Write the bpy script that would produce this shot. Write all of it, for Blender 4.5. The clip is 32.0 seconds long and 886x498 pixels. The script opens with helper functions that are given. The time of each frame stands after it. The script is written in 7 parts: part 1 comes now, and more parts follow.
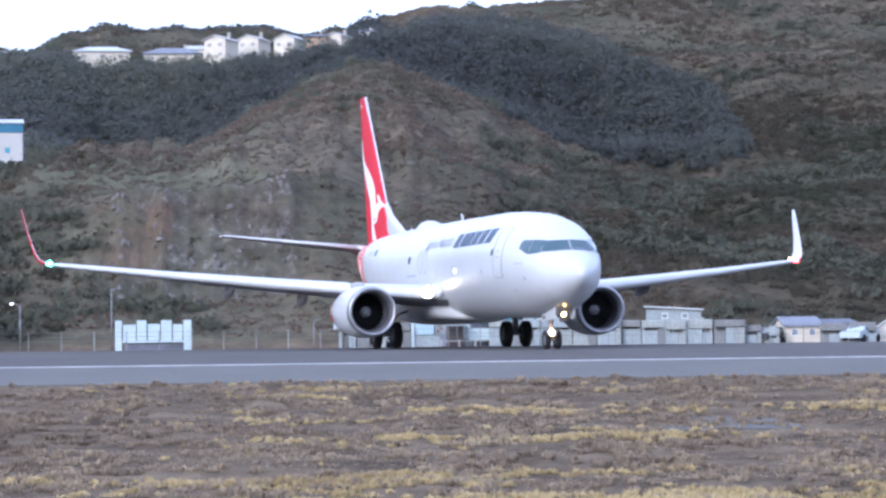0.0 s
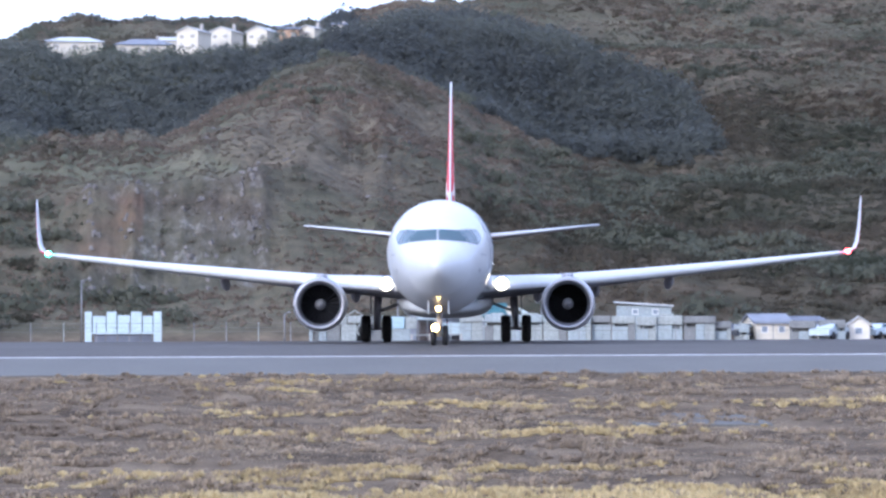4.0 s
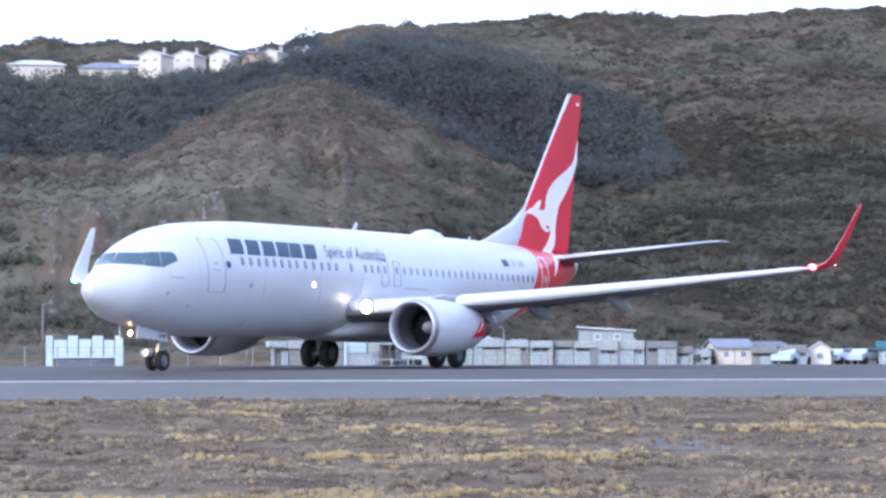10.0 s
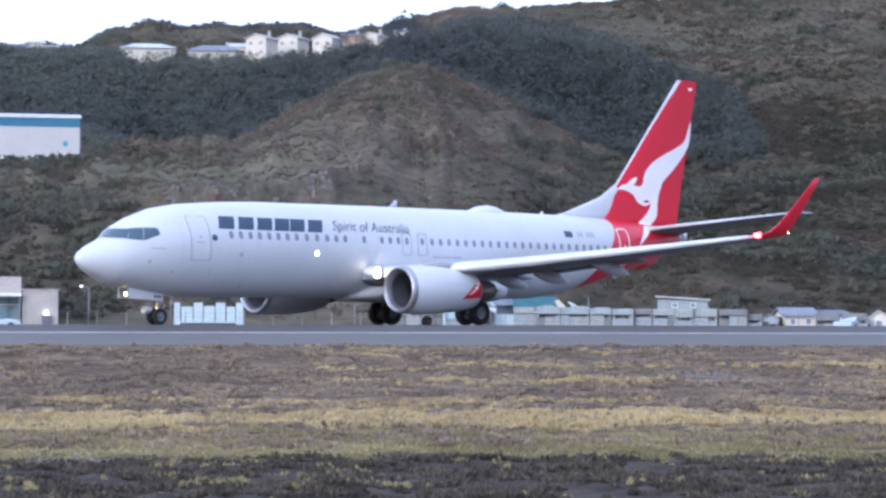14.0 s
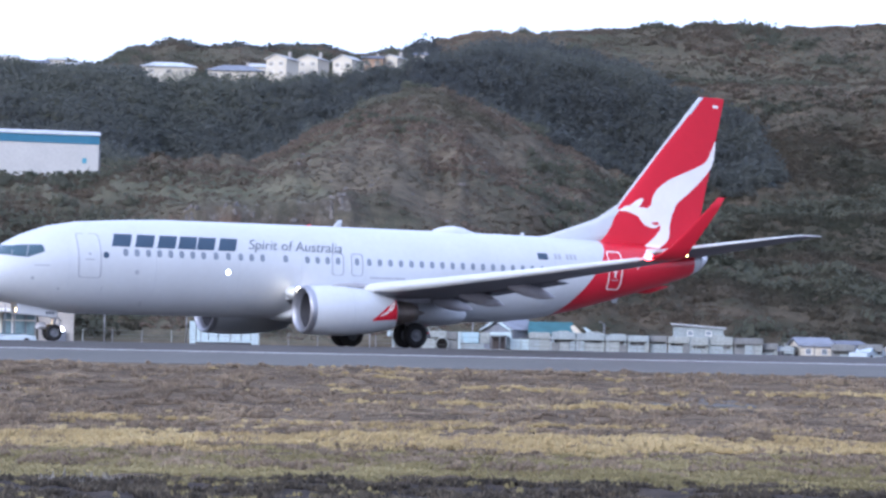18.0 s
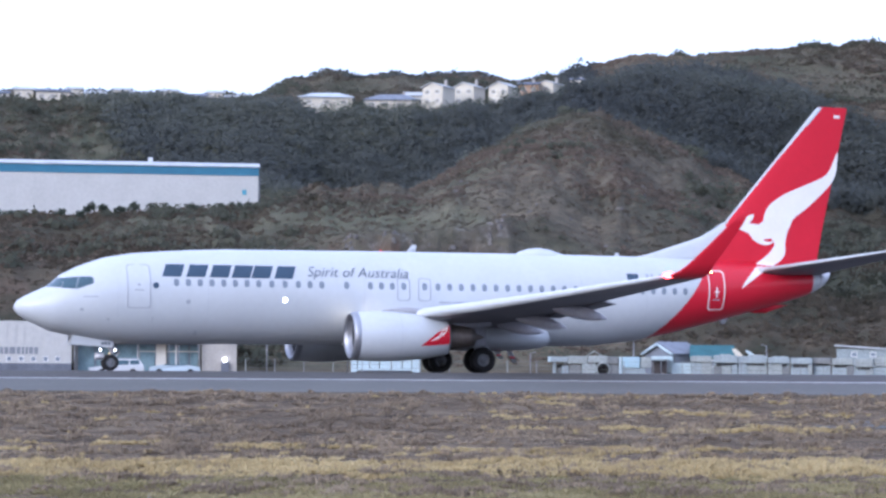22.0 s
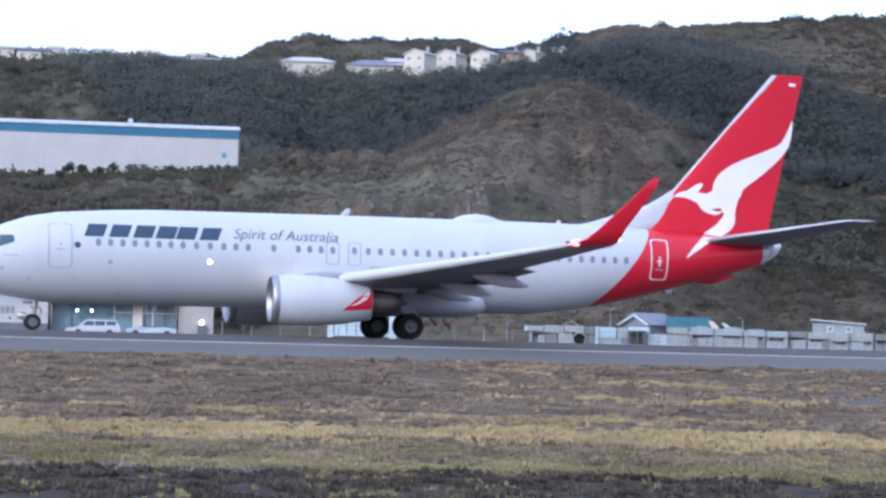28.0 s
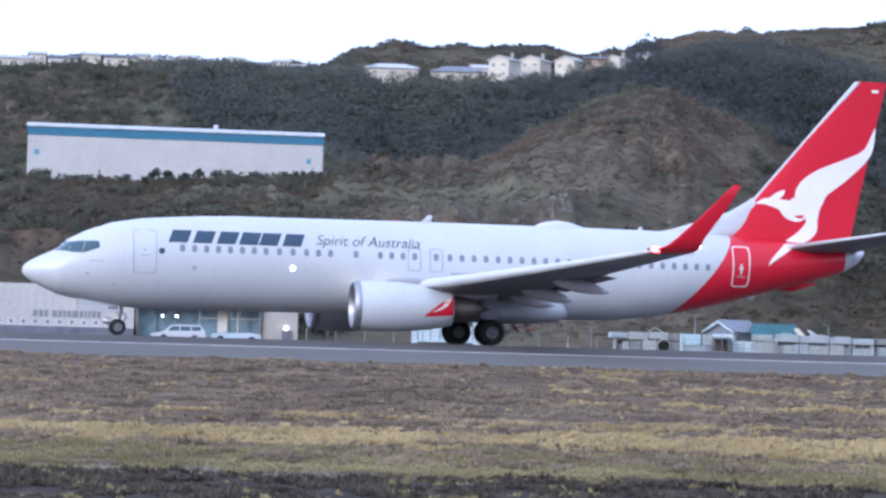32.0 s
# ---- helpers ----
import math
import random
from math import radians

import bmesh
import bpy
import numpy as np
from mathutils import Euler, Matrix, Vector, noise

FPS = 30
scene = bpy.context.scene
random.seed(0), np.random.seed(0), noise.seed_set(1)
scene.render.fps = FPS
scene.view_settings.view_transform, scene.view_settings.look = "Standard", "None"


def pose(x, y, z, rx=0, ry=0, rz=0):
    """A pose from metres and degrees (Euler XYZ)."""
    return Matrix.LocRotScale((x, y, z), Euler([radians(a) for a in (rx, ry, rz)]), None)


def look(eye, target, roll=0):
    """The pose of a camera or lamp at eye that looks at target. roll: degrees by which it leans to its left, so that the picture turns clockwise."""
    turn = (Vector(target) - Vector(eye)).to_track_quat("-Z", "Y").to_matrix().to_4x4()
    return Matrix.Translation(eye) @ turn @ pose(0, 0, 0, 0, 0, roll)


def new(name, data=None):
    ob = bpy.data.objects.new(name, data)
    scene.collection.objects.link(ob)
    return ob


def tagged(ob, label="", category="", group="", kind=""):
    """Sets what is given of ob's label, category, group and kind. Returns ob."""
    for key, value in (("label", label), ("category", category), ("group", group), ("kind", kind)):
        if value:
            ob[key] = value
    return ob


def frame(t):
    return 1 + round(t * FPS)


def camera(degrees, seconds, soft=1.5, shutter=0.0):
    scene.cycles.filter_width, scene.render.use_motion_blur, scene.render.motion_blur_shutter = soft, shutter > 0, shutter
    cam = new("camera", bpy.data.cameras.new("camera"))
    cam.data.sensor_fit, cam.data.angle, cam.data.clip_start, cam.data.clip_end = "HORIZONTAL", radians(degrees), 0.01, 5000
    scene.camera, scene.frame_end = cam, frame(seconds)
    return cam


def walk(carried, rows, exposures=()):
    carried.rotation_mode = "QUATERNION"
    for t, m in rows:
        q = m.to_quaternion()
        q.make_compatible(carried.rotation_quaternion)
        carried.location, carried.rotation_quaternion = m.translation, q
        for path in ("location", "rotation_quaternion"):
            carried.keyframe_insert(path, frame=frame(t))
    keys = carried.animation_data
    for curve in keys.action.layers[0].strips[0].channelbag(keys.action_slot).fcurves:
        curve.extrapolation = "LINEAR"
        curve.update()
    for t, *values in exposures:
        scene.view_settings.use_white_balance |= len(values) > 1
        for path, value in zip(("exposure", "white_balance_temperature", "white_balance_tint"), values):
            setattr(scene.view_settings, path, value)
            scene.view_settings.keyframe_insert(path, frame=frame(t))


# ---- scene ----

# ---- the camera: hand-held on a bank beside the runway, it pans with the airliner; before 11 s it stands nearer ----
cam = camera(21.73, 32.0, soft=2.7)


def aim(x, y, z, yaw, tilt, roll):
    """Camera pose: yaw in degrees to the right of +Y, tilt upwards, roll to its left."""
    return pose(x, y, z, 0, 0, -yaw) @ pose(0, 0, 0, 90 + tilt) @ pose(0, 0, 0, 0, 0, roll)


CAM_ROWS = [
    (0.0, 1.84, 17.50, 0.74, 5.644, 2.037, -0.67),
    (0.5, 1.84, 17.50, 0.74, 5.132, 2.006, -0.57),
    (1.0, 1.84, 17.50, 0.74, 4.964, 2.315, -0.44),
    (1.5, 1.84, 17.50, 0.74, 4.628, 2.711, 0.10),
    (2.0, 1.84, 17.50, 0.74, 4.865, 2.829, -0.23),
    (2.5, 1.84, 17.50, 0.74, 6.167, 2.092, -0.10),
    (3.0, 1.84, 17.50, 0.74, 6.093, 2.014, 0.34),
    (3.5, 1.84, 17.50, 0.74, 6.246, 1.960, 0.11),
    (4.0, 1.84, 17.50, 0.74, 6.360, 1.885, -0.17),
    (4.5, 1.84, 17.50, 0.74, 6.068, 1.781, -0.03),
    (6.5, 1.84, 17.50, 0.74, 6.149, 1.580, 0.07),
    (7.0, 1.84, 17.50, 0.74, 7.181, 2.154, 0.18),
    (7.5, 1.84, 17.50, 0.74, 7.017, 1.800, 0.48),
    (8.0, 1.84, 17.50, 0.74, 7.074, 1.545, 0.91),
    (8.5, 1.84, 17.50, 0.74, 7.892, 1.772, 0.48),
    (9.0, 1.84, 17.50, 0.74, 7.279, 2.276, -0.60),
    (9.5, 1.84, 17.50, 0.74, 7.253, 2.520, -0.47),
    (10.0, 1.84, 17.50, 0.74, 7.294, 2.492, -0.07),
    (10.5, 1.84, 17.50, 0.74, 7.355, 2.526, 0.48),
    (11.0, 1.84, 17.50, 0.74, 6.893, 2.363, 0.14),
    (11.2, 1.60, 15.22, 0.66, 6.836, 2.352, 0.16),
    (11.6, 0.24, 2.27, 0.20, 6.514, 2.294, 0.29),
    (11.8, 0.00, 0.00, 0.12, 6.457, 2.283, 0.31),
    (12.0, 0.00, 0.00, 0.12, 6.457, 2.281, 0.31),
    (12.5, 0.00, 0.00, 0.12, 6.498, 1.613, 0.36),
    (13.0, 0.00, 0.00, 0.12, 5.736, 1.398, 0.76),
    (13.5, 0.00, 0.00, 0.12, 5.173, 1.718, 0.17),
    (15.5, 0.00, 0.00, 0.12, 4.356, 1.962, 0.48),
    (16.0, 0.00, 0.00, 0.12, 4.489, 2.023, 0.41),
    (16.5, 0.00, 0.00, 0.12, 3.366, 2.196, -0.49),
    (17.0, 0.00, 0.00, 0.12, 4.667, 2.397, 1.04),
    (17.5, 0.00, 0.00, 0.12, 4.990, 2.823, 0.49),
    (18.0, 0.00, 0.00, 0.12, 4.521, 2.425, 1.15),
    (18.5, 0.00, 0.00, 0.12, 4.600, 2.440, 1.52),
    (19.0, 0.00, 0.00, 0.12, 4.185, 2.401, 1.24),
    (19.5, 0.00, 0.00, 0.12, 3.825, 2.658, 0.35),
    (20.0, 0.00, 0.00, 0.12, 3.029, 2.783, -0.22),
    (20.5, 0.00, 0.00, 0.12, 2.182, 1.743, 1.59),
    (21.0, 0.00, 0.00, 0.12, 1.656, 2.693, 0.38),
    (21.5, 0.00, 0.00, 0.12, 1.694, 3.095, 0.32),
    (22.0, 0.00, 0.00, 0.12, 0.566, 3.022, 0.34),
    (22.5, 0.00, 0.00, 0.12, 0.229, 2.451, 0.57),
    (23.0, 0.00, 0.00, 0.12, 0.361, 2.059, 1.02),
    (23.5, 0.00, 0.00, 0.12, 0.972, 2.279, 0.64),
    (24.0, 0.00, 0.00, 0.12, 1.243, 2.488, 0.33),
    (24.5, 0.00, 0.00, 0.12, -0.511, 2.192, -1.22),
    (25.0, 0.00, 0.00, 0.12, 0.132, 2.113, -0.12),
    (25.5, 0.00, 0.00, 0.12, 0.592, 2.213, 0.66),
    (26.0, 0.00, 0.00, 0.12, 0.833, 2.328, 0.91),
    (26.5, 0.00, 0.00, 0.12, 1.000, 2.405, 1.38),
    (28.5, 0.00, 0.00, 0.12, 1.121, 2.179, 1.41),
    (29.0, 0.00, 0.00, 0.12, 0.902, 2.287, 1.20),
    (29.5, 0.00, 0.00, 0.12, -1.937, 2.331, 1.14),
    (30.0, 0.00, 0.00, 0.12, -1.624, 2.267, 1.10),
    (30.5, 0.00, 0.00, 0.12, -1.087, 2.183, 1.71),
    (31.0, 0.00, 0.00, 0.12, -1.184, 2.094, 1.63),
    (31.5, 0.00, 0.00, 0.12, -1.125, 2.066, 1.53),
    (32.0, 0.00, 0.00, 0.12, -0.977, 2.313, 1.60),
]
EXPOSURES = [(0.0, 0.90, 5160, 13), (2.0, 0.76, 5160, 13), (4.0, 1.02, 5160, 13), (7.5, 1.12, 5160, 13), (9.0, 1.08, 5160, 13), (11.0, 0.95, 5160, 13), (12.0, 0.74, 5160, 13), (16.0, 0.77, 5160, 13), (22.0, 0.66, 5160, 13), (26.0, 0.61, 5160, 13), (32.0, 0.62, 5160, 13)]
walk(cam, [(r[0], aim(*r[1:])) for r in CAM_ROWS], EXPOSURES)

# where the airliner's main gear stands on the runway: seconds, x, y, heading in degrees
PLANE_ROWS = [
    (0.0, 11.91, 116.05, -82.3),
    (2.0, 12.37, 113.50, -88.4),
    (4.0, 12.45, 111.60, -97.3),
    (7.0, 11.80, 109.72, -111.1),
    (9.0, 11.52, 108.75, -120.5),
    (10.5, 10.76, 108.15, -126.9),
    (11.0, 10.48, 107.90, -129.1),
    (12.0, 9.63, 106.82, -132.5),
    (13.0, 9.02, 105.95, -136.4),
    (16.0, 6.95, 104.35, -147.0),
    (19.0, 4.45, 103.50, -156.0),
    (23.0, 0.98, 102.19, -163.1),
    (26.0, -0.02, 101.16, -165.0),
    (32.0, -0.35, 101.63, -165.2),
]

# ---- light: bright overcast dusk sky ----
world = bpy.data.worlds.new("sky")
scene.world = world
world.use_nodes = True
wn, wl = world.node_tree.nodes, world.node_tree.links
wn.clear()
w_out, w_bg, w_sky, w_mix = wn.new("ShaderNodeOutputWorld"), wn.new("ShaderNodeBackground"), wn.new("ShaderNodeTexSky"), wn.new("ShaderNodeMix")
w_sky.sky_type, w_sky.sun_disc = "NISHITA", False
w_sky.sun_elevation, w_sky.sun_rotation = radians(21), radians(-139)
w_sky.air_density, w_sky.dust_density, w_sky.ozone_density = 1.2, 4.0, 1.0
w_mix.data_type = "RGBA"
w_mix.inputs[0].default_value = 0.6
w_mix.inputs[7].default_value = (9.3, 9.5, 11.6, 1)
w_bg.inputs["Strength"].default_value = 0.119
wl.new(w_sky.outputs[0], w_mix.inputs[6])
wl.new(w_mix.outputs[2], w_bg.inputs["Color"])
wl.new(w_bg.outputs[0], w_out.inputs[0])
sun_data = bpy.data.lights.new("sun", "SUN")
sun_data.energy, sun_data.angle, sun_data.color = 1.05, radians(14), (1.0, 0.95, 0.93)
sun = new("sun", sun_data)
sun.matrix_world = look((-120, -40, 70), (0, 100, 0))


# ---- materials ----
def material(name, colour, rough=0.6, metal=0.0, scale=2.0, vary=0.25, bump=0.0, second=None, amount=0.5, emit=0.0, coat=0.0, fine=8.0, gloss=0.3):
    """Base colour broken up by noise at two scales; second is the colour of stains and wear."""
    m = bpy.data.materials.new(name)
    m.use_nodes = True
    nt = m.node_tree
    n, l = nt.nodes, nt.links
    b = n["Principled BSDF"]
    b.inputs["Roughness"].default_value, b.inputs["Metallic"].default_value = rough, metal
    b.inputs["Coat Weight"].default_value, b.inputs["Specular IOR Level"].default_value = coat, gloss
    tc = n.new("ShaderNodeTexCoord")
    big, small = n.new("ShaderNodeTexNoise"), n.new("ShaderNodeTexNoise")
    big.inputs["Scale"].default_value, big.inputs["Detail"].default_value = scale, 4
    small.inputs["Scale"].default_value, small.inputs["Detail"].default_value = scale * fine, 3
    for t in (big, small):
        l.new(tc.outputs["Object"], t.inputs["Vector"])
    ramp = n.new("ShaderNodeValToRGB")
    ramp.color_ramp.elements[0].position, ramp.color_ramp.elements[1].position = 0.38, 0.66
    l.new(big.outputs["Fac"], ramp.inputs["Fac"])
    mix = n.new("ShaderNodeMix")
    mix.data_type = "RGBA"
    two = second or tuple(c * (1 - vary) for c in colour)
    mix.inputs[6].default_value, mix.inputs[7].default_value = (*colour, 1), (*[a + (q - a) * amount * (1 if second else 2) for a, q in zip(colour, two)], 1)
    l.new(ramp.outputs["Color"], mix.inputs[0])
    fleck = n.new("ShaderNodeMix")
    fleck.data_type, fleck.blend_type = "RGBA", "MULTIPLY"
    fleck.inputs[0].default_value = min(1.0, vary)
    l.new(mix.outputs[2], fleck.inputs[6])
    grey = n.new("ShaderNodeMapRange")
    grey.inputs[1].default_value, grey.inputs[2].default_value, grey.inputs[3].default_value, grey.inputs[4].default_value = 0.3, 0.7, 0.35, 1.35
    l.new(small.outputs["Fac"], grey.inputs[0])
    l.new(grey.outputs[0], fleck.inputs[7])
    l.new(fleck.outputs[2], b.inputs["Base Color"])
    if bump:
        bp = n.new("ShaderNodeBump")
        bp.inputs["Strength"].default_value, bp.inputs["Distance"].default_value = bump, 0.05
        l.new(small.outputs["Fac"], bp.inputs["Height"])
        l.new(bp.outputs[0], b.inputs["Normal"])
    if emit:
        b.inputs["Emission Color"].default_value, b.inputs["Emission Strength"].default_value = (*colour, 1), emit
    return m


M_WHITE = material("white_paint", (0.53, 0.545, 0.55), 0.36, vary=0.05, scale=0.5, second=(0.48, 0.495, 0.50), amount=0.5, coat=0.25)
M_RED = material("red_paint", (0.56, 0.012, 0.030), 0.5, vary=0.06, scale=0.6, second=(0.50, 0.010, 0.026), gloss=0.25)
M_EMBLEM = material("emblem_white", (0.80, 0.76, 0.71), 0.4, vary=0.04, scale=1.0)
M_TITLE = material("title_ink", (0.045, 0.075, 0.115), 0.5, vary=0.1, scale=2.0)
M_SLOGAN = material("slogan_grey", (0.125, 0.14, 0.165), 0.5, vary=0.1, scale=2.0)
M_SEAM = material("seam_grey", (0.36, 0.37, 0.40), 0.5, vary=0.1, scale=3.0)
M_JOINT = material("skin_joint_grey", (0.50, 0.52, 0.54), 0.5, vary=0.1, scale=3.0)
M_PANE = material("window_dark", (0.235, 0.265, 0.305), 0.12, vary=0.15, scale=4.0)
M_COCKPIT = material("cockpit_glass", (0.055, 0.10, 0.125), 0.08, vary=0.15, scale=2.0, coat=0.5)
M_WING = material("wing_grey", (0.56, 0.575, 0.60), 0.5, vary=0.08, scale=0.6, second=(0.49, 0.505, 0.53))
M_UNDER = material("fairing_grey", (0.36, 0.36, 0.38), 0.5, vary=0.12, scale=0.9, second=(0.28, 0.28, 0.30))
M_CONE = material("tail_cone_metal", (0.60, 0.60, 0.61), 0.5, 0.15, scale=2.0, vary=0.1)
M_CANOE = material("flap_fairing_paint", (0.38, 0.37, 0.385), 0.5, vary=0.15, scale=0.9, second=(0.29, 0.285, 0.30))
# underside grey set far below M_WING: its shade is put into the colour
M_LOWER = material("wing_underside_shaded", (0.19, 0.19, 0.21), 0.55, vary=0.12, scale=0.9, second=(0.14, 0.14, 0.155))
M_FRAME = material("cockpit_frame_grey", (0.16, 0.19, 0.22), 0.4, vary=0.1, scale=2.0)
M_ALU = material("bare_metal", (0.52, 0.52, 0.54), 0.45, 0.8, scale=2.0, vary=0.12)
M_LIP = material("inlet_lip_metal", (0.42, 0.42, 0.44), 0.48, 0.9, scale=2.0, vary=0.12)
M_DUCT = material("inlet_duct_grey", (0.085, 0.085, 0.095), 0.6, vary=0.2, scale=2.0)
M_DARK = material("engine_dark", (0.035, 0.035, 0.04), 0.6, vary=0.3, scale=3.0)
M_HOT = material("hot_metal", (0.20, 0.17, 0.15), 0.42, 0.7, scale=2.0, vary=0.3)
M_TYRE = material("tyre_rubber", (0.022, 0.021, 0.021), 0.8, vary=0.3, scale=6.0, bump=0.2)
M_RIM = material("wheel_rim", (0.19, 0.19, 0.195), 0.5, 0.5, scale=5.0, vary=0.3)
M_STRUT = material("gear_strut", (0.50, 0.50, 0.52), 0.4, 0.4, scale=3.0, vary=0.25)
M_LAMP = material("landing_lamp", (1.0, 0.80, 0.50), 0.3, emit=8.0, vary=0.0)
M_TAXI = material("taxi_lamp", (1.0, 0.60, 0.18), 0.3, emit=18.0, vary=0.0)
M_SPOT = material("white_lamp", (1.0, 0.93, 0.88), 0.3, emit=5.0, vary=0.0)
M_LANTERN = material("lantern_glass", (1.0, 0.95, 0.86), 0.3, emit=1.2, vary=0.0)
M_NAVR = material("red_lamp", (1.0, 0.05, 0.05), 0.3, emit=14.0, vary=0.0)
M_NAVG = material("green_lamp", (0.15, 1.0, 0.55), 0.3, emit=9.0, vary=0.0)
M_ASPHALT = material("asphalt", (0.106, 0.100, 0.094), 0.85, scale=0.35, vary=0.25, second=(0.084, 0.079, 0.075), bump=0.25, fine=40, gloss=0.12)
M_SHOULDER = material("runway_shoulder", (0.146, 0.143, 0.130), 0.88, scale=0.3, vary=0.22, second=(0.122, 0.119, 0.110), bump=0.2, fine=40, gloss=0.12)
M_LINE = material("line_paint", (0.40, 0.40, 0.40), 0.7, scale=0.8, vary=0.35, second=(0.26, 0.26, 0.26))
M_CONC = material("pale_concrete", (0.31, 0.332, 0.315), 0.8, scale=0.7, vary=0.4, second=(0.235, 0.25, 0.238), bump=0.15)
M_CONC_B = material("bluish_concrete", (0.305, 0.345, 0.35), 0.8, scale=0.7, vary=0.35, second=(0.23, 0.258, 0.265), bump=0.15)
M_CONC_G = material("grey_concrete", (0.20, 0.205, 0.20), 0.85, scale=0.7, vary=0.35, second=(0.135, 0.14, 0.14), bump=0.15)
M_SIGNBAR = material("faded_sign_ink", (0.24, 0.25, 0.27), 0.6, scale=2.0, vary=0.15)
M_WALLW = material("white_wall", (0.78, 0.77, 0.74), 0.7, scale=0.4, vary=0.12, second=(0.52, 0.52, 0.54))
M_SHEET = material("warehouse_sheet", (0.50, 0.49, 0.46), 0.6, scale=0.3, vary=0.12, second=(0.42, 0.41, 0.385))
M_CURTAIN = material("curtained_pane", (0.36, 0.335, 0.29), 0.35, vary=0.2, scale=1.5)
M_HOUSE = material("house_wall_paint", (0.62, 0.57, 0.465), 0.8, scale=0.4, vary=0.12, second=(0.52, 0.47, 0.38))
M_HOUSE_ROOF = material("weathered_pale_roof", (0.47, 0.475, 0.46), 0.85, scale=0.5, vary=0.18, second=(0.38, 0.385, 0.38))
M_WALLT = material("pale_teal_wall", (0.47, 0.56, 0.58), 0.75, scale=0.6, vary=0.15, second=(0.38, 0.45, 0.47))
M_WALLC = material("cream_wall", (0.70, 0.66, 0.58), 0.75, scale=0.4, vary=0.12, second=(0.50, 0.47, 0.41))
M_WALLO = material("brick_wall", (0.52, 0.34, 0.22), 0.8, scale=0.6, vary=0.2)
M_BEIGE = material("beige_wall", (0.40, 0.37, 0.33), 0.8, scale=0.5, vary=0.2, second=(0.30, 0.28, 0.25))
M_BAND = material("blue_band", (0.055, 0.18, 0.27), 0.5, scale=0.5, vary=0.15, second=(0.045, 0.14, 0.22))
M_ROOFW = material("pale_roof", (0.52, 0.545, 0.56), 0.6, scale=0.5, vary=0.18)
M_ROOFG = material("grey_roof", (0.16, 0.17, 0.20), 0.9, scale=0.8, vary=0.25)
M_ROOFB = material("blue_grey_roof", (0.22, 0.235, 0.27), 0.8, scale=0.8, vary=0.2)
M_ROOFT = material("teal_roof", (0.05, 0.14, 0.155), 0.9, scale=0.8, vary=0.25)
M_GLASS = material("building_glass", (0.21, 0.30, 0.335), 0.12, scale=1.5, vary=0.3)
# dark colour for the shade in gaps between the concrete blocks
M_DIM = material("recess_shade", (0.125, 0.125, 0.12), 0.9, scale=1.2, vary=0.3)
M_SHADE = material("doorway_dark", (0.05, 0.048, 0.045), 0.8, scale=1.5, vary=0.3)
M_POST = material("post_metal", (0.24, 0.24, 0.245), 0.5, 0.3, scale=3.0, vary=0.2)
M_WIRE = material("fence_wire", (0.17, 0.165, 0.155), 0.6, scale=3.0, vary=0.2)
M_CAR_B = material("car_pale_blue", (0.45, 0.52, 0.56), 0.25, scale=1.0, vary=0.06, coat=0.5)
M_CAR_D = material("car_dark", (0.05, 0.055, 0.065), 0.25, scale=1.0, vary=0.06, coat=0.5)
M_CAR = material("car_white", (0.56, 0.57, 0.58), 0.3, scale=1.0, vary=0.08, coat=0.4)


def leaf_material(name, stops, rough=0.8, scale=0.06, spread=0.45, thin_share=0.42, gain=1.0):
    """Foliage: each leaf takes a shade of its own, drifting from place to place."""
    m = bpy.data.materials.new(name)
    m.use_nodes = True
    n, l = m.node_tree.nodes, m.node_tree.links
    b = n["Principled BSDF"]
    b.inputs["Roughness"].default_value = rough
    b.inputs["Specular IOR Level"].default_value = 0.05
    geo, tc, nz, add = n.new("ShaderNodeNewGeometry"), n.new("ShaderNodeTexCoord"), n.new("ShaderNodeTexNoise"), n.new("ShaderNodeMath")
    nz.inputs["Scale"].default_value, nz.inputs["Detail"].default_value = scale, 5
    l.new(tc.outputs["Object"], nz.inputs["Vector"])
    add.operation = "MULTIPLY_ADD"
    add.inputs[1].default_value = spread
    l.new(geo.outputs["Random Per Island"], add.inputs[0])
    off = n.new("ShaderNodeMath")
    off.operation = "SUBTRACT"
    off.inputs[1].default_value = spread * 0.5 - 0.02 + (gain - 1) * 0.5
    amp = n.new("ShaderNodeMath")
    amp.operation = "MULTIPLY"
    amp.inputs[1].default_value = gain
    l.new(nz.outputs["Fac"], amp.inputs[0])
    l.new(amp.outputs[0], off.inputs[0])
    l.new(off.outputs[0], add.inputs[2])
    r = n.new("ShaderNodeValToRGB")
    e = r.color_ramp.elements
    while len(e) < len(stops):
        e.new(0.5)
    for q, (pos, col) in zip(e, stops):
        q.position, q.color = pos, (*col, 1)
    l.new(add.outputs[0], r.inputs[0])
    l.new(r.outputs[0], b.inputs["Base Color"])
    thin, both, out = n.new("ShaderNodeBsdfTranslucent"), n.new("ShaderNodeMixShader"), n["Material Output"]
    l.new(r.outputs[0], thin.inputs["Color"])
    both.inputs[0].default_value = thin_share
    l.new(b.outputs[0], both.inputs[1])
    l.new(thin.outputs[0], both.inputs[2])
    l.new(both.outputs[0], out.inputs["Surface"])
    return m


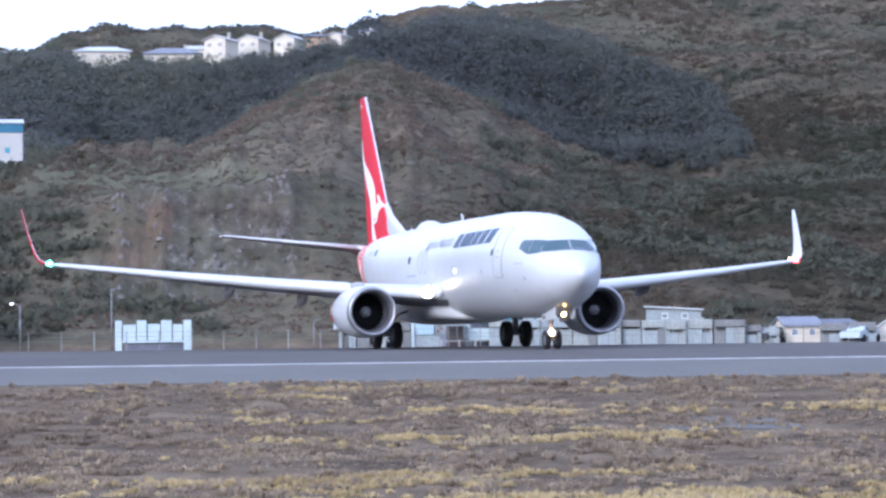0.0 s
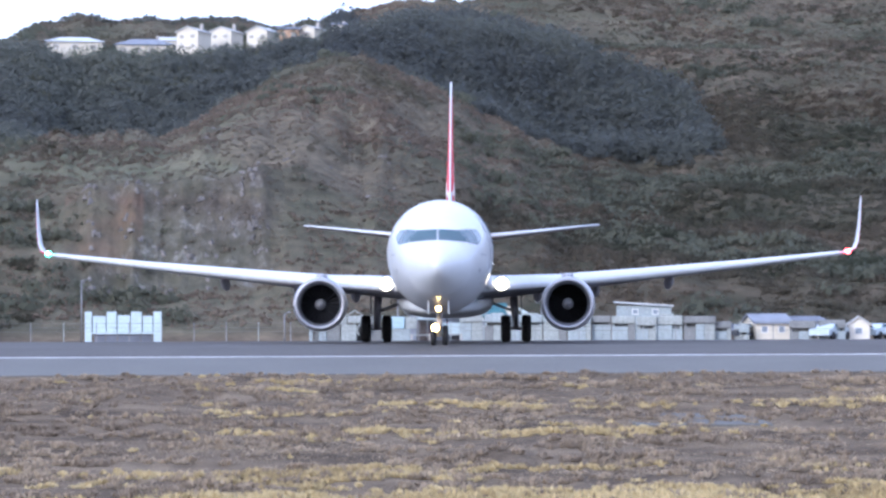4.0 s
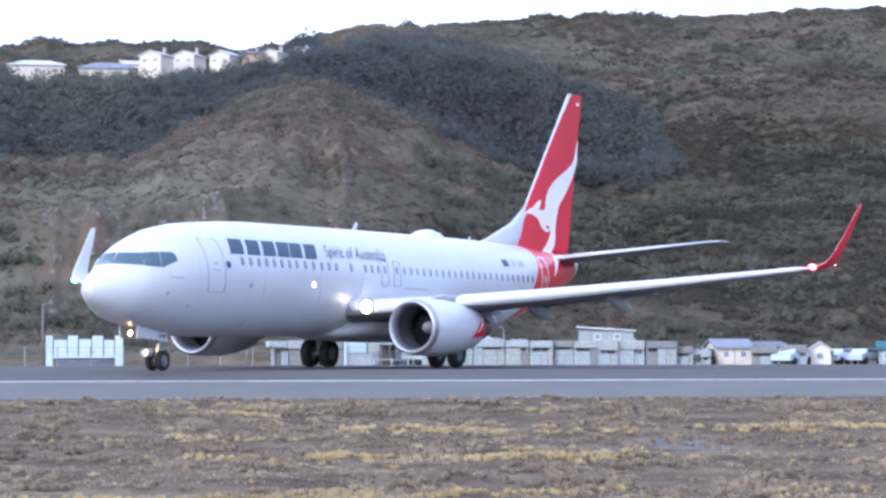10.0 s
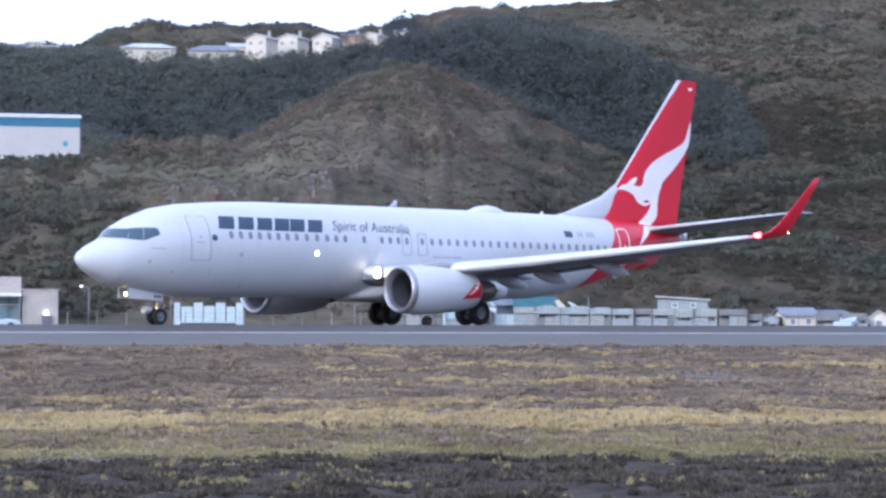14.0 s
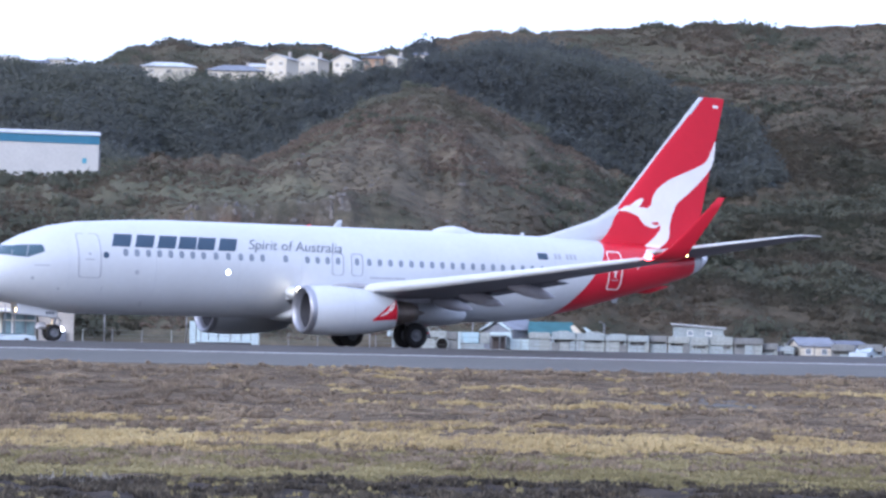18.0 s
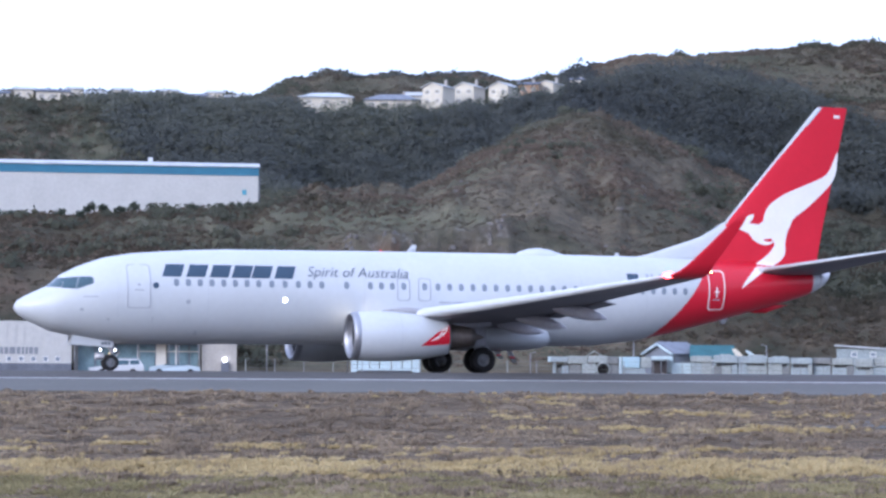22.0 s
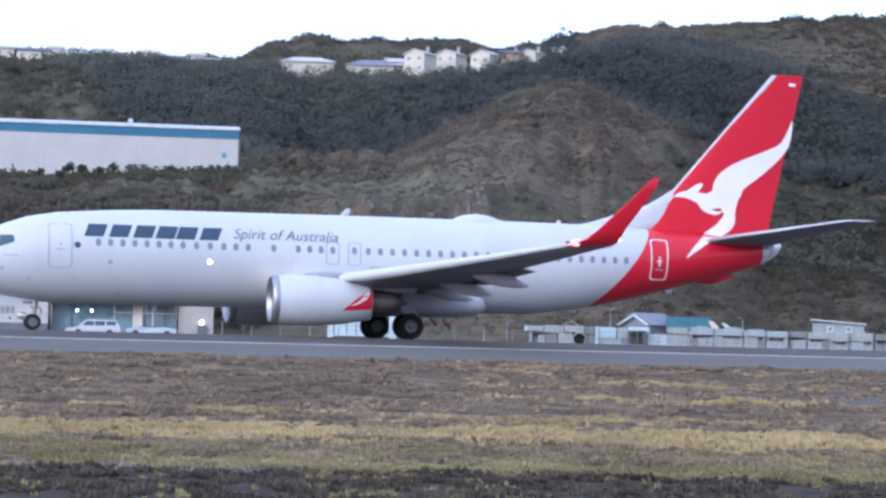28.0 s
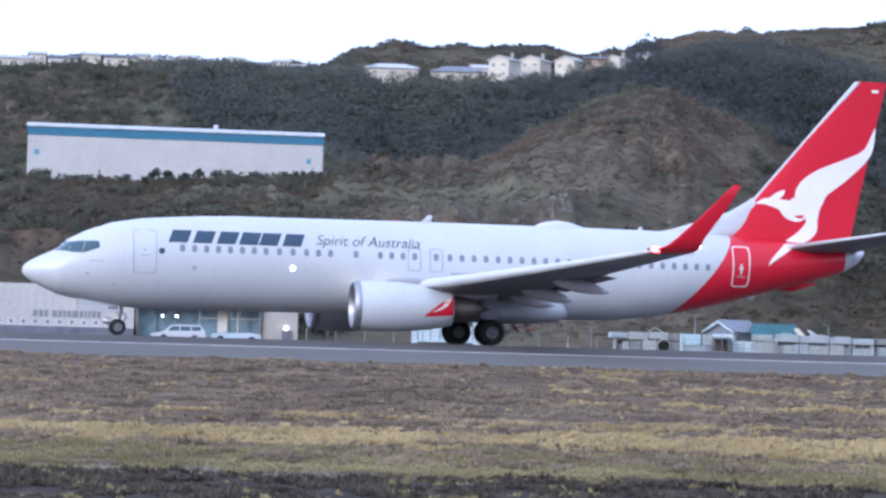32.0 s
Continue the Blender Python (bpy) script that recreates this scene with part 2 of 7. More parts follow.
M_LEAF = leaf_material("bush_leaf", [(0.25, (0.106, 0.112, 0.106)), (0.5, (0.136, 0.142, 0.126)), (0.75, (0.182, 0.186, 0.146))], scale=0.02, spread=0.07, thin_share=0.62, gain=1.4)
M_PINE = leaf_material("pine_needles", [(0.25, (0.086, 0.090, 0.088)), (0.5, (0.108, 0.113, 0.104)), (0.75, (0.136, 0.140, 0.118))], scale=0.02, spread=0.07, thin_share=0.66, gain=1.3)
M_SHRUB = leaf_material("shrub_leaf", [(0.25, (0.096, 0.102, 0.076)), (0.5, (0.126, 0.128, 0.094)), (0.75, (0.158, 0.154, 0.112))], scale=0.05, spread=0.09, thin_share=0.62)
M_SCRUB = leaf_material("scrub_leaf", [(0.22, (0.108, 0.105, 0.073)), (0.42, (0.144, 0.120, 0.091)), (0.6, (0.178, 0.140, 0.108)), (0.8, (0.222, 0.180, 0.132))], scale=0.03, spread=0.10, thin_share=0.55, gain=1.5)
M_HEATH = leaf_material("heath_leaf", [(0.22, (0.064, 0.068, 0.046)), (0.45, (0.088, 0.080, 0.058)), (0.62, (0.114, 0.094, 0.068)), (0.8, (0.142, 0.116, 0.084))], scale=0.025, spread=0.09, thin_share=0.64, gain=1.6)
M_TREE = leaf_material("tree_leaf", [(0.3, (0.060, 0.072, 0.056)), (0.7, (0.115, 0.13, 0.095))], scale=0.6)
M_BARK = material("bark", (0.09, 0.07, 0.055), 0.9, scale=3.0, vary=0.3, bump=0.4)
M_STRAW = leaf_material("dry_grass", [(0.2, (0.35, 0.270, 0.148)), (0.5, (0.52, 0.412, 0.212)), (0.8, (0.65, 0.535, 0.30))], scale=0.3, spread=0.35)
M_BLADE = leaf_material("green_grass", [(0.2, (0.205, 0.178, 0.090)), (0.5, (0.330, 0.282, 0.140)), (0.8, (0.45, 0.385, 0.205))], scale=0.3, spread=0.35)
M_THATCH = leaf_material("brown_thatch", [(0.2, (0.172, 0.136, 0.100)), (0.5, (0.300, 0.239, 0.172)), (0.8, (0.46, 0.372, 0.256))], scale=0.35, spread=0.3)
M_DEAD = leaf_material("dead_weeds", [(0.2, (0.060, 0.052, 0.042)), (0.5, (0.105, 0.090, 0.070)), (0.8, (0.19, 0.16, 0.115))], scale=0.8)
M_STALK = leaf_material("dead_stalk", [(0.2, (0.20, 0.18, 0.15)), (0.8, (0.36, 0.33, 0.28))], scale=0.8)
M_ROCK = material("cliff_rock", (0.172, 0.158, 0.146), 0.9, scale=0.35, vary=0.45, second=(0.11, 0.10, 0.09), bump=0.8, fine=5)


# ---- mesh helpers ----
def shape(name, verts, faces, smooth=False):
    me = bpy.data.meshes.new(name)
    me.from_pydata([tuple(v) for v in verts], [], [tuple(f) for f in faces])
    if smooth:
        me.shade_smooth()
    return me


def thing(name, label, category, m=Matrix(), group="", kind=""):
    ob = new(name)
    ob.matrix_basis = m
    return tagged(ob, label, category, group, kind)


def part(name, me, mat, parent=None, label="", m=None):
    """Links a mesh (or a bmesh) as one object under a thing or a part."""
    if isinstance(me, bmesh.types.BMesh):
        bm, me = me, bpy.data.meshes.new(name)
        bm.to_mesh(me)
        bm.free()
    if mat and not me.materials:
        me.materials.append(mat)
    ob = new(name, me)
    ob.parent = parent
    if m is not None:
        ob.matrix_basis = m
    return tagged(ob, label)


def box(x0, x1, y0, y1, z0, z1, bevel=0.0):
    bm = bmesh.new()
    bmesh.ops.create_cube(bm, size=1, matrix=Matrix.LocRotScale(((x0 + x1) / 2, (y0 + y1) / 2, (z0 + z1) / 2), None, (x1 - x0, y1 - y0, z1 - z0)))
    if bevel:
        bmesh.ops.bevel(bm, geom=bm.edges[:], offset=bevel, segments=2, affect="EDGES", profile=0.5)
    return bm


def rod(a, b, r0, r1=None, seg=10):
    """A tapered round bar from a to b."""
    a, b = Vector(a), Vector(b)
    bm = bmesh.new()
    d = b - a
    m = Matrix.Translation((a + b) / 2) @ d.to_track_quat("Z", "Y").to_matrix().to_4x4()
    bmesh.ops.create_cone(bm, cap_ends=True, segments=seg, radius1=r0, radius2=r0 if r1 is None else r1, depth=d.length, matrix=m)
    for f in bm.faces:
        f.smooth = len(f.verts) == 4
    return bm


def loft(rings, close=True, caps=True, smooth=True, name="loft"):
    """A skin over rings of points with equal counts."""
    n = len(rings[0])
    verts = [v for r in rings for v in r]
    faces = []
    for i in range(len(rings) - 1):
        for j in range(n if close else n - 1):
            k = (j + 1) % n
            faces.append((i * n + j, i * n + k, (i + 1) * n + k, (i + 1) * n + j))
    if caps:
        faces.append(tuple(range(n))[::-1])
        faces.append(tuple((len(rings) - 1) * n + j for j in range(n)))
    me = shape(name, verts, faces)
    bm = bmesh.new()
    bm.from_mesh(me)
    bmesh.ops.recalc_face_normals(bm, faces=bm.faces[:])
    for f in bm.faces:
        f.smooth = smooth and len(f.verts) == 4
    bm.to_mesh(me)
    bm.free()
    return me


def turned(profile, axis_m=Matrix(), seg=32, smooth=True, name="turned"):
    """A surface of revolution about local X: profile rows of (x, radius)."""
    rings = [[axis_m @ Vector((x, r * math.cos(a), r * math.sin(a))) for a in (2 * math.pi * k / seg for k in range(seg))] for x, r in profile]
    return loft(rings, True, False, smooth, name)


# ---- ground: one sheet from the bank under the camera over the runway to the hills ----
SLOPE_Y = (-200, 0, 25, 36, 44, 48, 57, 84.5, 90.5, 94.5, 122, 150, 185, 3000)
SLOPE_Z = (-2.9, -2.8, -2.7, -2.5, -2.36, -2.23, -1.97, -0.70, -0.28, 0.0, 0.0, -0.35, -0.5, -0.5)
EYE_Z = 0.12


def base_z(y):
    return np.interp(y, SLOPE_Y, SLOPE_Z)


def table(text):
    pairs = [q.split(":") for q in text.split()]
    return [float(a) for a, _ in pairs], [float(b) for _, b in pairs]


# rise of each step of the hills, in degrees, by bearing
SPUR = table("-16:2.4 -6:2.6 -3:2.9 -1.7:3.42 -0.5:3.4 1:3.55 2.2:3.7 3.2:3.6 4.5:3.2 6:2.6 8:2.0 10:1.6 14:1.3 20:1.3")
TERRACE = table("-16:3.2 -13:3.5 -11.2:3.9 -8:3.92 -4:4.14 -3:4.33 -2.2:4.33 -0.4:4.2 0.5:4.35 1.3:4.6 2.2:4.85 3:5.0 4:5.0 5:4.75 6:4.35 7:3.9 8:3.4 9:2.9 10:2.6 12:2.3 20:2.3")
KNOLL = table("-16:3.5 -11:3.95 -4:4.2 -2:4.3 -0.4:4.31 0.5:4.62 1.3:5.1 2.2:5.62 3:6.02 3.8:6.36 4.4:6.38 5.2:6.14 6.1:5.74 7.1:5.18 7.9:4.78 8.5:4.48 9.3:4.16 9.9:3.9 10.9:3.6 12.4:3.5 15:3.5 20:3.5")
VALLEY = table("-16:4.3 -4:4.5 -2:4.1 -0.4:3.9 2:4.9 4:5.6 6:5.1 8:4.3 9:4.1 10:4.2 12:4.3 20:4.4")
BENCH = table("-16:6.1 -12:6.2 -7.9:6.5 -4.2:6.54 -2.3:6.46 0.25:6.48 1.9:6.57 3:6.73 4.2:6.9 5.5:7.1 7.5:6.9 10:6.5 14:6.4 20:6.4")
SKYLINE = table("-16:6.4 -12:6.5 -10:6.66 -7.5:6.68 -4.2:6.68 -3.8:6.82 -3.3:7.1 -2.4:7.34 0:7.3 1.4:7.32 2.2:7.16 2.8:7.12 3.6:7.29 4.3:7.46 4.9:7.63 5.57:7.79 6.5:7.7 7.6:7.73 8.5:7.86 9.3:7.98 10.9:8.0 12:7.95 15:8.0 20:8.1")
STEP_R = (209.0, 240.0, 285.0, 335.0, 365.0, 425.0, 452.0, 520.0, 640.0)


FLUTE_AZ = np.linspace(-4, 4, 401)
FLUTE_R = [1.2 * noise.fractal(Vector((a * 2.2, 3.1, 0.0)), 0.9, 2.1, 5) for a in FLUTE_AZ]


def cliff_reach(az):
    """How far the slope under the terrace breaks off as a cliff, by bearing."""
    return np.clip((2.6 - np.abs(az - 0.15)) / 0.7, 0, 1)


def flutes(az):
    """Ribs and clefts of the cliff: how far its face stands forward."""
    return np.interp(az, FLUTE_AZ, FLUTE_R)


def cliff_share(az, r):
    """1 on the steep rock face, 0 away from it."""
    q = r + flutes(az)
    return cliff_reach(az) * np.clip((q - 221.5) / 1.5, 0, 1) * np.clip((235.5 - q) / 1.5, 0, 1)


def hill_z(az, r):
    """Height of the hills at bearings az (degrees) and distances r, both flat arrays."""
    cols = [np.full_like(az, -0.05)]
    for tab in (SPUR, TERRACE, KNOLL, VALLEY, BENCH):
        cols.append(np.interp(az, *tab))
    cols.append(np.interp(az, *BENCH) + 0.06)
    cols.append(np.interp(az, *SKYLINE))
    cols.append(np.interp(az, *SKYLINE) * 0.55)
    out = np.full_like(az, EYE_Z)
    el = np.array(cols)
    zz = np.array([STEP_R[i] * np.tan(np.radians(el[i])) + EYE_Z for i in range(len(STEP_R))])
    for i in range(len(STEP_R) - 1):
        u = np.clip((r - STEP_R[i]) / (STEP_R[i + 1] - STEP_R[i]), 0, 1)
        u = 0.65 * u + 0.35 * u * u * (3 - 2 * u)
        if i == 0:
            c = cliff_reach(az)
            v = np.clip((r + flutes(az) - STEP_R[0]) / (STEP_R[1] - STEP_R[0]), 0, 1)
            u = u * (1 - c) + c * np.interp(v, (0, 0.45, 0.62, 0.66, 0.80, 1.0), (0, 0.28, 0.62, 0.68, 0.97, 1.0))
        m = (r >= STEP_R[i]) & (r <= STEP_R[i + 1])
        out[m] = (zz[i] + (zz[i + 1] - zz[i]) * u)[m]
    out[r < STEP_R[0]] = -0.5
    far = r > STEP_R[-1]
    out[far] = (zz[-1] * np.clip(1 - (r - 640) / 900, 0, 1))[far]
    return out


def ground_z(x, y):
    """Height of the smooth ground, arrays or numbers."""
    x, y = np.atleast_1d(np.asarray(x, float)), np.atleast_1d(np.asarray(y, float))
    r, az = np.hypot(x, y), np.degrees(np.arctan2(x, y))
    aa = np.abs(az - 2)
    fade = np.clip((75 - aa) / 40, 0, 1)
    h = hill_z(np.clip(az, -16, 20), r)
    b = base_z(y)
    k = np.clip((r - 204) / 5, 0, 1)
    return b * (1 - k) + (np.maximum(h, -0.5) * fade + -0.5 * (1 - fade)) * k


def rough(x, y, z, size, depth=4):
    return noise.fractal(Vector((x / size, y / size, z / size)), 0.9, 2.1, depth)


def hill_grain(x, y, z, r, az):
    """Lumps of the hillside, and the gullies that run down it."""
    k = min(1.0, (r - 209) / 25)
    bend = az + 0.5 * noise.noise(Vector((az * 0.8, r / 38, 4.0))) + 0.004 * (r - 300)
    rib = 1 - 2 * abs(noise.noise(Vector((bend * 0.75, r / 160, 9.0))))
    fine = 1 - 2 * abs(noise.noise(Vector((bend * 2.1, r / 90, 2.0))))
    calm = 0.55 if r < 262 else 1.0 if r < 425 else 0.6
    g = k * (1.3 * rough(x, y, 0, 26, 3) * calm ** 0.5 + 0.55 * rough(x + 50, y, z / 2, 6, 4) + calm * (1.4 * (rib - 0.5) + 0.35 * (fine - 0.5)))
    if r < 246 and -3.5 < az < 6.0:
        g *= 0.8
    if 246 < r < 300 and -1.0 < az < 9.5:
        # spurs and creases that fan out from the top of the knoll
        up, across = math.degrees(math.atan2(z - EYE_Z, r)) - 6.7, az - 4.1
        phi = math.atan2(up, across) + 0.18 * noise.noise(Vector((az, r / 20, 7.0)))
        far = min(1.0, math.hypot(up, across) / 1.2) * min(1.0, (r - 246) / 10) * min(1.0, (300 - r) / 10)
        g += far * (1.7 * (0.45 - abs(noise.noise(Vector((phi * 3.2, 0.4, 1.0))))) + 0.8 * (0.45 - abs(noise.noise(Vector((phi * 8.0, 1.4, 3.0))))))
    if 274 < r < 306 and -12.6 < az < -3.0:
        g = 0.3 * g - 0.9
    return g


def lawn_grain(x, y):
    """Lumps of the verge."""
    return 0.085 * rough(x * 0.8, y * 0.5, 0, 1.6, 3) + 0.10 * rough(x, y * 0.45, 5, 0.6, 4) * (0.6 + 0.6 * rough(x, y, 9, 3.0, 2))


BUSH_TOP = table("-16:9 3.6:9 4.25:6.7 5.4:7.2 6.8:7.3 8.1:7.1 9.0:6.8 9.9:6.4 11:5.9 12.2:5.4 12.7:4.4 13:2")


def bushy(az, r, el):
    """Where dense dark bush grows (arrays)."""
    top = np.interp(az, *BUSH_TOP)
    left = (az < 3.6) & (az > -6.4 - 0.02 * (r - 345) + 0.3 * np.sin(r * 0.17)) & (r > 344) & (r < 440)
    right = (az >= 3.6) & (az < 12.9) & (r > 350) & (el < top) & (r < 505)
    return left | right


def build_ground():
    az = np.concatenate([np.arange(-180, -15, 7.5), np.arange(-15, 19.01, 0.085), np.arange(20, 179.9, 7.5)])
    rr = np.concatenate([[0.002, 2, 8, 16, 22], np.arange(25, 40, 0.5), np.arange(40, 85, 0.26), np.arange(85, 96, 0.7), np.arange(97, 188, 3.5), np.arange(188, 218, 1.9), np.arange(218, 238, 0.55), np.arange(238, 535, 1.9), [550, 600, 660, 800, 1200, 2200, 4500]])
    A, R = np.meshgrid(np.radians(az), rr)
    X, Y = (R * np.sin(A)).ravel(), (R * np.cos(A)).ravel()
    Z = ground_z(X, Y)
    rv, av = R.ravel(), np.degrees(A).ravel()
    hills = (rv > 209) & (rv < 640) & (av > -16) & (av < 20)
    lawn = (rv < 96) & (Y > 20) & (Y < 84) & (np.abs(av) < 20)
    grain = np.zeros_like(Z)
    for i in np.nonzero(hills)[0]:
        grain[i] = hill_grain(X[i], Y[i], Z[i], rv[i], av[i])
    for i in np.nonzero(lawn)[0]:
        grain[i] = lawn_grain(X[i], Y[i])
    Z = Z + grain
    na, nr = len(az), len(rr)
    i, j = np.meshgrid(np.arange(nr - 1), np.arange(na), indexing="ij")
    k = (j + 1) % na
    faces = np.stack([i * na + j, i * na + k, (i + 1) * na + k, (i + 1) * na + j], -1).reshape(-1, 4)[:, ::-1]
    me = bpy.data.meshes.new("ground")
    me.from_pydata(np.stack([X, Y, Z], 1).tolist(), [], faces.tolist() + [list(range(na))[::-1]])
    me.shade_smooth()
    el = np.degrees(np.arctan2(Z - EYE_Z, rv))
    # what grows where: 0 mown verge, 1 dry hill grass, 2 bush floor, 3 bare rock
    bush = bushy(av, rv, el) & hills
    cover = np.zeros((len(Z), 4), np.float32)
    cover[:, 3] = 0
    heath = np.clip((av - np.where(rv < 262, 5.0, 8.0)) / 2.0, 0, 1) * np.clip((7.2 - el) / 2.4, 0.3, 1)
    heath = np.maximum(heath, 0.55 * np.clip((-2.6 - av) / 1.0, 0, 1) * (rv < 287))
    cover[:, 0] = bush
    cover[:, 3] = heath * hills
    cover[:, 1] = hills * 1.0
    cover[:, 2] = 0.9 * hills * cliff_share(av, rv)
    red = hills & (rv < 240) & (((av > -2.3) & (av < -0.5)) | (av < -9.6))
    att = me.attributes.new("cover", "FLOAT_COLOR", "POINT")
    att.data.foreach_set("color", cover.ravel())
    att2 = me.attributes.new("clay", "FLOAT", "POINT")
    att2.data.foreach_set("value", (red * np.clip(1.25 - np.abs(el - 2.5) / 1.1, 0, 1)).astype(np.float32))
    turf = hills * np.clip(1 - np.abs(el - 3.78 - 0.10 * np.sin(av * 2.3)) / 0.22, 0, 1) * np.clip((av + 2.6) / 0.8, 0, 1) * np.clip((2.0 - av) / 0.6, 0, 1) * (rv < 262)
    turf = np.maximum(turf, 0.55 * hills * np.clip((1.8 - av) / 1.2, 0, 1) * np.clip((av + 9) / 2, 0, 1) * (rv < 275) * (rv > 228) * np.clip((el - 3.0) / 0.6, 0, 1))
    att3 = me.attributes.new("turf", "FLOAT", "POINT")
    att3.data.foreach_set("value", turf.astype(np.float32))
    ob = new("ground", me)
    me.materials.append(ground_material())
    return tagged(ob, "grass verge rising over scrub slopes to wooded hills", "ground", kind="structure")


def ground_material():
    m = bpy.data.materials.new("ground_cover")
    m.use_nodes = True
    n, l = m.node_tree.nodes, m.node_tree.links
    b = n["Principled BSDF"]
    b.inputs["Roughness"].default_value, b.inputs["Specular IOR Level"].default_value = 1.0, 0.03
    tc, sep = n.new("ShaderNodeTexCoord"), n.new("ShaderNodeSeparateXYZ")
    l.new(tc.outputs["Object"], sep.inputs[0])

    def tex(scale, detail=5, squash=(1, 1, 1), rough_=0.6):
        mp = n.new("ShaderNodeMapping")
        mp.inputs["Scale"].default_value = squash
        l.new(tc.outputs["Object"], mp.inputs[0])
        t = n.new("ShaderNodeTexNoise")
        t.inputs["Scale"].default_value, t.inputs["Detail"].default_value, t.inputs["Roughness"].default_value = scale, detail, rough_
        l.new(mp.outputs[0], t.inputs["Vector"])
        return t.outputs["Fac"]

    def ramp(fac, stops):
        r = n.new("ShaderNodeValToRGB")
        e = r.color_ramp.elements
        while len(e) < len(stops):
            e.new(0.5)
        for q, (pos, col) in zip(e, stops):
            q.position, q.color = pos, (*col, 1)
        l.new(fac, r.inputs[0])
        return r.outputs[0]

    def blend(fac, a, c, mode="MIX"):
        x = n.new("ShaderNodeMix")
        x.data_type, x.blend_type = "RGBA", mode
        if isinstance(fac, float):
            x.inputs[0].default_value = fac
        else:
            l.new(fac, x.inputs[0])
        l.new(a, x.inputs[6])
        l.new(c, x.inputs[7])
        return x.outputs[2]

    # verge: brown thatch; its darker streaks paint the shade of soil lumps
    verge = ramp(tex(0.9, 8, (0.45, 0.75, 1), 0.7), [(0.36, (0.068, 0.053, 0.038)), (0.46, (0.110, 0.086, 0.061)), (0.56, (0.150, 0.118, 0.082)), (0.68, (0.204, 0.160, 0.108))])
    # the near bank: dark wet soil
    bank = ramp(tex(1.3, 6), [(0.35, (0.040, 0.035, 0.032)), (0.55, (0.068, 0.058, 0.050)), (0.75, (0.110, 0.094, 0.072))])
    edge = n.new("ShaderNodeMapRange")
    edge.inputs[1].default_value, edge.inputs[2].default_value = 43.0, 44.8
    wob = n.new("ShaderNodeMath")
    wob.operation = "MULTIPLY_ADD"
    wob.inputs[1].default_value = 3.0
    l.new(tex(0.4), wob.inputs[0])
    l.new(sep.outputs[1], wob.inputs[2])
    l.new(wob.outputs[0], edge.inputs[0])
    near = blend(edge.outputs[0], bank, verge)
    # hills: dry grass broken by scrub and bare earth
    dry = ramp(tex(0.05, 6, (1, 1, 2.2), 0.66), [(0.34, (0.074, 0.075, 0.052)), (0.45, (0.101, 0.092, 0.067)), (0.55, (0.128, 0.109, 0.080)), (0.68, (0.170, 0.145, 0.104))])
    patch = ramp(tex(0.5, 8, (1, 1, 2.6), 0.72), [(0.36, (0.58, 0.59, 0.60)), (0.62, (1.18, 1.16, 1.12))])
    dry = blend(0.8, dry, patch, "MULTIPLY")
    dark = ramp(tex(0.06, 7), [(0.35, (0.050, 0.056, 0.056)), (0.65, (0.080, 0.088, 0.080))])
    rock = ramp(tex(0.5, 9, (1, 0.9, 0.7), 0.75), [(0.36, (0.038, 0.033, 0.027)), (0.48, (0.072, 0.061, 0.050)), (0.58, (0.112, 0.098, 0.086)), (0.68, (0.30, 0.285, 0.275))])
    clay = ramp(tex(0.22, 6), [(0.35, (0.085, 0.060, 0.044)), (0.65, (0.20, 0.122, 0.088))])
    at, ay = n.new("ShaderNodeAttribute"), n.new("ShaderNodeAttribute")
    at.attribute_name, ay.attribute_name = "cover", "clay"
    sc = n.new("ShaderNodeSeparateColor")
    l.new(at.outputs["Color"], sc.inputs[0])
    rk = n.new("ShaderNodeMath")
    rk.operation = "MULTIPLY"
    l.new(sc.outputs[2], rk.inputs[0])
    l.new(ramp(tex(0.11, 5), [(0.30, (0, 0, 0)), (0.44, (1, 1, 1))]), rk.inputs[1])
    hill = blend(rk.outputs[0], dry, rock)
    cl = n.new("ShaderNodeMath")
    cl.operation = "MULTIPLY"
    l.new(ay.outputs["Fac"], cl.inputs[0])
    l.new(ramp(tex(0.09, 5), [(0.40, (0, 0, 0)), (0.60, (1, 1, 1))]), cl.inputs[1])
    hill = blend(cl.outputs[0], hill, clay)
    olive = ramp(tex(0.25, 6), [(0.35, (0.092, 0.104, 0.072)), (0.65, (0.152, 0.160, 0.106))])
    hill = blend(ramp(tex(0.022, 6, (1, 1, 2)), [(0.50, (0, 0, 0)), (0.62, (0.28, 0.28, 0.28))]), hill, olive)
    heath = ramp(tex(0.12, 7, (1, 1, 1.6), 0.66), [(0.36, (0.042, 0.043, 0.029)), (0.50, (0.068, 0.060, 0.042)), (0.64, (0.104, 0.084, 0.060))])
    hill = blend(at.outputs["Alpha"], hill, heath)
    tf = n.new("ShaderNodeAttribute")
    tf.attribute_name = "turf"
    hill = blend(tf.outputs["Fac"], hill, ramp(tex(0.3, 5), [(0.35, (0.098, 0.102, 0.066)), (0.65, (0.172, 0.166, 0.116))]))
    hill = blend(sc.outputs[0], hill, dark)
    col = blend(sc.outputs[1], near, hill)
    l.new(col, b.inputs["Base Color"])
    bp = n.new("ShaderNodeBump")
    bp.inputs["Strength"].default_value, bp.inputs["Distance"].default_value = 0.6, 0.25
    l.new(tex(1.6, 6), bp.inputs["Height"])
    lump = n.new("ShaderNodeBump")
    lump.inputs["Distance"].default_value = 0.8
    l.new(sc.outputs[1], lump.inputs["Strength"])
    l.new(tex(0.32, 7, (1, 1, 1), 0.7), lump.inputs["Height"])
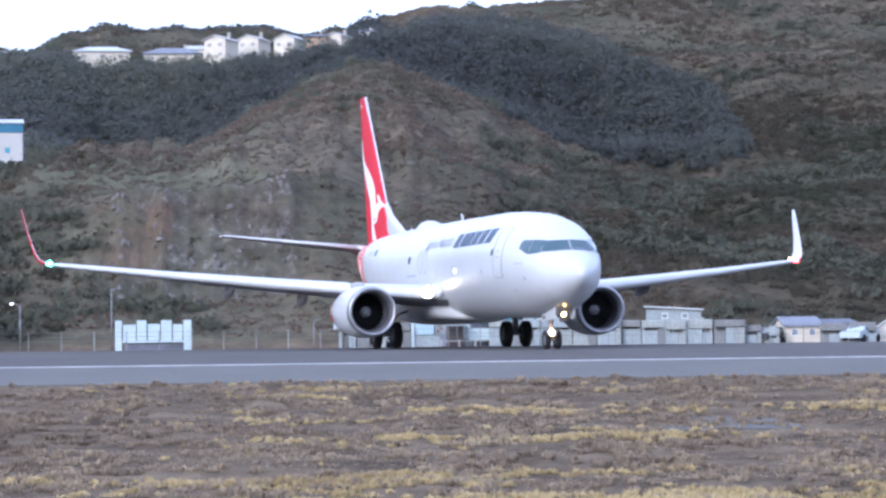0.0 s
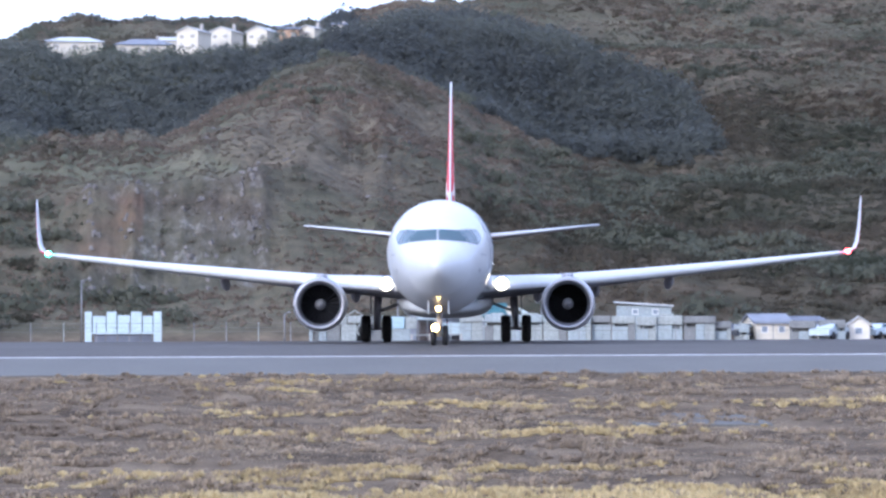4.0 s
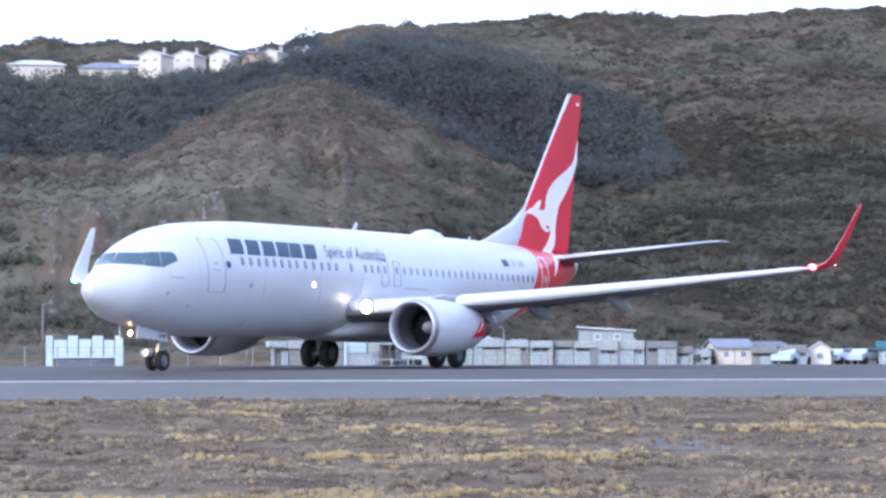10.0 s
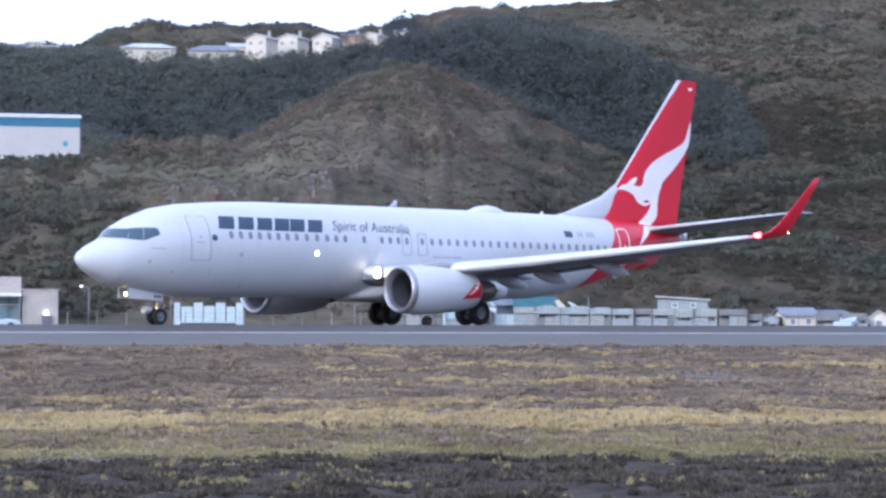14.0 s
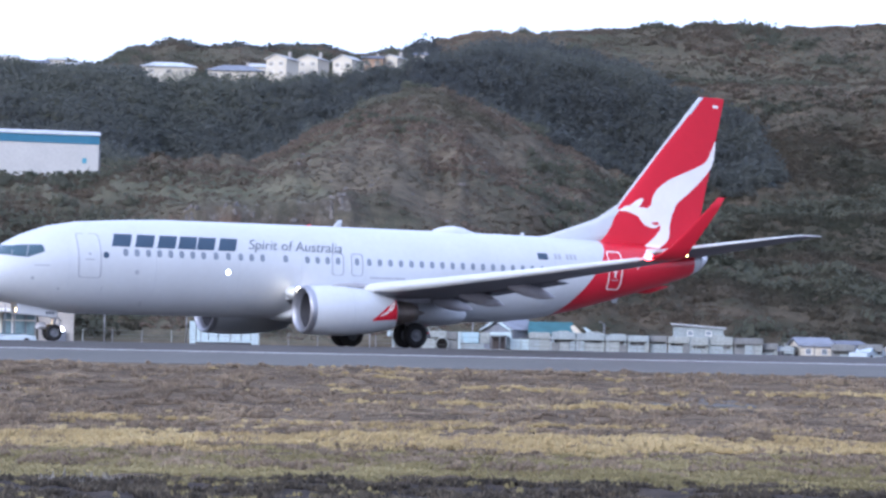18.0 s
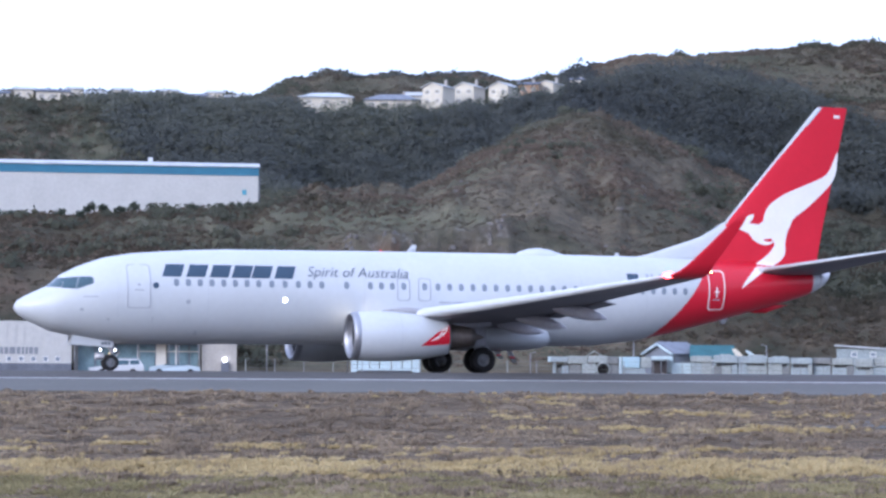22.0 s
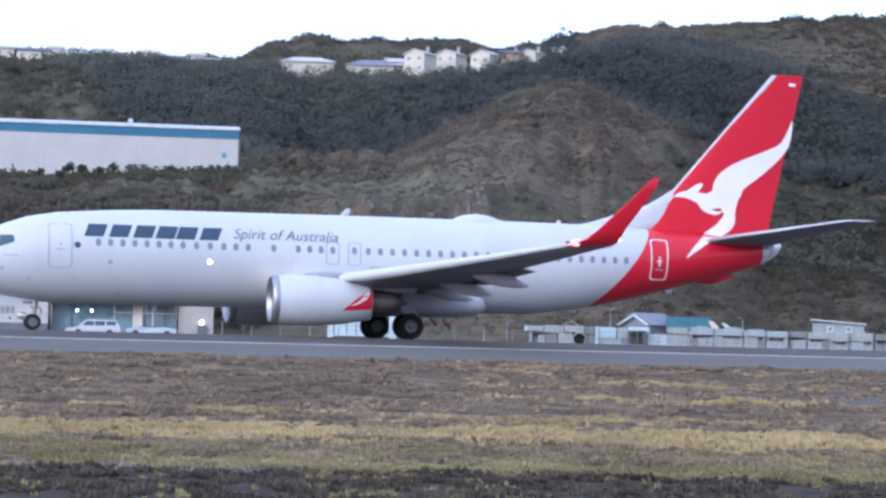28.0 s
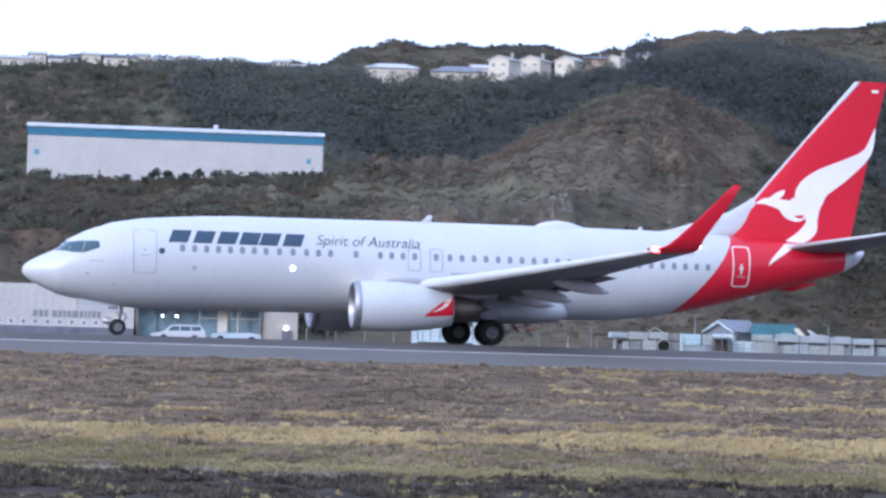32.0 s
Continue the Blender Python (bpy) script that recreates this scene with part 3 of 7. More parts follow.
    l.new(bp.outputs[0], lump.inputs["Normal"])
    l.new(lump.outputs[0], b.inputs["Normal"])
    return m


def strip(name, y_edges, mat, lift, label, category, x0=-900.0, x1=900.0, nx=40):
    """A paved strip along x that follows the ground's cross fall."""
    xs = np.linspace(x0, x1, nx)
    ys = []
    for a, c in zip(y_edges[:-1], y_edges[1:]):
        ys += list(np.linspace(a, c, 6))[:-1]
    ys.append(y_edges[-1])
    verts = [(x, y, float(base_z(y)) + lift) for y in ys for x in xs]
    n = len(ys)
    verts += [(x, y, float(base_z(y)) - 0.25) for y in (ys[0], ys[-1]) for x in xs]
    faces = [(j * nx + i, j * nx + i + 1, (j + 1) * nx + i + 1, (j + 1) * nx + i) for j in range(n - 1) for i in range(nx - 1)]
    lo = n * nx
    faces += [(lo + i, lo + i + 1, i + 1, i) for i in range(nx - 1)]
    hi = (n - 1) * nx
    faces += [(hi + i, hi + i + 1, lo + nx + i + 1, lo + nx + i) for i in range(nx - 1)]
    me = shape(name, verts, faces)
    me.materials.append(mat)
    return tagged(new(name, me), label, category, kind="structure")


build_ground()
strip("runway", (90.5, 94.5, 128.0), M_ASPHALT, 0.030, "grey asphalt runway with a crown", "runway")
strip("runway_shoulder", (84.5, 90.5), M_SHOULDER, 0.026, "paler asphalt runway shoulder beside the grass", "runway")
strip("runway_edge_line", (90.38, 90.62), M_LINE, 0.045, "worn white edge line along the runway", "road marking")


# ---- the airliner: X forward, Y to port, origin on the ground between the main wheels ----
NOSE = 19.62
HULL_S = (0.0, 0.05, 0.15, 0.4, 0.8, 1.3, 1.5, 1.9, 2.57, 3.1, 3.75, 4.94, 6.14, 7.5, 9.0, 17.0, 24.0, 26.0, 28.0, 30.0, 32.0, 34.0, 35.5, 36.8, 37.5, 37.85)
HULL_TOP = (2.63, 2.79, 2.92, 3.09, 3.29, 3.52, 3.63, 4.02, 4.37, 4.57, 4.79, 5.0, 5.10, 5.19, 5.25, 5.33, 5.36, 5.36, 5.35, 5.32, 5.27, 5.17, 5.06, 4.92, 4.82, 4.76)
HULL_LOW = (2.61, 2.48, 2.36, 2.18, 1.98, 1.75, 1.66, 1.57, 1.45, 1.37, 1.26, 1.17, 1.16, 1.17, 1.18, 1.20, 1.22, 1.27, 1.50, 1.90, 2.40, 2.92, 3.32, 3.70, 4.02, 4.27)
HULL_W = (0.01, 0.14, 0.25, 0.46, 0.73, 0.99, 1.08, 1.23, 1.44, 1.57, 1.68, 1.80, 1.86, 1.88, 1.88, 1.88, 1.88, 1.88, 1.85, 1.74, 1.54, 1.24, 0.97, 0.66, 0.42, 0.25)


def hull(s):
    """Top, bottom, half width and height of the widest line at s metres behind the nose."""
    top, low, w = np.interp(s, HULL_S, HULL_TOP), np.interp(s, HULL_S, HULL_LOW), np.interp(s, HULL_S, HULL_W)
    return top, low, w, low + (top - low) * 0.53


def skin_y(x, z):
    """Half width of the hull at body x and height z."""
    top, low, w, mid = hull(NOSE - x)
    k = (z - mid) / ((top - mid) if z > mid else (mid - low))
    return float(w * math.sqrt(max(0.0, 1 - min(1.0, abs(k)) ** 2.05)))


def hull_material():
    """White hull with the red tail: the paint changes along a slanting curve."""
    m = M_WHITE.copy()
    m.name = "hull_paint"
    n, l = m.node_tree.nodes, m.node_tree.links
    b = n["Principled BSDF"]
    old = b.inputs["Base Color"].links[0].from_socket
    tc, sep = n.new("ShaderNodeTexCoord"), n.new("ShaderNodeSeparateXYZ")
    l.new(tc.outputs["Object"], sep.inputs[0])

    def math_(op, a, c, d=None):
        q = n.new("ShaderNodeMath")
        q.operation = op
        for k, v in enumerate((a, c, d)):
            if v is None:
                continue
            if isinstance(v, (int, float)):
                q.inputs[k].default_value = v
            else:
                l.new(v, q.inputs[k])
        return q.outputs[0]
    h = math_("SUBTRACT", sep.outputs[2], 1.7)
    bend = math_("ADD", math_("MULTIPLY", h, -1.02), math_("MULTIPLY", math_("MULTIPLY", h, h), 0.07))
    line = math_("ADD", bend, -8.98)
    red = math_("LESS_THAN", sep.outputs[0], line)
    tip = math_("GREATER_THAN", sep.outputs[0], -17.35)
    fac = math_("MULTIPLY", red, tip)
    # grime along the belly
    mix = n.new("ShaderNodeMix")
    mix.data_type = "RGBA"
    l.new(fac, mix.inputs[0])
    l.new(old, mix.inputs[6])
    mix.inputs[7].default_value = (0.56, 0.012, 0.030, 1)
    l.new(mix.outputs[2], b.inputs["Base Color"])
    return m


def aerofoil(chord, thick, n=12):
    """Points (x back from the leading edge, height) round a wing section, upper then lower."""
    us = [0.5 * (1 - math.cos(math.pi * k / n)) for k in range(n + 1)]

    def th(u):
        return 5 * thick * (0.2969 * math.sqrt(u) - 0.126 * u - 0.3516 * u * u + 0.2843 * u ** 3 - 0.1015 * u ** 4)
    up = [(u * chord, th(u) * chord * 1.05) for u in us]
    lo = [(u * chord, -th(u) * chord * 0.95) for u in us[1:-1]][::-1]
    return up + lo


def wing_skin(stations, side, name, lower=None):
    """Stations: x of the leading edge, y, z, chord, thickness, lean of the section in degrees."""
    rings = []
    for x, y, z, chord, thick, lean in stations:
        c, s = math.cos(radians(lean)), math.sin(radians(lean))
        rings.append([Vector((x - u, side * (y - h * s), z + h * c)) for u, h in aerofoil(chord, thick)])
    me = loft(rings, True, True, True, name)
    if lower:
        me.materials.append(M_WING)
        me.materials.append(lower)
        # downward faces take the grey that carries the underside's shade
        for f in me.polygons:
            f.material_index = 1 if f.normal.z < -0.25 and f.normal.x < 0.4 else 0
    return me


def decal(pts, side, proud, name, extra=0.0, step=0.0):
    """A thin plate that lies on the hull: a ring of (x, z) points, split finely enough to follow the curve."""
    bm = bmesh.new()
    vs = [bm.verts.new((x, 0, z)) for x, z in pts]
    bm.faces.new(vs)
    zs = [z for _, z in pts]
    k = math.ceil(min(zs) / 0.12)
    while k * 0.12 < max(zs):
        bmesh.ops.bisect_plane(bm, geom=bm.verts[:] + bm.edges[:] + bm.faces[:], plane_co=(0, 0, k * 0.12), plane_no=(0, 0, 1))
        k += 1
    if step:
        # finer lengthways too, where the nose curves both ways
        xs = [x for x, _ in pts]
        k = math.ceil(min(xs) / step)
        while k * step < max(xs):
            bmesh.ops.bisect_plane(bm, geom=bm.verts[:] + bm.edges[:] + bm.faces[:], plane_co=(k * step, 0, 0), plane_no=(1, 0, 0))
            k += 1
        for z in np.arange(min(zs), max(zs), 0.04):
            bmesh.ops.bisect_plane(bm, geom=bm.verts[:] + bm.edges[:] + bm.faces[:], plane_co=(0, 0, z), plane_no=(0, 0, 1))
    return wrap(bm, side, proud, extra)


def wrap(bm, side, proud, extra=0.0):
    for v in bm.verts:
        y = skin_y(v.co.x, v.co.z)
        if v.co.z > 4.7 and v.co.x < -11.0:
            y = max(y, fin_half(v.co.x, v.co.z))
        v.co.y = side * (y + proud + extra)
    bmesh.ops.recalc_face_normals(bm, faces=bm.faces[:])
    ret = bmesh.ops.extrude_face_region(bm, geom=bm.faces[:])
    for v in ret["geom"]:
        if isinstance(v, bmesh.types.BMVert):
            v.co.y -= side * (proud * 1.6)
    bmesh.ops.recalc_face_normals(bm, faces=bm.faces[:])
    return bm


def rounded(x0, x1, z0, z1, r, n=4):
    pts = []
    for cx, cz, a0 in ((x1 - r, z1 - r, 0), (x0 + r, z1 - r, 90), (x0 + r, z0 + r, 180), (x1 - r, z0 + r, 270)):
        for k in range(n + 1):
            a = radians(a0 + 90 * k / n)
            pts.append((cx + r * math.cos(a), cz + r * math.sin(a)))
    return pts


def ring_decal(x0, x1, z0, z1, r, width, side, proud):
    """The outline of a door, lying on the hull."""
    a, b = rounded(x0, x1, z0, z1, r), rounded(x0 + width, x1 - width, z0 + width, z1 - width, max(0.02, r - width))
    bm = bmesh.new()
    # finer along the straight uprights
    def fine(p):
        out = []
        for q, w in zip(p, p[1:] + p[:1]):
            steps = max(1, int(abs(w[1] - q[1]) / 0.12))
            out += [(q[0] + (w[0] - q[0]) * k / steps, q[1] + (w[1] - q[1]) * k / steps) for k in range(steps)]
        return out
    fa = fine(a)
    cx, cz, hx, hz = (x0 + x1) / 2, (z0 + z1) / 2, (x1 - x0) / 2, (z1 - z0) / 2
    fb = [(cx + (x - cx) * (hx - width) / hx, cz + (z - cz) * (hz - width) / hz) for x, z in fa]
    va, vb = [bm.verts.new((x, 0, z)) for x, z in fa], [bm.verts.new((x, 0, z)) for x, z in fb]
    for k in range(len(va)):
        j = (k + 1) % len(va)
        bm.faces.new((va[k], va[j], vb[j], vb[k]))
    return wrap(bm, side, proud)


def ribbon(rows, steps=8):
    """Outline of a band through rows of (x, z, width), smoothed."""
    pts = [Vector((x, z, w)) for x, z, w in rows]
    fine = []
    for i in range(len(pts) - 1):
        p0, p1, p2, p3 = pts[max(0, i - 1)], pts[i], pts[i + 1], pts[min(len(pts) - 1, i + 2)]
        for k in range(steps):
            t = k / steps
            fine.append(0.5 * ((2 * p1) + (p2 - p0) * t + (2 * p0 - 5 * p1 + 4 * p2 - p3) * t * t + (3 * p1 - p0 - 3 * p2 + p3) * t ** 3))
    fine.append(pts[-1])
    left, right = [], []
    for i, q in enumerate(fine):
        d = fine[min(i + 1, len(fine) - 1)] - fine[max(i - 1, 0)]
        d = Vector((d.x, d.y)).normalized()
        nrm = Vector((-d.y, d.x))
        left.append((q.x + nrm.x * q.z / 2, q.y + nrm.y * q.z / 2))
        right.append((q.x - nrm.x * q.z / 2, q.y - nrm.y * q.z / 2))
    return left, right


def ribbon_decal(rows, side, proud):
    left, right = ribbon(rows)
    bm = bmesh.new()
    rows_ = []
    for a, b in zip(left, right):
        rows_.append([bm.verts.new((a[0] + (b[0] - a[0]) * k / 6, 0, a[1] + (b[1] - a[1]) * k / 6)) for k in range(7)])
    for p, q in zip(rows_[:-1], rows_[1:]):
        for k in range(6):
            bm.faces.new((p[k], q[k], q[k + 1], p[k + 1]))
    return wrap(bm, side, proud)


# the fin: height, x of the leading edge, chord, thickness
FIN_Z = (4.85, 5.3, 6.0, 7.2, 12.62)
FIN_LE = (-10.9, -11.6, -12.35, -13.25, -17.95)
FIN_TE = (-17.75, -17.82, -17.95, -18.2, -19.45)


def fin_half(x, z):
    le, te = np.interp(z, FIN_Z, FIN_LE), np.interp(z, FIN_Z, FIN_TE)
    if z > 12.7 or x > le or x < te:
        return 0.0
    c = le - te
    u = min(1.0, max(0.0, (le - x) / c))
    return float(5 * 0.0722 * (0.2969 * math.sqrt(u) - 0.126 * u - 0.3516 * u * u + 0.2843 * u ** 3 - 0.1015 * u ** 4) * c)


def upright_skin(rows, thick, name):
    """A fin: rows of height, leading edge, trailing edge."""
    rings = []
    for z, le, te in rows:
        sec = aerofoil(le - te, thick)
        rings.append([Vector((le - u, h / 1.0 if h > 0 else h * 1.05 / 0.95, z)) for u, h in sec])
    return loft(rings, True, True, True, name)


def ngon_disc(c, normal, r, seg=20, thick=0.03):
    bm = bmesh.new()
    m = Matrix.Translation(c) @ Vector(normal).to_track_quat("Z", "Y").to_matrix().to_4x4()
    bmesh.ops.create_cone(bm, cap_ends=True, segments=seg, radius1=r, radius2=r * 0.8, depth=thick, matrix=m)
    return bm


def wheel_mesh(r, w, hub):
    """Tyre and rim profiles about Y."""
    m = Matrix.Rotation(radians(90), 4, "Z")
    tyre = turned([(-w * 0.36, hub), (-w * 0.47, hub + (r - hub) * 0.35), (-w * 0.48, hub + (r - hub) * 0.65), (-w * 0.38, r * 0.955), (-w * 0.18, r * 0.995), (0, r), (w * 0.18, r * 0.995), (w * 0.38, r * 0.955), (w * 0.48, hub + (r - hub) * 0.65), (w * 0.47, hub + (r - hub) * 0.35), (w * 0.36, hub)], m, 28, True, "tyre")
    rim = turned([(-w * 0.30, 0.01), (-w * 0.34, hub * 0.3), (-w * 0.22, hub * 0.42), (-w * 0.20, hub * 0.75), (-w * 0.36, hub * 0.96), (-w * 0.36, hub * 1.01), (w * 0.36, hub * 1.01), (w * 0.36, hub * 0.96), (w * 0.20, hub * 0.75), (w * 0.22, hub * 0.42), (w * 0.34, hub * 0.3), (w * 0.30, 0.01)], m, 28, True, "rim")
    return tyre, rim


WHEELS = []


def build_airliner():
    jet = thing("airliner", "white twin-engine airliner with a red tail, taxiing on the runway", "airplane")
    hm = hull_material()
    # hull
    ss = sorted(set(list(HULL_S) + [0.02, 0.1, 0.27, 0.6, 1.05, 1.6, 2.2, 2.8, 3.45, 4.3, 5.4] + list(np.arange(9.5, 37.8, 0.75))))
    seg = 64
    rings = []
    for s in ss:
        top, low, w, mid = hull(s)
        ring = []
        for k in range(seg):
            a = 2 * math.pi * k / seg
            c, d = math.cos(a), math.sin(a)
            e = 2 / 2.05
            y = w * math.copysign(abs(c) ** e, c)
            z = mid + (top - mid if d > 0 else mid - low) * math.copysign(abs(d) ** e, d)
            ring.append(Vector((NOSE - s, y, z)))
        rings.append(ring)
    part("fuselage", loft(rings, True, True, True, "fuselage"), hm, jet, "glossy white hull whose rear end is red")
    # wing-body fairing
    fr = []
    for x, w, lo, up in ((5.5, 0.5, 1.20, 1.36), (4.9, 1.30, 1.10, 1.75), (3.9, 1.78, 1.03, 2.2), (1.0, 1.95, 0.98, 2.5), (-1.6, 1.94, 0.98, 2.4), (-2.9, 1.82, 1.02, 2.25), (-3.7, 1.5, 1.12, 2.1), (-4.1, 0.9, 1.3, 1.9)):
        fr.append([Vector((x, w * math.copysign(abs(math.cos(a)) ** 0.7, math.cos(a)), (lo + up) / 2 + (up - lo) / 2 * math.copysign(abs(math.sin(a)) ** 0.8, math.sin(a)))) for a in (2 * math.pi * k / 32 for k in range(32))])
    part("belly_fairing", loft(fr, True, True, True, "belly_fairing"), M_WHITE, jet, "white belly fairing under the wing roots")
    # tail cone outlet
    cone = []
    for sx, shear, top, low, w in ((37.40, 0.0, 4.850, 3.965, 0.47), (37.65, 0.08, 4.835, 4.07, 0.38), (37.92, 0.17, 4.81, 4.20, 0.28), (37.94, 0.17, 4.77, 4.25, 0.22), (37.8, 0.14, 4.74, 4.29, 0.18)):
        ring = []
        for k in range(24):
            a = 2 * math.pi * k / 24
            v = math.sin(a)
            ring.append(Vector((NOSE - sx - shear * v, w * math.cos(a), (top + low) / 2 + (top - low) / 2 * v)))
        cone.append(ring)
    part("tail_cone_outlet", loft(cone, True, True, True, "tail_cone_outlet"), M_CONE, jet, "bare metal exhaust at the tail end")
    # fin and dorsal fillet
    fin = part("fin", upright_skin([(z, float(np.interp(z, FIN_Z, FIN_LE)), float(np.interp(z, FIN_Z, FIN_TE))) for z in (*FIN_Z[:-1], FIN_Z[-1] - 0.03, FIN_Z[-1])], 0.068, "fin"), M_RED, jet, "red fin")
    rud = bmesh.new()
    for side in (1, -1):
        rows = []
        for z in (5.3, 6.0, 7.2, 9.0, 10.8, 12.5):
            te = float(np.interp(z, FIN_Z, FIN_TE))
            xs = [te + (1.53 - 0.07 * (z - 5)) * u for u in (1.0, 0.75, 0.5, 0.25, 0.03, 0.0)]
            rows.append([Vector((x, side * (fin_half(x, z) + 0.005), z)) for x in xs])
        rud.from_mesh(loft(rows, False, False, True, "rudder"))
    part("rudder", rud, M_RED, jet, "red rudder")
    dorsal = []
    for x, z1, w in ((-8.3, 5.28, 0.02), (-9.2, 5.48, 0.08), (-10.1, 5.77, 0.12), (-11.1, 6.09, 0.15), (-11.85, 6.35, 0.16), (-12.45, 6.70, 0.15), (-12.95, 7.02, 0.10), (-13.4, 7.2, 0.05)):
        dorsal.append([Vector((x, w * c, 5.0 + (z1 - 5.0) * d)) for c, d in ((1, 0), (0.95, 0.4), (0.75, 0.8), (0.3, 0.98), (0, 1), (-0.3, 0.98), (-0.75, 0.8), (-0.95, 0.4), (-1, 0))])
    part("dorsal_fin", loft(dorsal, True, True, True, "dorsal_fin"), M_WHITE, jet, "white fillet ahead of the fin")
    # white leading edge strip of the fin
    le = []
    for z, x in zip((6.6, 7.2, 8.5, 10.0, 11.5, 12.6), (-12.8, -13.25, -14.38, -15.68, -16.98, -17.93)):
        le.append([Vector((x + 0.05 - u, side * (0.02 + 0.42 * math.sqrt(u) * 0.21 * (1 if z < 9 else 0.8)), z)) for side, us in ((1, (0.0, 0.05, 0.14, 0.26)), (-1, (0.26, 0.14, 0.05, 0.0))) for u in us])
    part("fin_leading_edge", loft(le, True, True, True, "fin_leading_edge"), M_WHITE, jet, "pale metal leading edge")
    # emblem bands
    for side in (1, -1):
        part("emblem_body", ribbon_decal([(-18.94, 10.49, 0.06), (-18.68, 9.59, 0.36), (-18.38, 9.16, 0.5), (-17.8, 8.74, 0.75), (-16.95, 8.23, 1.06), (-16.18, 7.78, 1.25), (-15.75, 7.3, 1.45), (-15.7, 6.83, 1.33), (-15.79, 6.42, 0.83), (-15.83, 6.09, 0.56), (-15.76, 5.72, 0.69), (-15.4, 5.37, 0.61), (-14.91, 5.12, 0.42), (-14.23, 4.73, 0.31), (-13.61, 4.27, 0.19), (-13.29, 3.95, 0.03)], side, 0.012), M_EMBLEM, fin, "curved white emblem band")
        part("emblem_head", ribbon_decal([(-15.76, 6.89, 1.11), (-15.21, 6.76, 0.89), (-14.77, 6.64, 0.72), (-14.38, 6.75, 0.53), (-13.99, 6.84, 0.39), (-13.55, 6.9, 0.28), (-13.17, 6.8, 0.06)], side, 0.016), M_EMBLEM, fin)
        part("emblem_ear", ribbon_decal([(-13.77, 6.93, 0.25), (-14.09, 7.13, 0.31), (-14.31, 7.29, 0.25), (-14.47, 7.43, 0.06)], side, 0.020), M_EMBLEM, fin)
        part("emblem_arm", ribbon_decal([(-14.33, 6.62, 0.28), (-14.61, 6.35, 0.36), (-14.94, 6.15, 0.22), (-15.22, 6.11, 0.14), (-15.47, 6.2, 0.06)], side, 0.020), M_EMBLEM, fin)
        part("fin_root_patch", decal([(-11.0, 5.3), (-11.92, 5.42), (-12.55, 6.1), (-13.14, 6.8), (-12.98, 7.0), (-12.45, 6.66), (-11.8, 6.3), (-11.0, 6.0)], side, 0.02, "fin_root_patch"), M_WHITE, fin, "white paint running up to the fin")
        part("fin_marking", decal(rounded(-19.05, -18.72, 12.12, 12.26, 0.02), side, 0.012, "fin_marking"), M_EMBLEM, fin)
    # wings with blended winglets
    for side, nav, lab in ((1, M_NAVR, "red"), (-1, M_NAVG, "green")):
        st = [(5.75, 1.2, 2.12, 8.3, 0.125, 0), (5.3, 1.9, 2.18, 7.6, 0.12, 0), (3.65, 5.0, 2.40, 5.75, 0.115, 0), (2.5, 7.2, 2.63, 4.75, 0.112, 0), (-0.1, 12.2, 3.17, 3.05, 0.105, 0), (-2.45, 16.7, 3.70, 1.66, 0.10, 0)]
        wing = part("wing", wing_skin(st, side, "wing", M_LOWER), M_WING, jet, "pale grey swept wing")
        wl_rows = [(-2.45, 16.7, 3.70, 1.66, 0.10, 0), (-2.62, 17.0, 3.76, 1.52, 0.095, 18), (-2.87, 17.25, 3.90, 1.32, 0.09, 45), (-3.24, 17.42, 4.22, 1.06, 0.085, 66), (-3.98, 17.62, 4.95, 0.80, 0.08, 75), (-4.76, 17.79, 5.75, 0.54, 0.075, 76), (-5.2, 17.88, 6.22, 0.32, 0.07, 76)]
        wme = wing_skin(wl_rows, side, "winglet")
        wme.materials.append(M_RED)
        wme.materials.append(M_WHITE)
        wme.materials.append(M_ALU)
        for f in wme.polygons:
            f.material_index = 1 if f.normal.y * side < -0.05 else 2 if f.normal.x > 0.6 else 0
        part("winglet", wme, None, jet, "upturned winglet, red outside and white inside")
        # bright leading edge slats
        for a, b in ((0.215, 0.4005), (0.4, 0.6005), (0.6, 0.8005), (0.8, 0.985)):
            rows = []
            for k in (a, (a + b) / 2, b):
                y = 1.9 + k * (16.7 - 1.9)
                xl = float(np.interp(y, [q[1] for q in st], [q[0] for q in st])) + 0.03
                z = float(np.interp(y, [q[1] for q in st], [q[2] for q in st]))
                ch = float(np.interp(y, [q[1] for q in st], [q[3] for q in st]))
                deep = 0.45 + 0.55 * min(1.0, (k - 0.215) / 0.12)
                rows.append([Vector((xl - u, side * y, z + h)) for u, h in [(0.13 * ch, 0.062 * ch), (0.06 * ch, 0.052 * ch), (0.015 * ch, 0.03 * ch), (0.0, 0.0), (0.015 * ch, -0.026 * ch * deep), (0.05 * ch, -0.04 * ch * deep)]])
            part("slat", loft(rows, False, False, True, "slat"), M_WHITE, wing, "white leading edge slat")
        # flap track fairings hanging behind and under the wing
        for y, ln, drop in ((3.8, 2.2, 0.36), (6.2, 2.3, 0.40), (9.3, 2.4, 0.40)):
            xt = float(np.interp(y, [q[1] for q in st], [q[0] - q[3] for q in st]))
            z = float(np.interp(y, [q[1] for q in st], [q[2] for q in st])) - 0.22
            rows = []
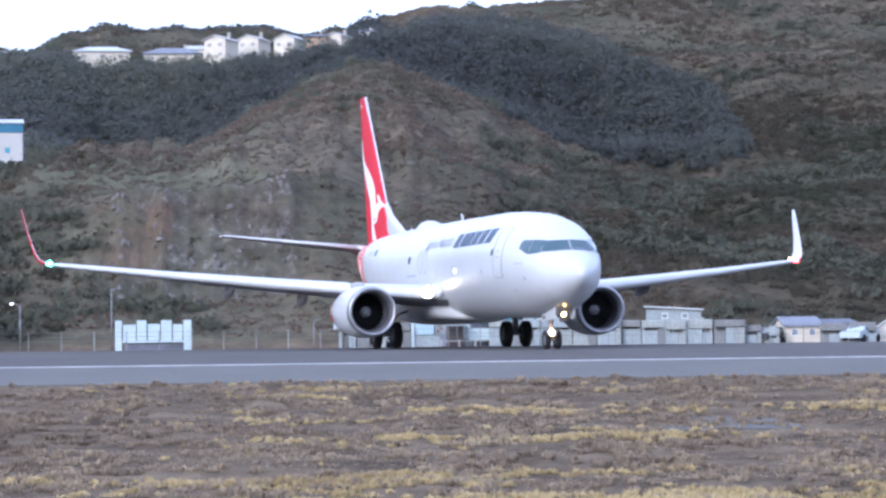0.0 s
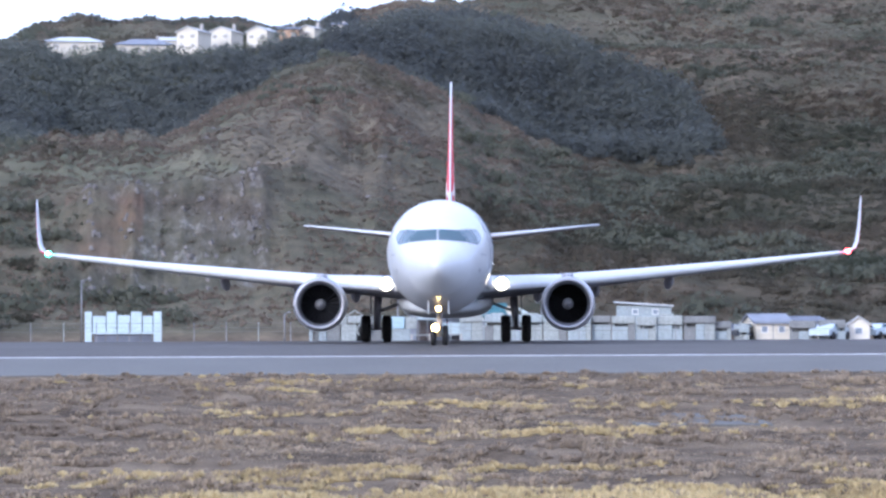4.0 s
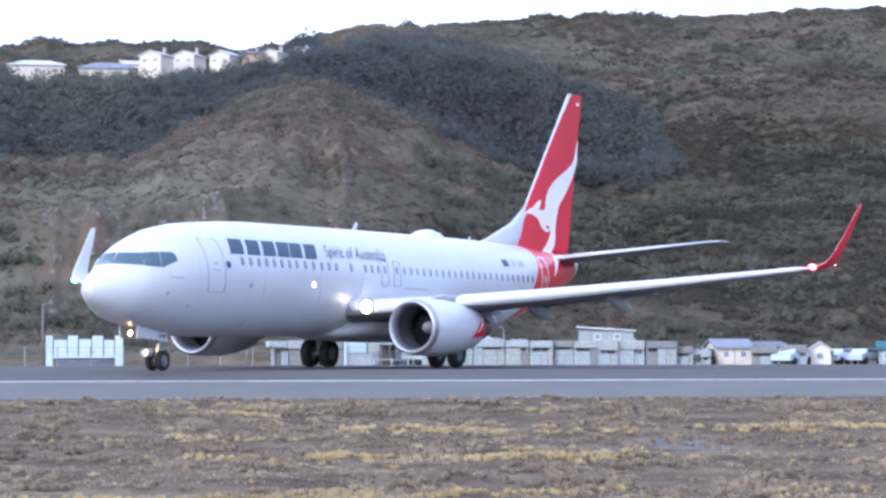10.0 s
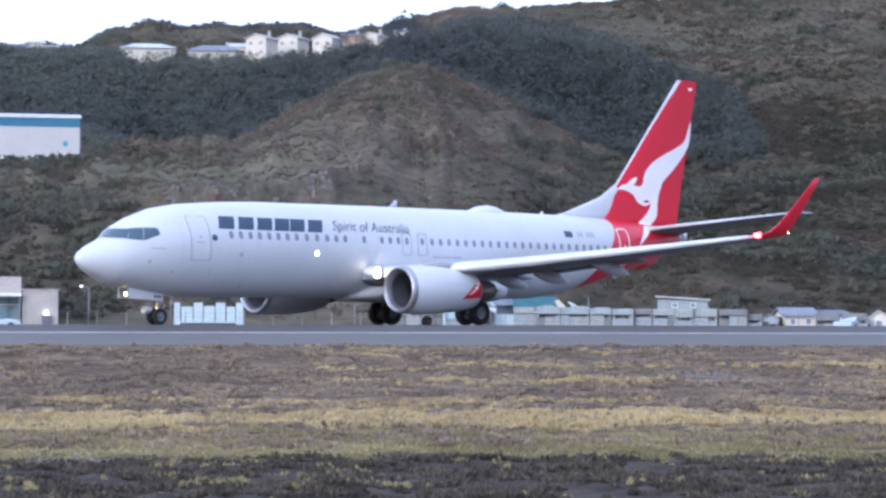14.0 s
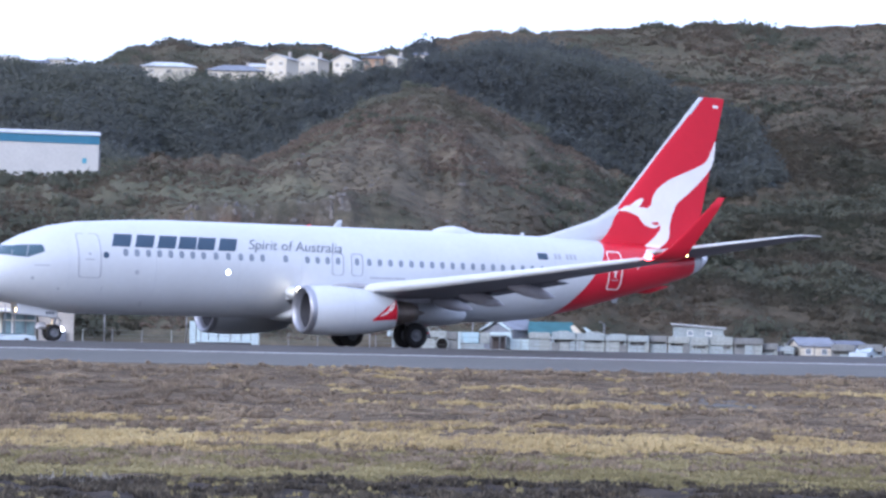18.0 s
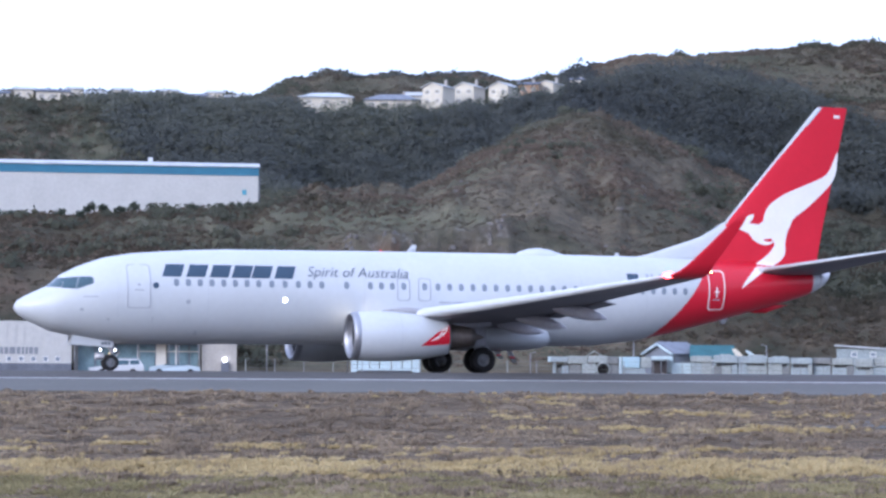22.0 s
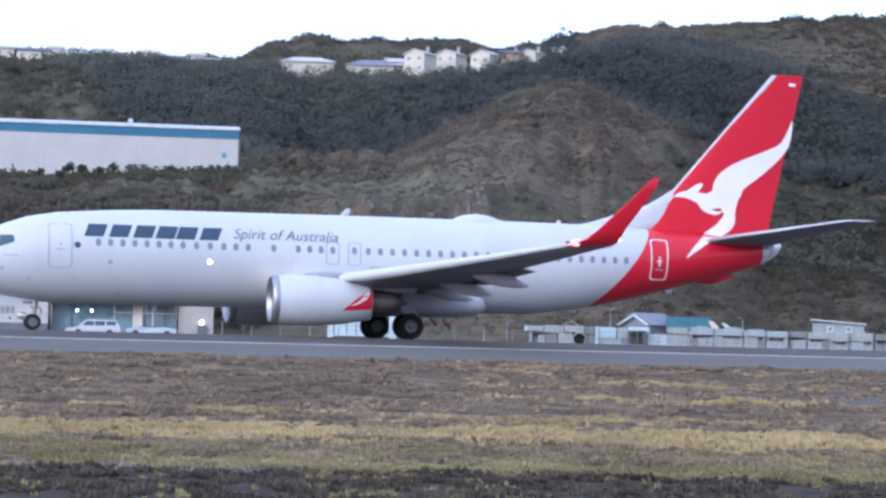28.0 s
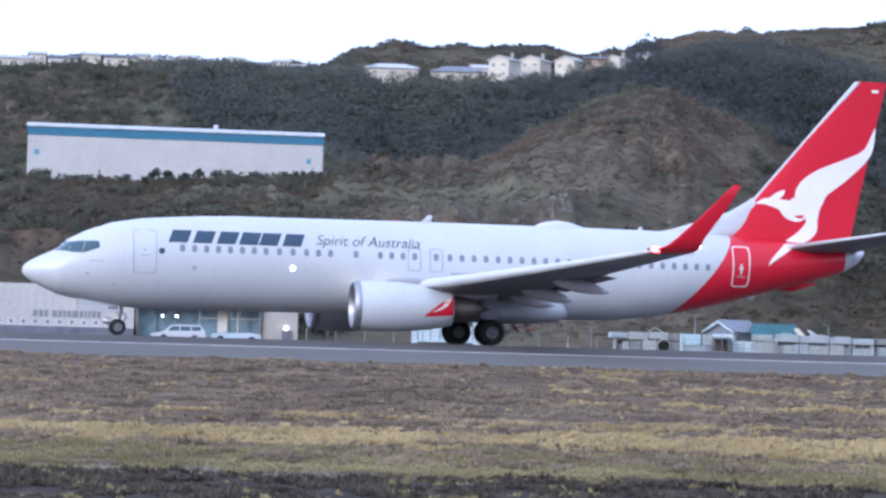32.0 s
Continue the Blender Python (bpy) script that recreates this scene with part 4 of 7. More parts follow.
            for u, rr_, dz in ((0, 0.05, 0), (0.15, 0.15, -0.06), (0.4, 0.24, -0.16), (0.65, 0.23, -0.30), (0.85, 0.14, -0.44), (1.0, 0.02, -0.56)):
                rows.append([Vector((xt + 1.75 - ln * u, side * y + 0.8 * rr_ * math.cos(a), z + dz * drop / 0.6 + 1.15 * rr_ * math.sin(a))) for a in (2 * math.pi * k / 14 for k in range(14))])
            part("flap_fairing", loft(rows, True, True, True, "flap_fairing"), M_CANOE, wing, "grey canoe-shaped flap fairing")
        # flaps let down a little behind the trailing edge
        for ya, yb in ((2.1, 3.9), (5.9, 10.5)):
            rows = []
            for y in (ya, (ya + yb) / 2, yb):
                xt = float(np.interp(y, [q[1] for q in st], [q[0] - q[3] for q in st]))
                z = float(np.interp(y, [q[1] for q in st], [q[2] for q in st]))
                rows.append([Vector((xt + 0.35 - u * math.cos(0.12), side * y, z - 0.07 - u * math.sin(0.12) + h)) for u, h in aerofoil(0.72 if ya > 4 else 1.1, 0.12, 8)])
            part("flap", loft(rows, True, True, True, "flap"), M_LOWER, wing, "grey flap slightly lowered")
        lamp = bmesh.new()
        bmesh.ops.create_icosphere(lamp, subdivisions=2, radius=0.14, matrix=Matrix.Translation((-2.62, side * 16.85, 3.76)) @ Matrix.Diagonal((1.6, 1, 0.8, 1)))
        part("wingtip_lamp", lamp, nav, wing, "glowing %s wingtip lamp" % lab)
        lamp = bmesh.new()
        bmesh.ops.create_icosphere(lamp, subdivisions=2, radius=0.036, matrix=Matrix.Translation((-4.22, side * 17.2, 3.9)))
        part("tail_position_lamp", lamp, M_TAXI, wing, "small amber lamp behind the winglet")
        part("landing_lamp", ngon_disc((5.22, side * 2.24, 2.30), (1, side * 0.16, 0.02), 0.24), M_LAMP, wing, "bright landing lamp in the wing root")
        part("lamp_housing", turned([(5.15, 0.25), (5.30, 0.27), (5.30, 0.28), (5.10, 0.28)], Matrix.Translation((0, side * 2.24, 2.30)), 20), M_UNDER, wing)
        # rounded glove between the lamp and the hull, added to block the lamp's spill
        glove = [[Vector((x, side * (1.72 + w * math.cos(a)), 2.30 + h * math.sin(a))) for a in (2 * math.pi * k / 16 for k in range(16))] for x, w, h in ((5.62, 0.03, 0.04), (5.52, 0.14, 0.16), (5.35, 0.22, 0.26), (5.0, 0.27, 0.34), (4.5, 0.28, 0.36))]
        part("glove_shield", loft(glove, True, True, True, "glove_shield"), M_WHITE, wing, "white rounded fairing at the wing root, added to shield the hull from the lamp")
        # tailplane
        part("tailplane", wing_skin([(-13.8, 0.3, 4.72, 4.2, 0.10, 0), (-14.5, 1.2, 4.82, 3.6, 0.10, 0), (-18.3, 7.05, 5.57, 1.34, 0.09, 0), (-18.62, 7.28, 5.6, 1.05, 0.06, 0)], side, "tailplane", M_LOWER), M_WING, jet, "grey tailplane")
        edge = [[Vector((x + 0.04 - u * c, side * y, z + h * c)) for u, h in ((0.07, 0.040), (0.02, 0.024), (0.0, 0.0), (0.012, -0.015), (0.03, -0.022))] for x, y, z, c in ((-14.5, 1.2, 4.82, 3.6), (-16.39, 4.1, 5.195, 2.5), (-18.26, 7.0, 5.57, 1.34))]
        part("tailplane_leading_edge", loft(edge, True, True, True, "tailplane_leading_edge"), M_WHITE, jet, "pale metal leading edge")
        # engine
        ey, ez = side * 4.85, 1.52
        em = Matrix.Translation((4.0, ey, ez)) @ Matrix.Rotation(radians(-2.4 * side), 4, "Z") @ Matrix.Diagonal((1, 0.955, 0.955, 1)) @ Matrix.Translation((-4.0, 0, 0))
        on_engine = em @ Matrix.Translation((0, -ey, -ez))
        eng = part("engine", turned([(6.02, 0.80), (6.22, 0.84), (6.36, 0.90), (6.40, 0.965), (6.33, 1.02), (6.1, 1.06), (5.4, 1.10), (4.4, 1.09), (3.3, 0.99), (2.35, 0.82), (2.2, 0.77), (2.35, 0.74), (3.2, 0.78)], em, 40, True, "engine"), M_WHITE, jet, "white engine nacelle")
        part("inlet_lip", turned([(6.05, 0.795), (6.24, 0.835), (6.385, 0.90), (6.425, 0.965), (6.35, 1.027), (6.14, 1.066), (6.12, 1.05)], em, 40, True, "inlet_lip"), M_LIP, eng, "bare metal inlet lip")
        part("cowl_seam", turned([(4.40, 1.094), (4.385, 1.099), (4.37, 1.094)], em, 40, True, "cowl_seam"), M_JOINT, eng)
        part("inlet_duct", turned([(6.1, 0.79), (5.7, 0.775), (5.2, 0.78), (5.1, 0.78)], em, 32, True, "inlet_duct"), M_DUCT, eng, "grey inlet duct")
        bm = bmesh.new()
        q = [(5.22, 0.2, -0.06), (5.12, 0.2, 0.10), (5.06, 0.775, 0.22), (5.26, 0.775, 0.04)]
        bm.faces.new([bm.verts.new((x, r_ * math.cos(b), r_ * math.sin(b))) for x, r_, b in q])
        bmesh.ops.solidify(bm, geom=bm.faces[:], thickness=0.012)
        blade = bpy.data.meshes.new("fan_blade")
        bm.to_mesh(blade)
        bm.free()
        for k in range(24):
            part("fan_blade", blade, M_DARK, eng, "", em @ Matrix.Rotation(2 * math.pi * k / 24, 4, "X"))
        part("fan_backing", ngon_disc((4.98, 0, 0), (1, 0, 0), 0.79, 28, 0.05), M_DARK, eng, "", em)
        part("spinner", turned([(5.02, 0.24), (5.2, 0.23), (5.38, 0.15), (5.52, 0.01)], em, 20, True, "spinner"), M_UNDER, eng)
        part("core_nozzle", turned([(3.0, 0.62), (2.2, 0.60), (1.3, 0.46), (1.0, 0.38), (1.3, 0.34), (2.0, 0.36)], em, 28, True, "core_nozzle"), M_HOT, eng, "dark heat-stained exhaust nozzle")
        part("exhaust_plug", turned([(1.7, 0.28), (1.1, 0.22), (0.55, 0.03)], em, 20, True, "exhaust_plug"), M_HOT, eng)
        # pylon
        py = []
        for x, lo, up, w in ((5.0, ez + 1.02, ez + 1.10, 0.05), (4.2, ez + 0.95, ez + 1.22, 0.20), (3.0, ez + 0.6, ez + 1.18, 0.24), (1.6, ez + 0.35, ez + 1.05, 0.22), (0.2, ez + 0.45, ez + 0.85, 0.10)):
            py.append([Vector((x, ey + w * c, (lo + up) / 2 + (up - lo) / 2 * d)) for c, d in ((1, -0.9), (1, 0.7), (0.5, 1), (-0.5, 1), (-1, 0.7), (-1, -0.9))])
        part("pylon", loft(py, True, True, True, "pylon"), M_UNDER, jet, "grey engine pylon")
        # red corner at the back of the nacelle with its pale mark, outboard
        bm = bmesh.new()
        grid = []
        for i in range(9):
            u = i / 8
            row = []
            for j in range(7):
                w = j / 6
                x = 3.55 - 1.28 * w
                a = radians(-24 + u * w * 62 + 0 * u)
                r_ = float(np.interp(x, (2.2, 2.35, 3.3, 4.4), (0.77, 0.82, 0.99, 1.09))) + 0.012
                row.append(bm.verts.new((x, ey + side * r_ * math.cos(a), ez + r_ * math.sin(a))))
            grid.append(row)
        for i in range(8):
            for j in range(6):
                bm.faces.new((grid[i][j], grid[i + 1][j], grid[i + 1][j + 1], grid[i][j + 1]))
        bmesh.ops.remove_doubles(bm, verts=bm.verts[:], dist=1e-4)
        bmesh.ops.transform(bm, matrix=on_engine, verts=bm.verts[:])
        part("nacelle_marking", bm, M_RED, eng, "red triangle on the nacelle")
        bm = bmesh.new()
        left, right = ribbon([(2.36, 0.42, 0.05), (2.55, 0.22, 0.20), (2.72, 0.02, 0.12), (2.95, -0.12, 0.07), (3.15, -0.2, 0.03)], 4)
        va = []
        for q in left + right[::-1]:
            r_ = float(np.interp(q[0], (2.2, 2.35, 3.3, 4.4), (0.77, 0.82, 0.99, 1.09))) + 0.02
            va.append(bm.verts.new((q[0], ey + side * math.sqrt(max(0.01, r_ * r_ - q[1] ** 2)), ez + q[1])))
        bm.faces.new(va)
        bmesh.ops.transform(bm, matrix=on_engine, verts=bm.verts[:])
        part("nacelle_emblem", bm, M_EMBLEM, eng, "small white curved mark")
    # windows, doors and panels on both sides
    xs = [13.11 - 0.505 * k for k in range(8)] + [9.0, 8.42, 7.84, 7.32, 6.8, 5.69, 4.63, 4.13, 3.64, 3.12, 2.17] + [1.56 - 0.538 * k for k in range(23)]
    for side in (1, -1):
        hullside = jet
        for x in xs:
            part("cabin_window", decal(rounded(x - 0.11, x + 0.11, 3.57, 3.89, 0.105, 3), side, 0.008, "cabin_window"), M_PANE, hullside)
        for nm, x0, x1, z0, z1, mt in (("front_door", 14.18, 15.16, 2.62, 4.48, M_SEAM), ("rear_door", -12.35, -11.5, 2.92, 4.75, M_EMBLEM), ("overwing_exit", 2.84, 3.42, 3.1, 4.1, M_SEAM), ("overwing_exit", 1.88, 2.46, 3.1, 4.1, M_SEAM)):
            d = part(nm, ring_decal(x0, x1, z0, z1, 0.14, 0.035 if mt is M_SEAM else 0.05, side, 0.022), mt, hullside, "outlined cabin door" if "door" in nm else "outlined overwing exit")
            if "door" in nm:
                cx = (x0 + x1) / 2
                part("door_handle", decal(rounded(cx - 0.06, cx + 0.06, 3.55, 3.67, 0.05), side, 0.014, "door_handle"), M_SEAM, d)
                part("door_placard", decal(rounded(cx - 0.2, cx + 0.2, 3.36, 3.41, 0.01), side, 0.012, "door_placard"), M_SEAM, d)
                if nm == "rear_door":
                    part("door_mark", decal(rounded(cx - 0.03, cx + 0.03, 3.50, 3.95, 0.01), side, 0.018, "door_mark"), M_EMBLEM, d, "white upright mark on the red door")
                    part("door_mark", decal(rounded(cx - 0.13, cx + 0.13, 3.72, 3.78, 0.01), side, 0.024, "door_mark"), M_EMBLEM, d)
        # round ports, placards, access panels
        for x, z, r_ in ((13.97, 3.59, 0.13), (12.6, 2.92, 0.10), (12.17, 1.62, 0.09), (17.0, 2.55, 0.07), (15.9, 2.15, 0.05)):
            part("port", decal(rounded(x - r_, x + r_, z - r_, z + r_, r_ * 0.95, 4), side, 0.012, "port"), M_TITLE if r_ > 0.12 else M_SEAM, jet)
        part("panel_seam", decal(rounded(14.05, 14.08, 1.6, 2.3, 0.01), side, 0.006, "panel_seam"), M_SEAM, jet)
        part("cockpit_placard", decal(rounded(16.35, 16.95, 3.06, 3.11, 0.01), side, 0.010, "cockpit_placard"), M_SEAM, jet)
        part("wing_inspection_lamp", ngon_disc((8.42, side * (skin_y(8.42, 3.06) + 0.01), 3.06), (0, side, 0), 0.10), M_SPOT, jet, "round white lamp on the hull side")
        # flag and registration as plain bars
        part("flag_panel", decal(rounded(-8.0, -7.45, 4.2, 4.5, 0.02), side, 0.012, "flag_panel"), M_TITLE, jet, "small dark flag panel")
        for k in range(6):
            if k == 2:
                continue
            x = -8.45 - 0.22 * k
            part("registration_bar", decal(rounded(x - 0.07, x + 0.07, 4.24, 4.5, 0.01), side, 0.012, "registration_bar"), M_SEAM, jet)
        for k in range(3):
            part("maker_bar", decal(rounded(0.95 - 0.62 * k, 1.5 - 0.62 * k, 3.02, 3.09, 0.01), side, 0.010, "maker_bar"), M_SEAM, jet)
        # the airline's name as plain slanting blocks
        sl = 0.40
        for x in (13.18, 12.16, 11.16, 10.22, 9.36, 8.36):
            for u in (-0.42,):
                pts = [(u, 3.97), (u + 0.80, 3.97), (u + 0.80, 4.51), (u, 4.51)]
                pts = [(x - q - sl * (z - 4.24), z) if side > 0 else (x + q + sl * (z - 4.24), z) for q, z in pts]
                part("title_bar", decal(pts, side, 0.014, "title_bar"), M_TITLE, jet)
        # skin joints round the hull
        for x in (15.55, 11.75, 7.9, 4.9, -5.2, -8.35):
            part("skin_joint", decal(rounded(x - 0.010, x + 0.010, 1.75, 4.85, 0.004), side, 0.006, "skin_joint"), M_JOINT, jet)
        # slogan
        cu = bpy.data.curves.new("slogan", "FONT")
        cu.body, cu.size, cu.align_x, cu.offset = "Spirit of Australia", 0.62, "LEFT", -0.003
        tmp = bpy.data.objects.new("slogan", cu)
        scene.collection.objects.link(tmp)
        bpy.context.view_layer.update()
        me = bpy.data.meshes.new_from_object(tmp.evaluated_get(bpy.context.evaluated_depsgraph_get()))
        bpy.data.objects.remove(tmp)
        wid = max(v.co.x for v in me.vertices)
        bm = bmesh.new()
        bm.from_mesh(me)
        # gather the faces of each letter by their place along the line
        spans = []
        todo = set(bm.faces)
        while todo:
            stack, isle = [todo.pop()], []
            while stack:
                f = stack.pop()
                isle.append(f)
                for e in f.edges:
                    for g in e.link_faces:
                        if g in todo:
                            todo.remove(g)
                            stack.append(g)
            xs = [v.co.x for f in isle for v in f.verts]
            spans.append([min(xs), max(xs), isle])
        spans.sort(key=lambda q: q[0])
        letters = []
        for a, b, isle in spans:
            if letters and a < letters[-1][1] - 0.5 * min(b - a, letters[-1][1] - letters[-1][0]):
                letters[-1][2].extend(isle)
                letters[-1][1] = max(letters[-1][1], b)
            else:
                letters.append([a, b, list(isle)])
        for a, b, isle in letters:
            verts, faces, seen = [], [], {}
            for f in isle:
                for v in f.verts:
                    if v not in seen:
                        seen[v] = len(verts)
                        u, h = v.co.x / wid * 4.55 + 0.32 * v.co.y, v.co.y
                        x = 7.45 - u if side > 0 else 2.83 + u
                        verts.append((x, side * (skin_y(x, 4.09 + h) + 0.03), 4.09 + h))
                faces.append([seen[v] for v in f.verts])
            part("slogan_letter", shape("slogan_letter", verts, faces), M_SLOGAN, jet, "grey slanting letter of the slogan Spirit of Australia")
        bm.free()
        # cockpit side windows
        part("cockpit_frame", decal([(17.80, 3.44), (17.60, 3.92), (16.60, 3.94), (16.52, 3.86), (16.52, 3.64), (17.18, 3.40)], side, 0.008, "cockpit_frame", 0.0, 0.06), M_FRAME, jet, "grey frame of the cockpit windows")
        for pts in ([(17.77, 3.46), (17.59, 3.89), (17.12, 3.91), (17.29, 3.41)], [(17.22, 3.42), (17.05, 3.91), (16.62, 3.92), (16.55, 3.85), (16.55, 3.65)]):
            part("cockpit_window", decal(pts, side, 0.016, "cockpit_window", 0.0, 0.06), M_COCKPIT, jet, "dark cockpit side window")
    # windscreen panes over the nose, set in a grey frame
    for side in (1, -1):
        for name, mat, lab, grow, proud in (("windscreen_frame", M_FRAME, "grey windscreen frame", 0.045, 0.006), ("windscreen", M_COCKPIT, "dark front windscreen pane", 0.0, 0.014)):
            bm = bmesh.new()
            grid = []
            for i in range(7):
                row = []
                for j in range(7):
                    zf = j / 6
                    y = side * (0.05 - 0.04 * (grow > 0) + (0.80 + 0.13 * (1 - zf) + 1.6 * grow) * i / 6)
                    z = 3.53 - 0.25 * grow + (0.36 + 0.02 * i / 6 + 0.4 * grow) * zf - (0.05 + 0.3 * grow) * i / 6
                    # find where the hull has this half width at this height
                    lo, hi = 0.6, 4.2
                    for _ in range(26):
                        s = (lo + hi) / 2
                        top = hull(s)[0]
                        if z >= top or skin_y(NOSE - s, z) < abs(y):
                            lo = s
                        else:
                            hi = s
                    row.append(bm.verts.new((NOSE - hi + proud, y * 1.004, z + proud * 0.85)))
                grid.append(row)
            for i in range(6):
                for j in range(6):
                    bm.faces.new((grid[i][j], grid[i + 1][j], grid[i + 1][j + 1], grid[i][j + 1]))
            part(name, bm, mat, jet, lab)
    # aerials, dome, beacons on the back
    part("aerial", loft([[Vector((x - u, h, z)) for u, h in aerofoil(c, 0.16, 6)] for x, z, c in ((2.54, 5.2, 0.5), (2.32, 5.45, 0.34), (2.15, 5.64, 0.2))], True, True, True, "aerial"), M_WHITE, jet, "white blade aerial")
    part("aerial", loft([[Vector((x - u, h, z)) for u, h in aerofoil(c, 0.16, 6)] for x, z, c in ((-7.45, 5.22, 0.35), (-7.6, 5.5, 0.15))], True, True, True, "aerial"), M_WHITE, jet, "white blade aerial")
    dome = []
    for x, w, h in ((-2.6, 0.05, 0.02), (-2.9, 0.45, 0.24), (-3.3, 0.6, 0.36), (-3.8, 0.64, 0.42), (-4.3, 0.58, 0.36), (-4.9, 0.38, 0.18), (-5.4, 0.05, 0.02)):
        dome.append([Vector((x, w * math.cos(a), 5.12 + (h + 0.1) * max(0, math.sin(a)))) for a in (math.pi * k / 16 for k in range(17))])
    part("antenna_dome", loft(dome, True, True, True, "antenna_dome"), M_WHITE, jet, "white satellite antenna dome")
    bm = bmesh.new()
    bmesh.ops.create_icosphere(bm, subdivisions=2, radius=0.11, matrix=Matrix.Translation((3.6, 0, 5.27)))
    part("beacon", bm, material("beacon_glass", (0.6, 0.03, 0.02), 0.2, vary=0.0), jet, "red beacon on the roof")
    part("belly_aerial", loft([[Vector((x - u, h, z)) for u, h in aerofoil(c, 0.16, 6)] for x, z, c in ((-12.75, 2.62, 0.5), (-12.85, 2.34, 0.26))], True, True, True, "belly_aerial"), M_WHITE, jet)
    for x, z, ln in ((-1.6, 1.10, 0.46), (-2.25, 1.12, 0.66)):
        mast = part("drain_mast", loft([[Vector((q - u, h, w)) for u, h in aerofoil(c, 0.2, 6)] for q, w, c in ((x, z, 0.26), (x - 0.36, z - ln, 0.22))], True, True, True, "drain_mast"), M_WHITE, jet, "small pale drain mast with a red band")
        part("band", loft([[Vector((q + 0.008 - u, h, w)) for u, h in aerofoil(c, 0.24, 6)] for q, w, c in ((x - 0.20, z - ln * 0.56, 0.255), (x - 0.25, z - ln * 0.70, 0.25))], True, True, True, "band"), M_RED, mast)
    part("tail_skid", loft([[Vector((x - u, h, z)) for u, h in aerofoil(c, 0.2, 6)] for x, z, c in ((-13.7, 3.25, 2.6), (-14.35, 2.86, 0.75))], True, True, True, "tail_skid"), M_RED, jet, "red tail skid")
    # nose gear
    ng = part("nose_gear_strut", rod((15.55, 0, 0.36), (15.35, 0, 1.6), 0.085, 0.11), M_STRUT, jet, "grey nose gear strut")
    part("drag_brace", rod((15.5, 0, 0.95), (16.5, 0, 1.55), 0.05), M_STRUT, ng)
    part("torque_link", rod((15.4, 0, 0.5), (15.15, 0, 0.8), 0.035), M_STRUT, ng)
    part("torque_link", rod((15.15, 0, 0.8), (15.42, 0, 1.1), 0.035), M_STRUT, ng)
    part("axle", rod((15.55, -0.26, 0.355), (15.55, 0.26, 0.355), 0.05), M_STRUT, ng)
    for side in (1, -1):
        part("gear_door", loft([[Vector((x, side * 0.34 + o, z)) for o, z in ((0.02, z0), (0.02, z1), (-0.02, z1), (-0.02, z0))] for x, z0, z1 in ((17.25, 1.10, 1.52), (16.4, 1.06, 1.44), (15.5, 0.98, 1.34))], True, True, False, "gear_door"), M_WHITE, jet, "white nose gear door")
        for k in range(3):
            part("gear_door_bar", box(15.6 + 0.14 * k, 15.7 + 0.14 * k, side * 0.366 - 0.004, side * 0.366 + 0.004, 1.10, 1.22), M_SLOGAN, jet)
    part("taxi_lamp", ngon_disc((15.86, -0.13, 0.62), (1, -0.05, -0.02), 0.12), M_TAXI, jet, "glowing amber taxi lamp on the nose gear")
    part("lamp_housing", turned([(15.80, 0.125), (16.16, 0.135), (16.16, 0.145), (15.80, 0.145)], Matrix.Translation((0, -0.13, 0.62)), 18), M_STRUT, jet)
    part("runway_turnoff_lamp", ngon_disc((17.12, 0.0, 1.26), (1, 0, -0.1), 0.08), M_TAXI, jet, "small amber lamp")
    part("lamp_housing", turned([(17.0, 0.085), (17.16, 0.09), (17.16, 0.10), (17.0, 0.10)], Matrix.Translation((0, 0, 1.26)), 18), M_STRUT, jet)
    ty, ri = wheel_mesh(0.345, 0.20, 0.19)
    for side in (1, -1):
        w = part("nose_wheel", ty, M_TYRE, jet, "black nose wheel tyre")
        w.location = (15.55, side * 0.205, 0.355)
        part("rim", ri, M_RIM, w)
        WHEELS.append((w, 0.345, 15.55, side * 0.205))
    # main gear
    ty2, ri2 = wheel_mesh(0.56, 0.40, 0.27)
    for side in (1, -1):
        y = side * 2.86
        mg = part("main_gear_strut", rod((0, y, 0.56), (0.25, side * 2.75, 2.1), 0.13, 0.17), M_STRUT, jet, "grey main gear strut")
        part("axle", rod((0, y - 0.5, 0.57), (0, y + 0.5, 0.57), 0.075), M_STRUT, mg)
        part("side_brace", rod((0.1, side * 2.8, 1.25), (0.1, side * 1.5, 1.75), 0.06), M_STRUT, mg)
        part("torque_link", rod((-0.1, y, 0.7), (-0.42, y, 1.05), 0.05), M_STRUT, mg)
        part("torque_link", rod((-0.42, y, 1.05), (-0.02, y, 1.45), 0.05), M_STRUT, mg)
        part("strut_door", box(-0.25, 0.35, side * 3.08 - 0.02, side * 3.08 + 0.02, 1.15, 2.2, 0.015), M_UNDER, mg, "grey strut door")
        for o in (1, -1):
            w = part("main_wheel", ty2, M_TYRE, jet, "black main wheel tyre")
            w.location = (0, y + o * 0.43, 0.565)
            part("rim", ri2, M_RIM, w)
            WHEELS.append((w, 0.56, 0.0, y + o * 0.43))
    return jet


airliner = build_airliner()


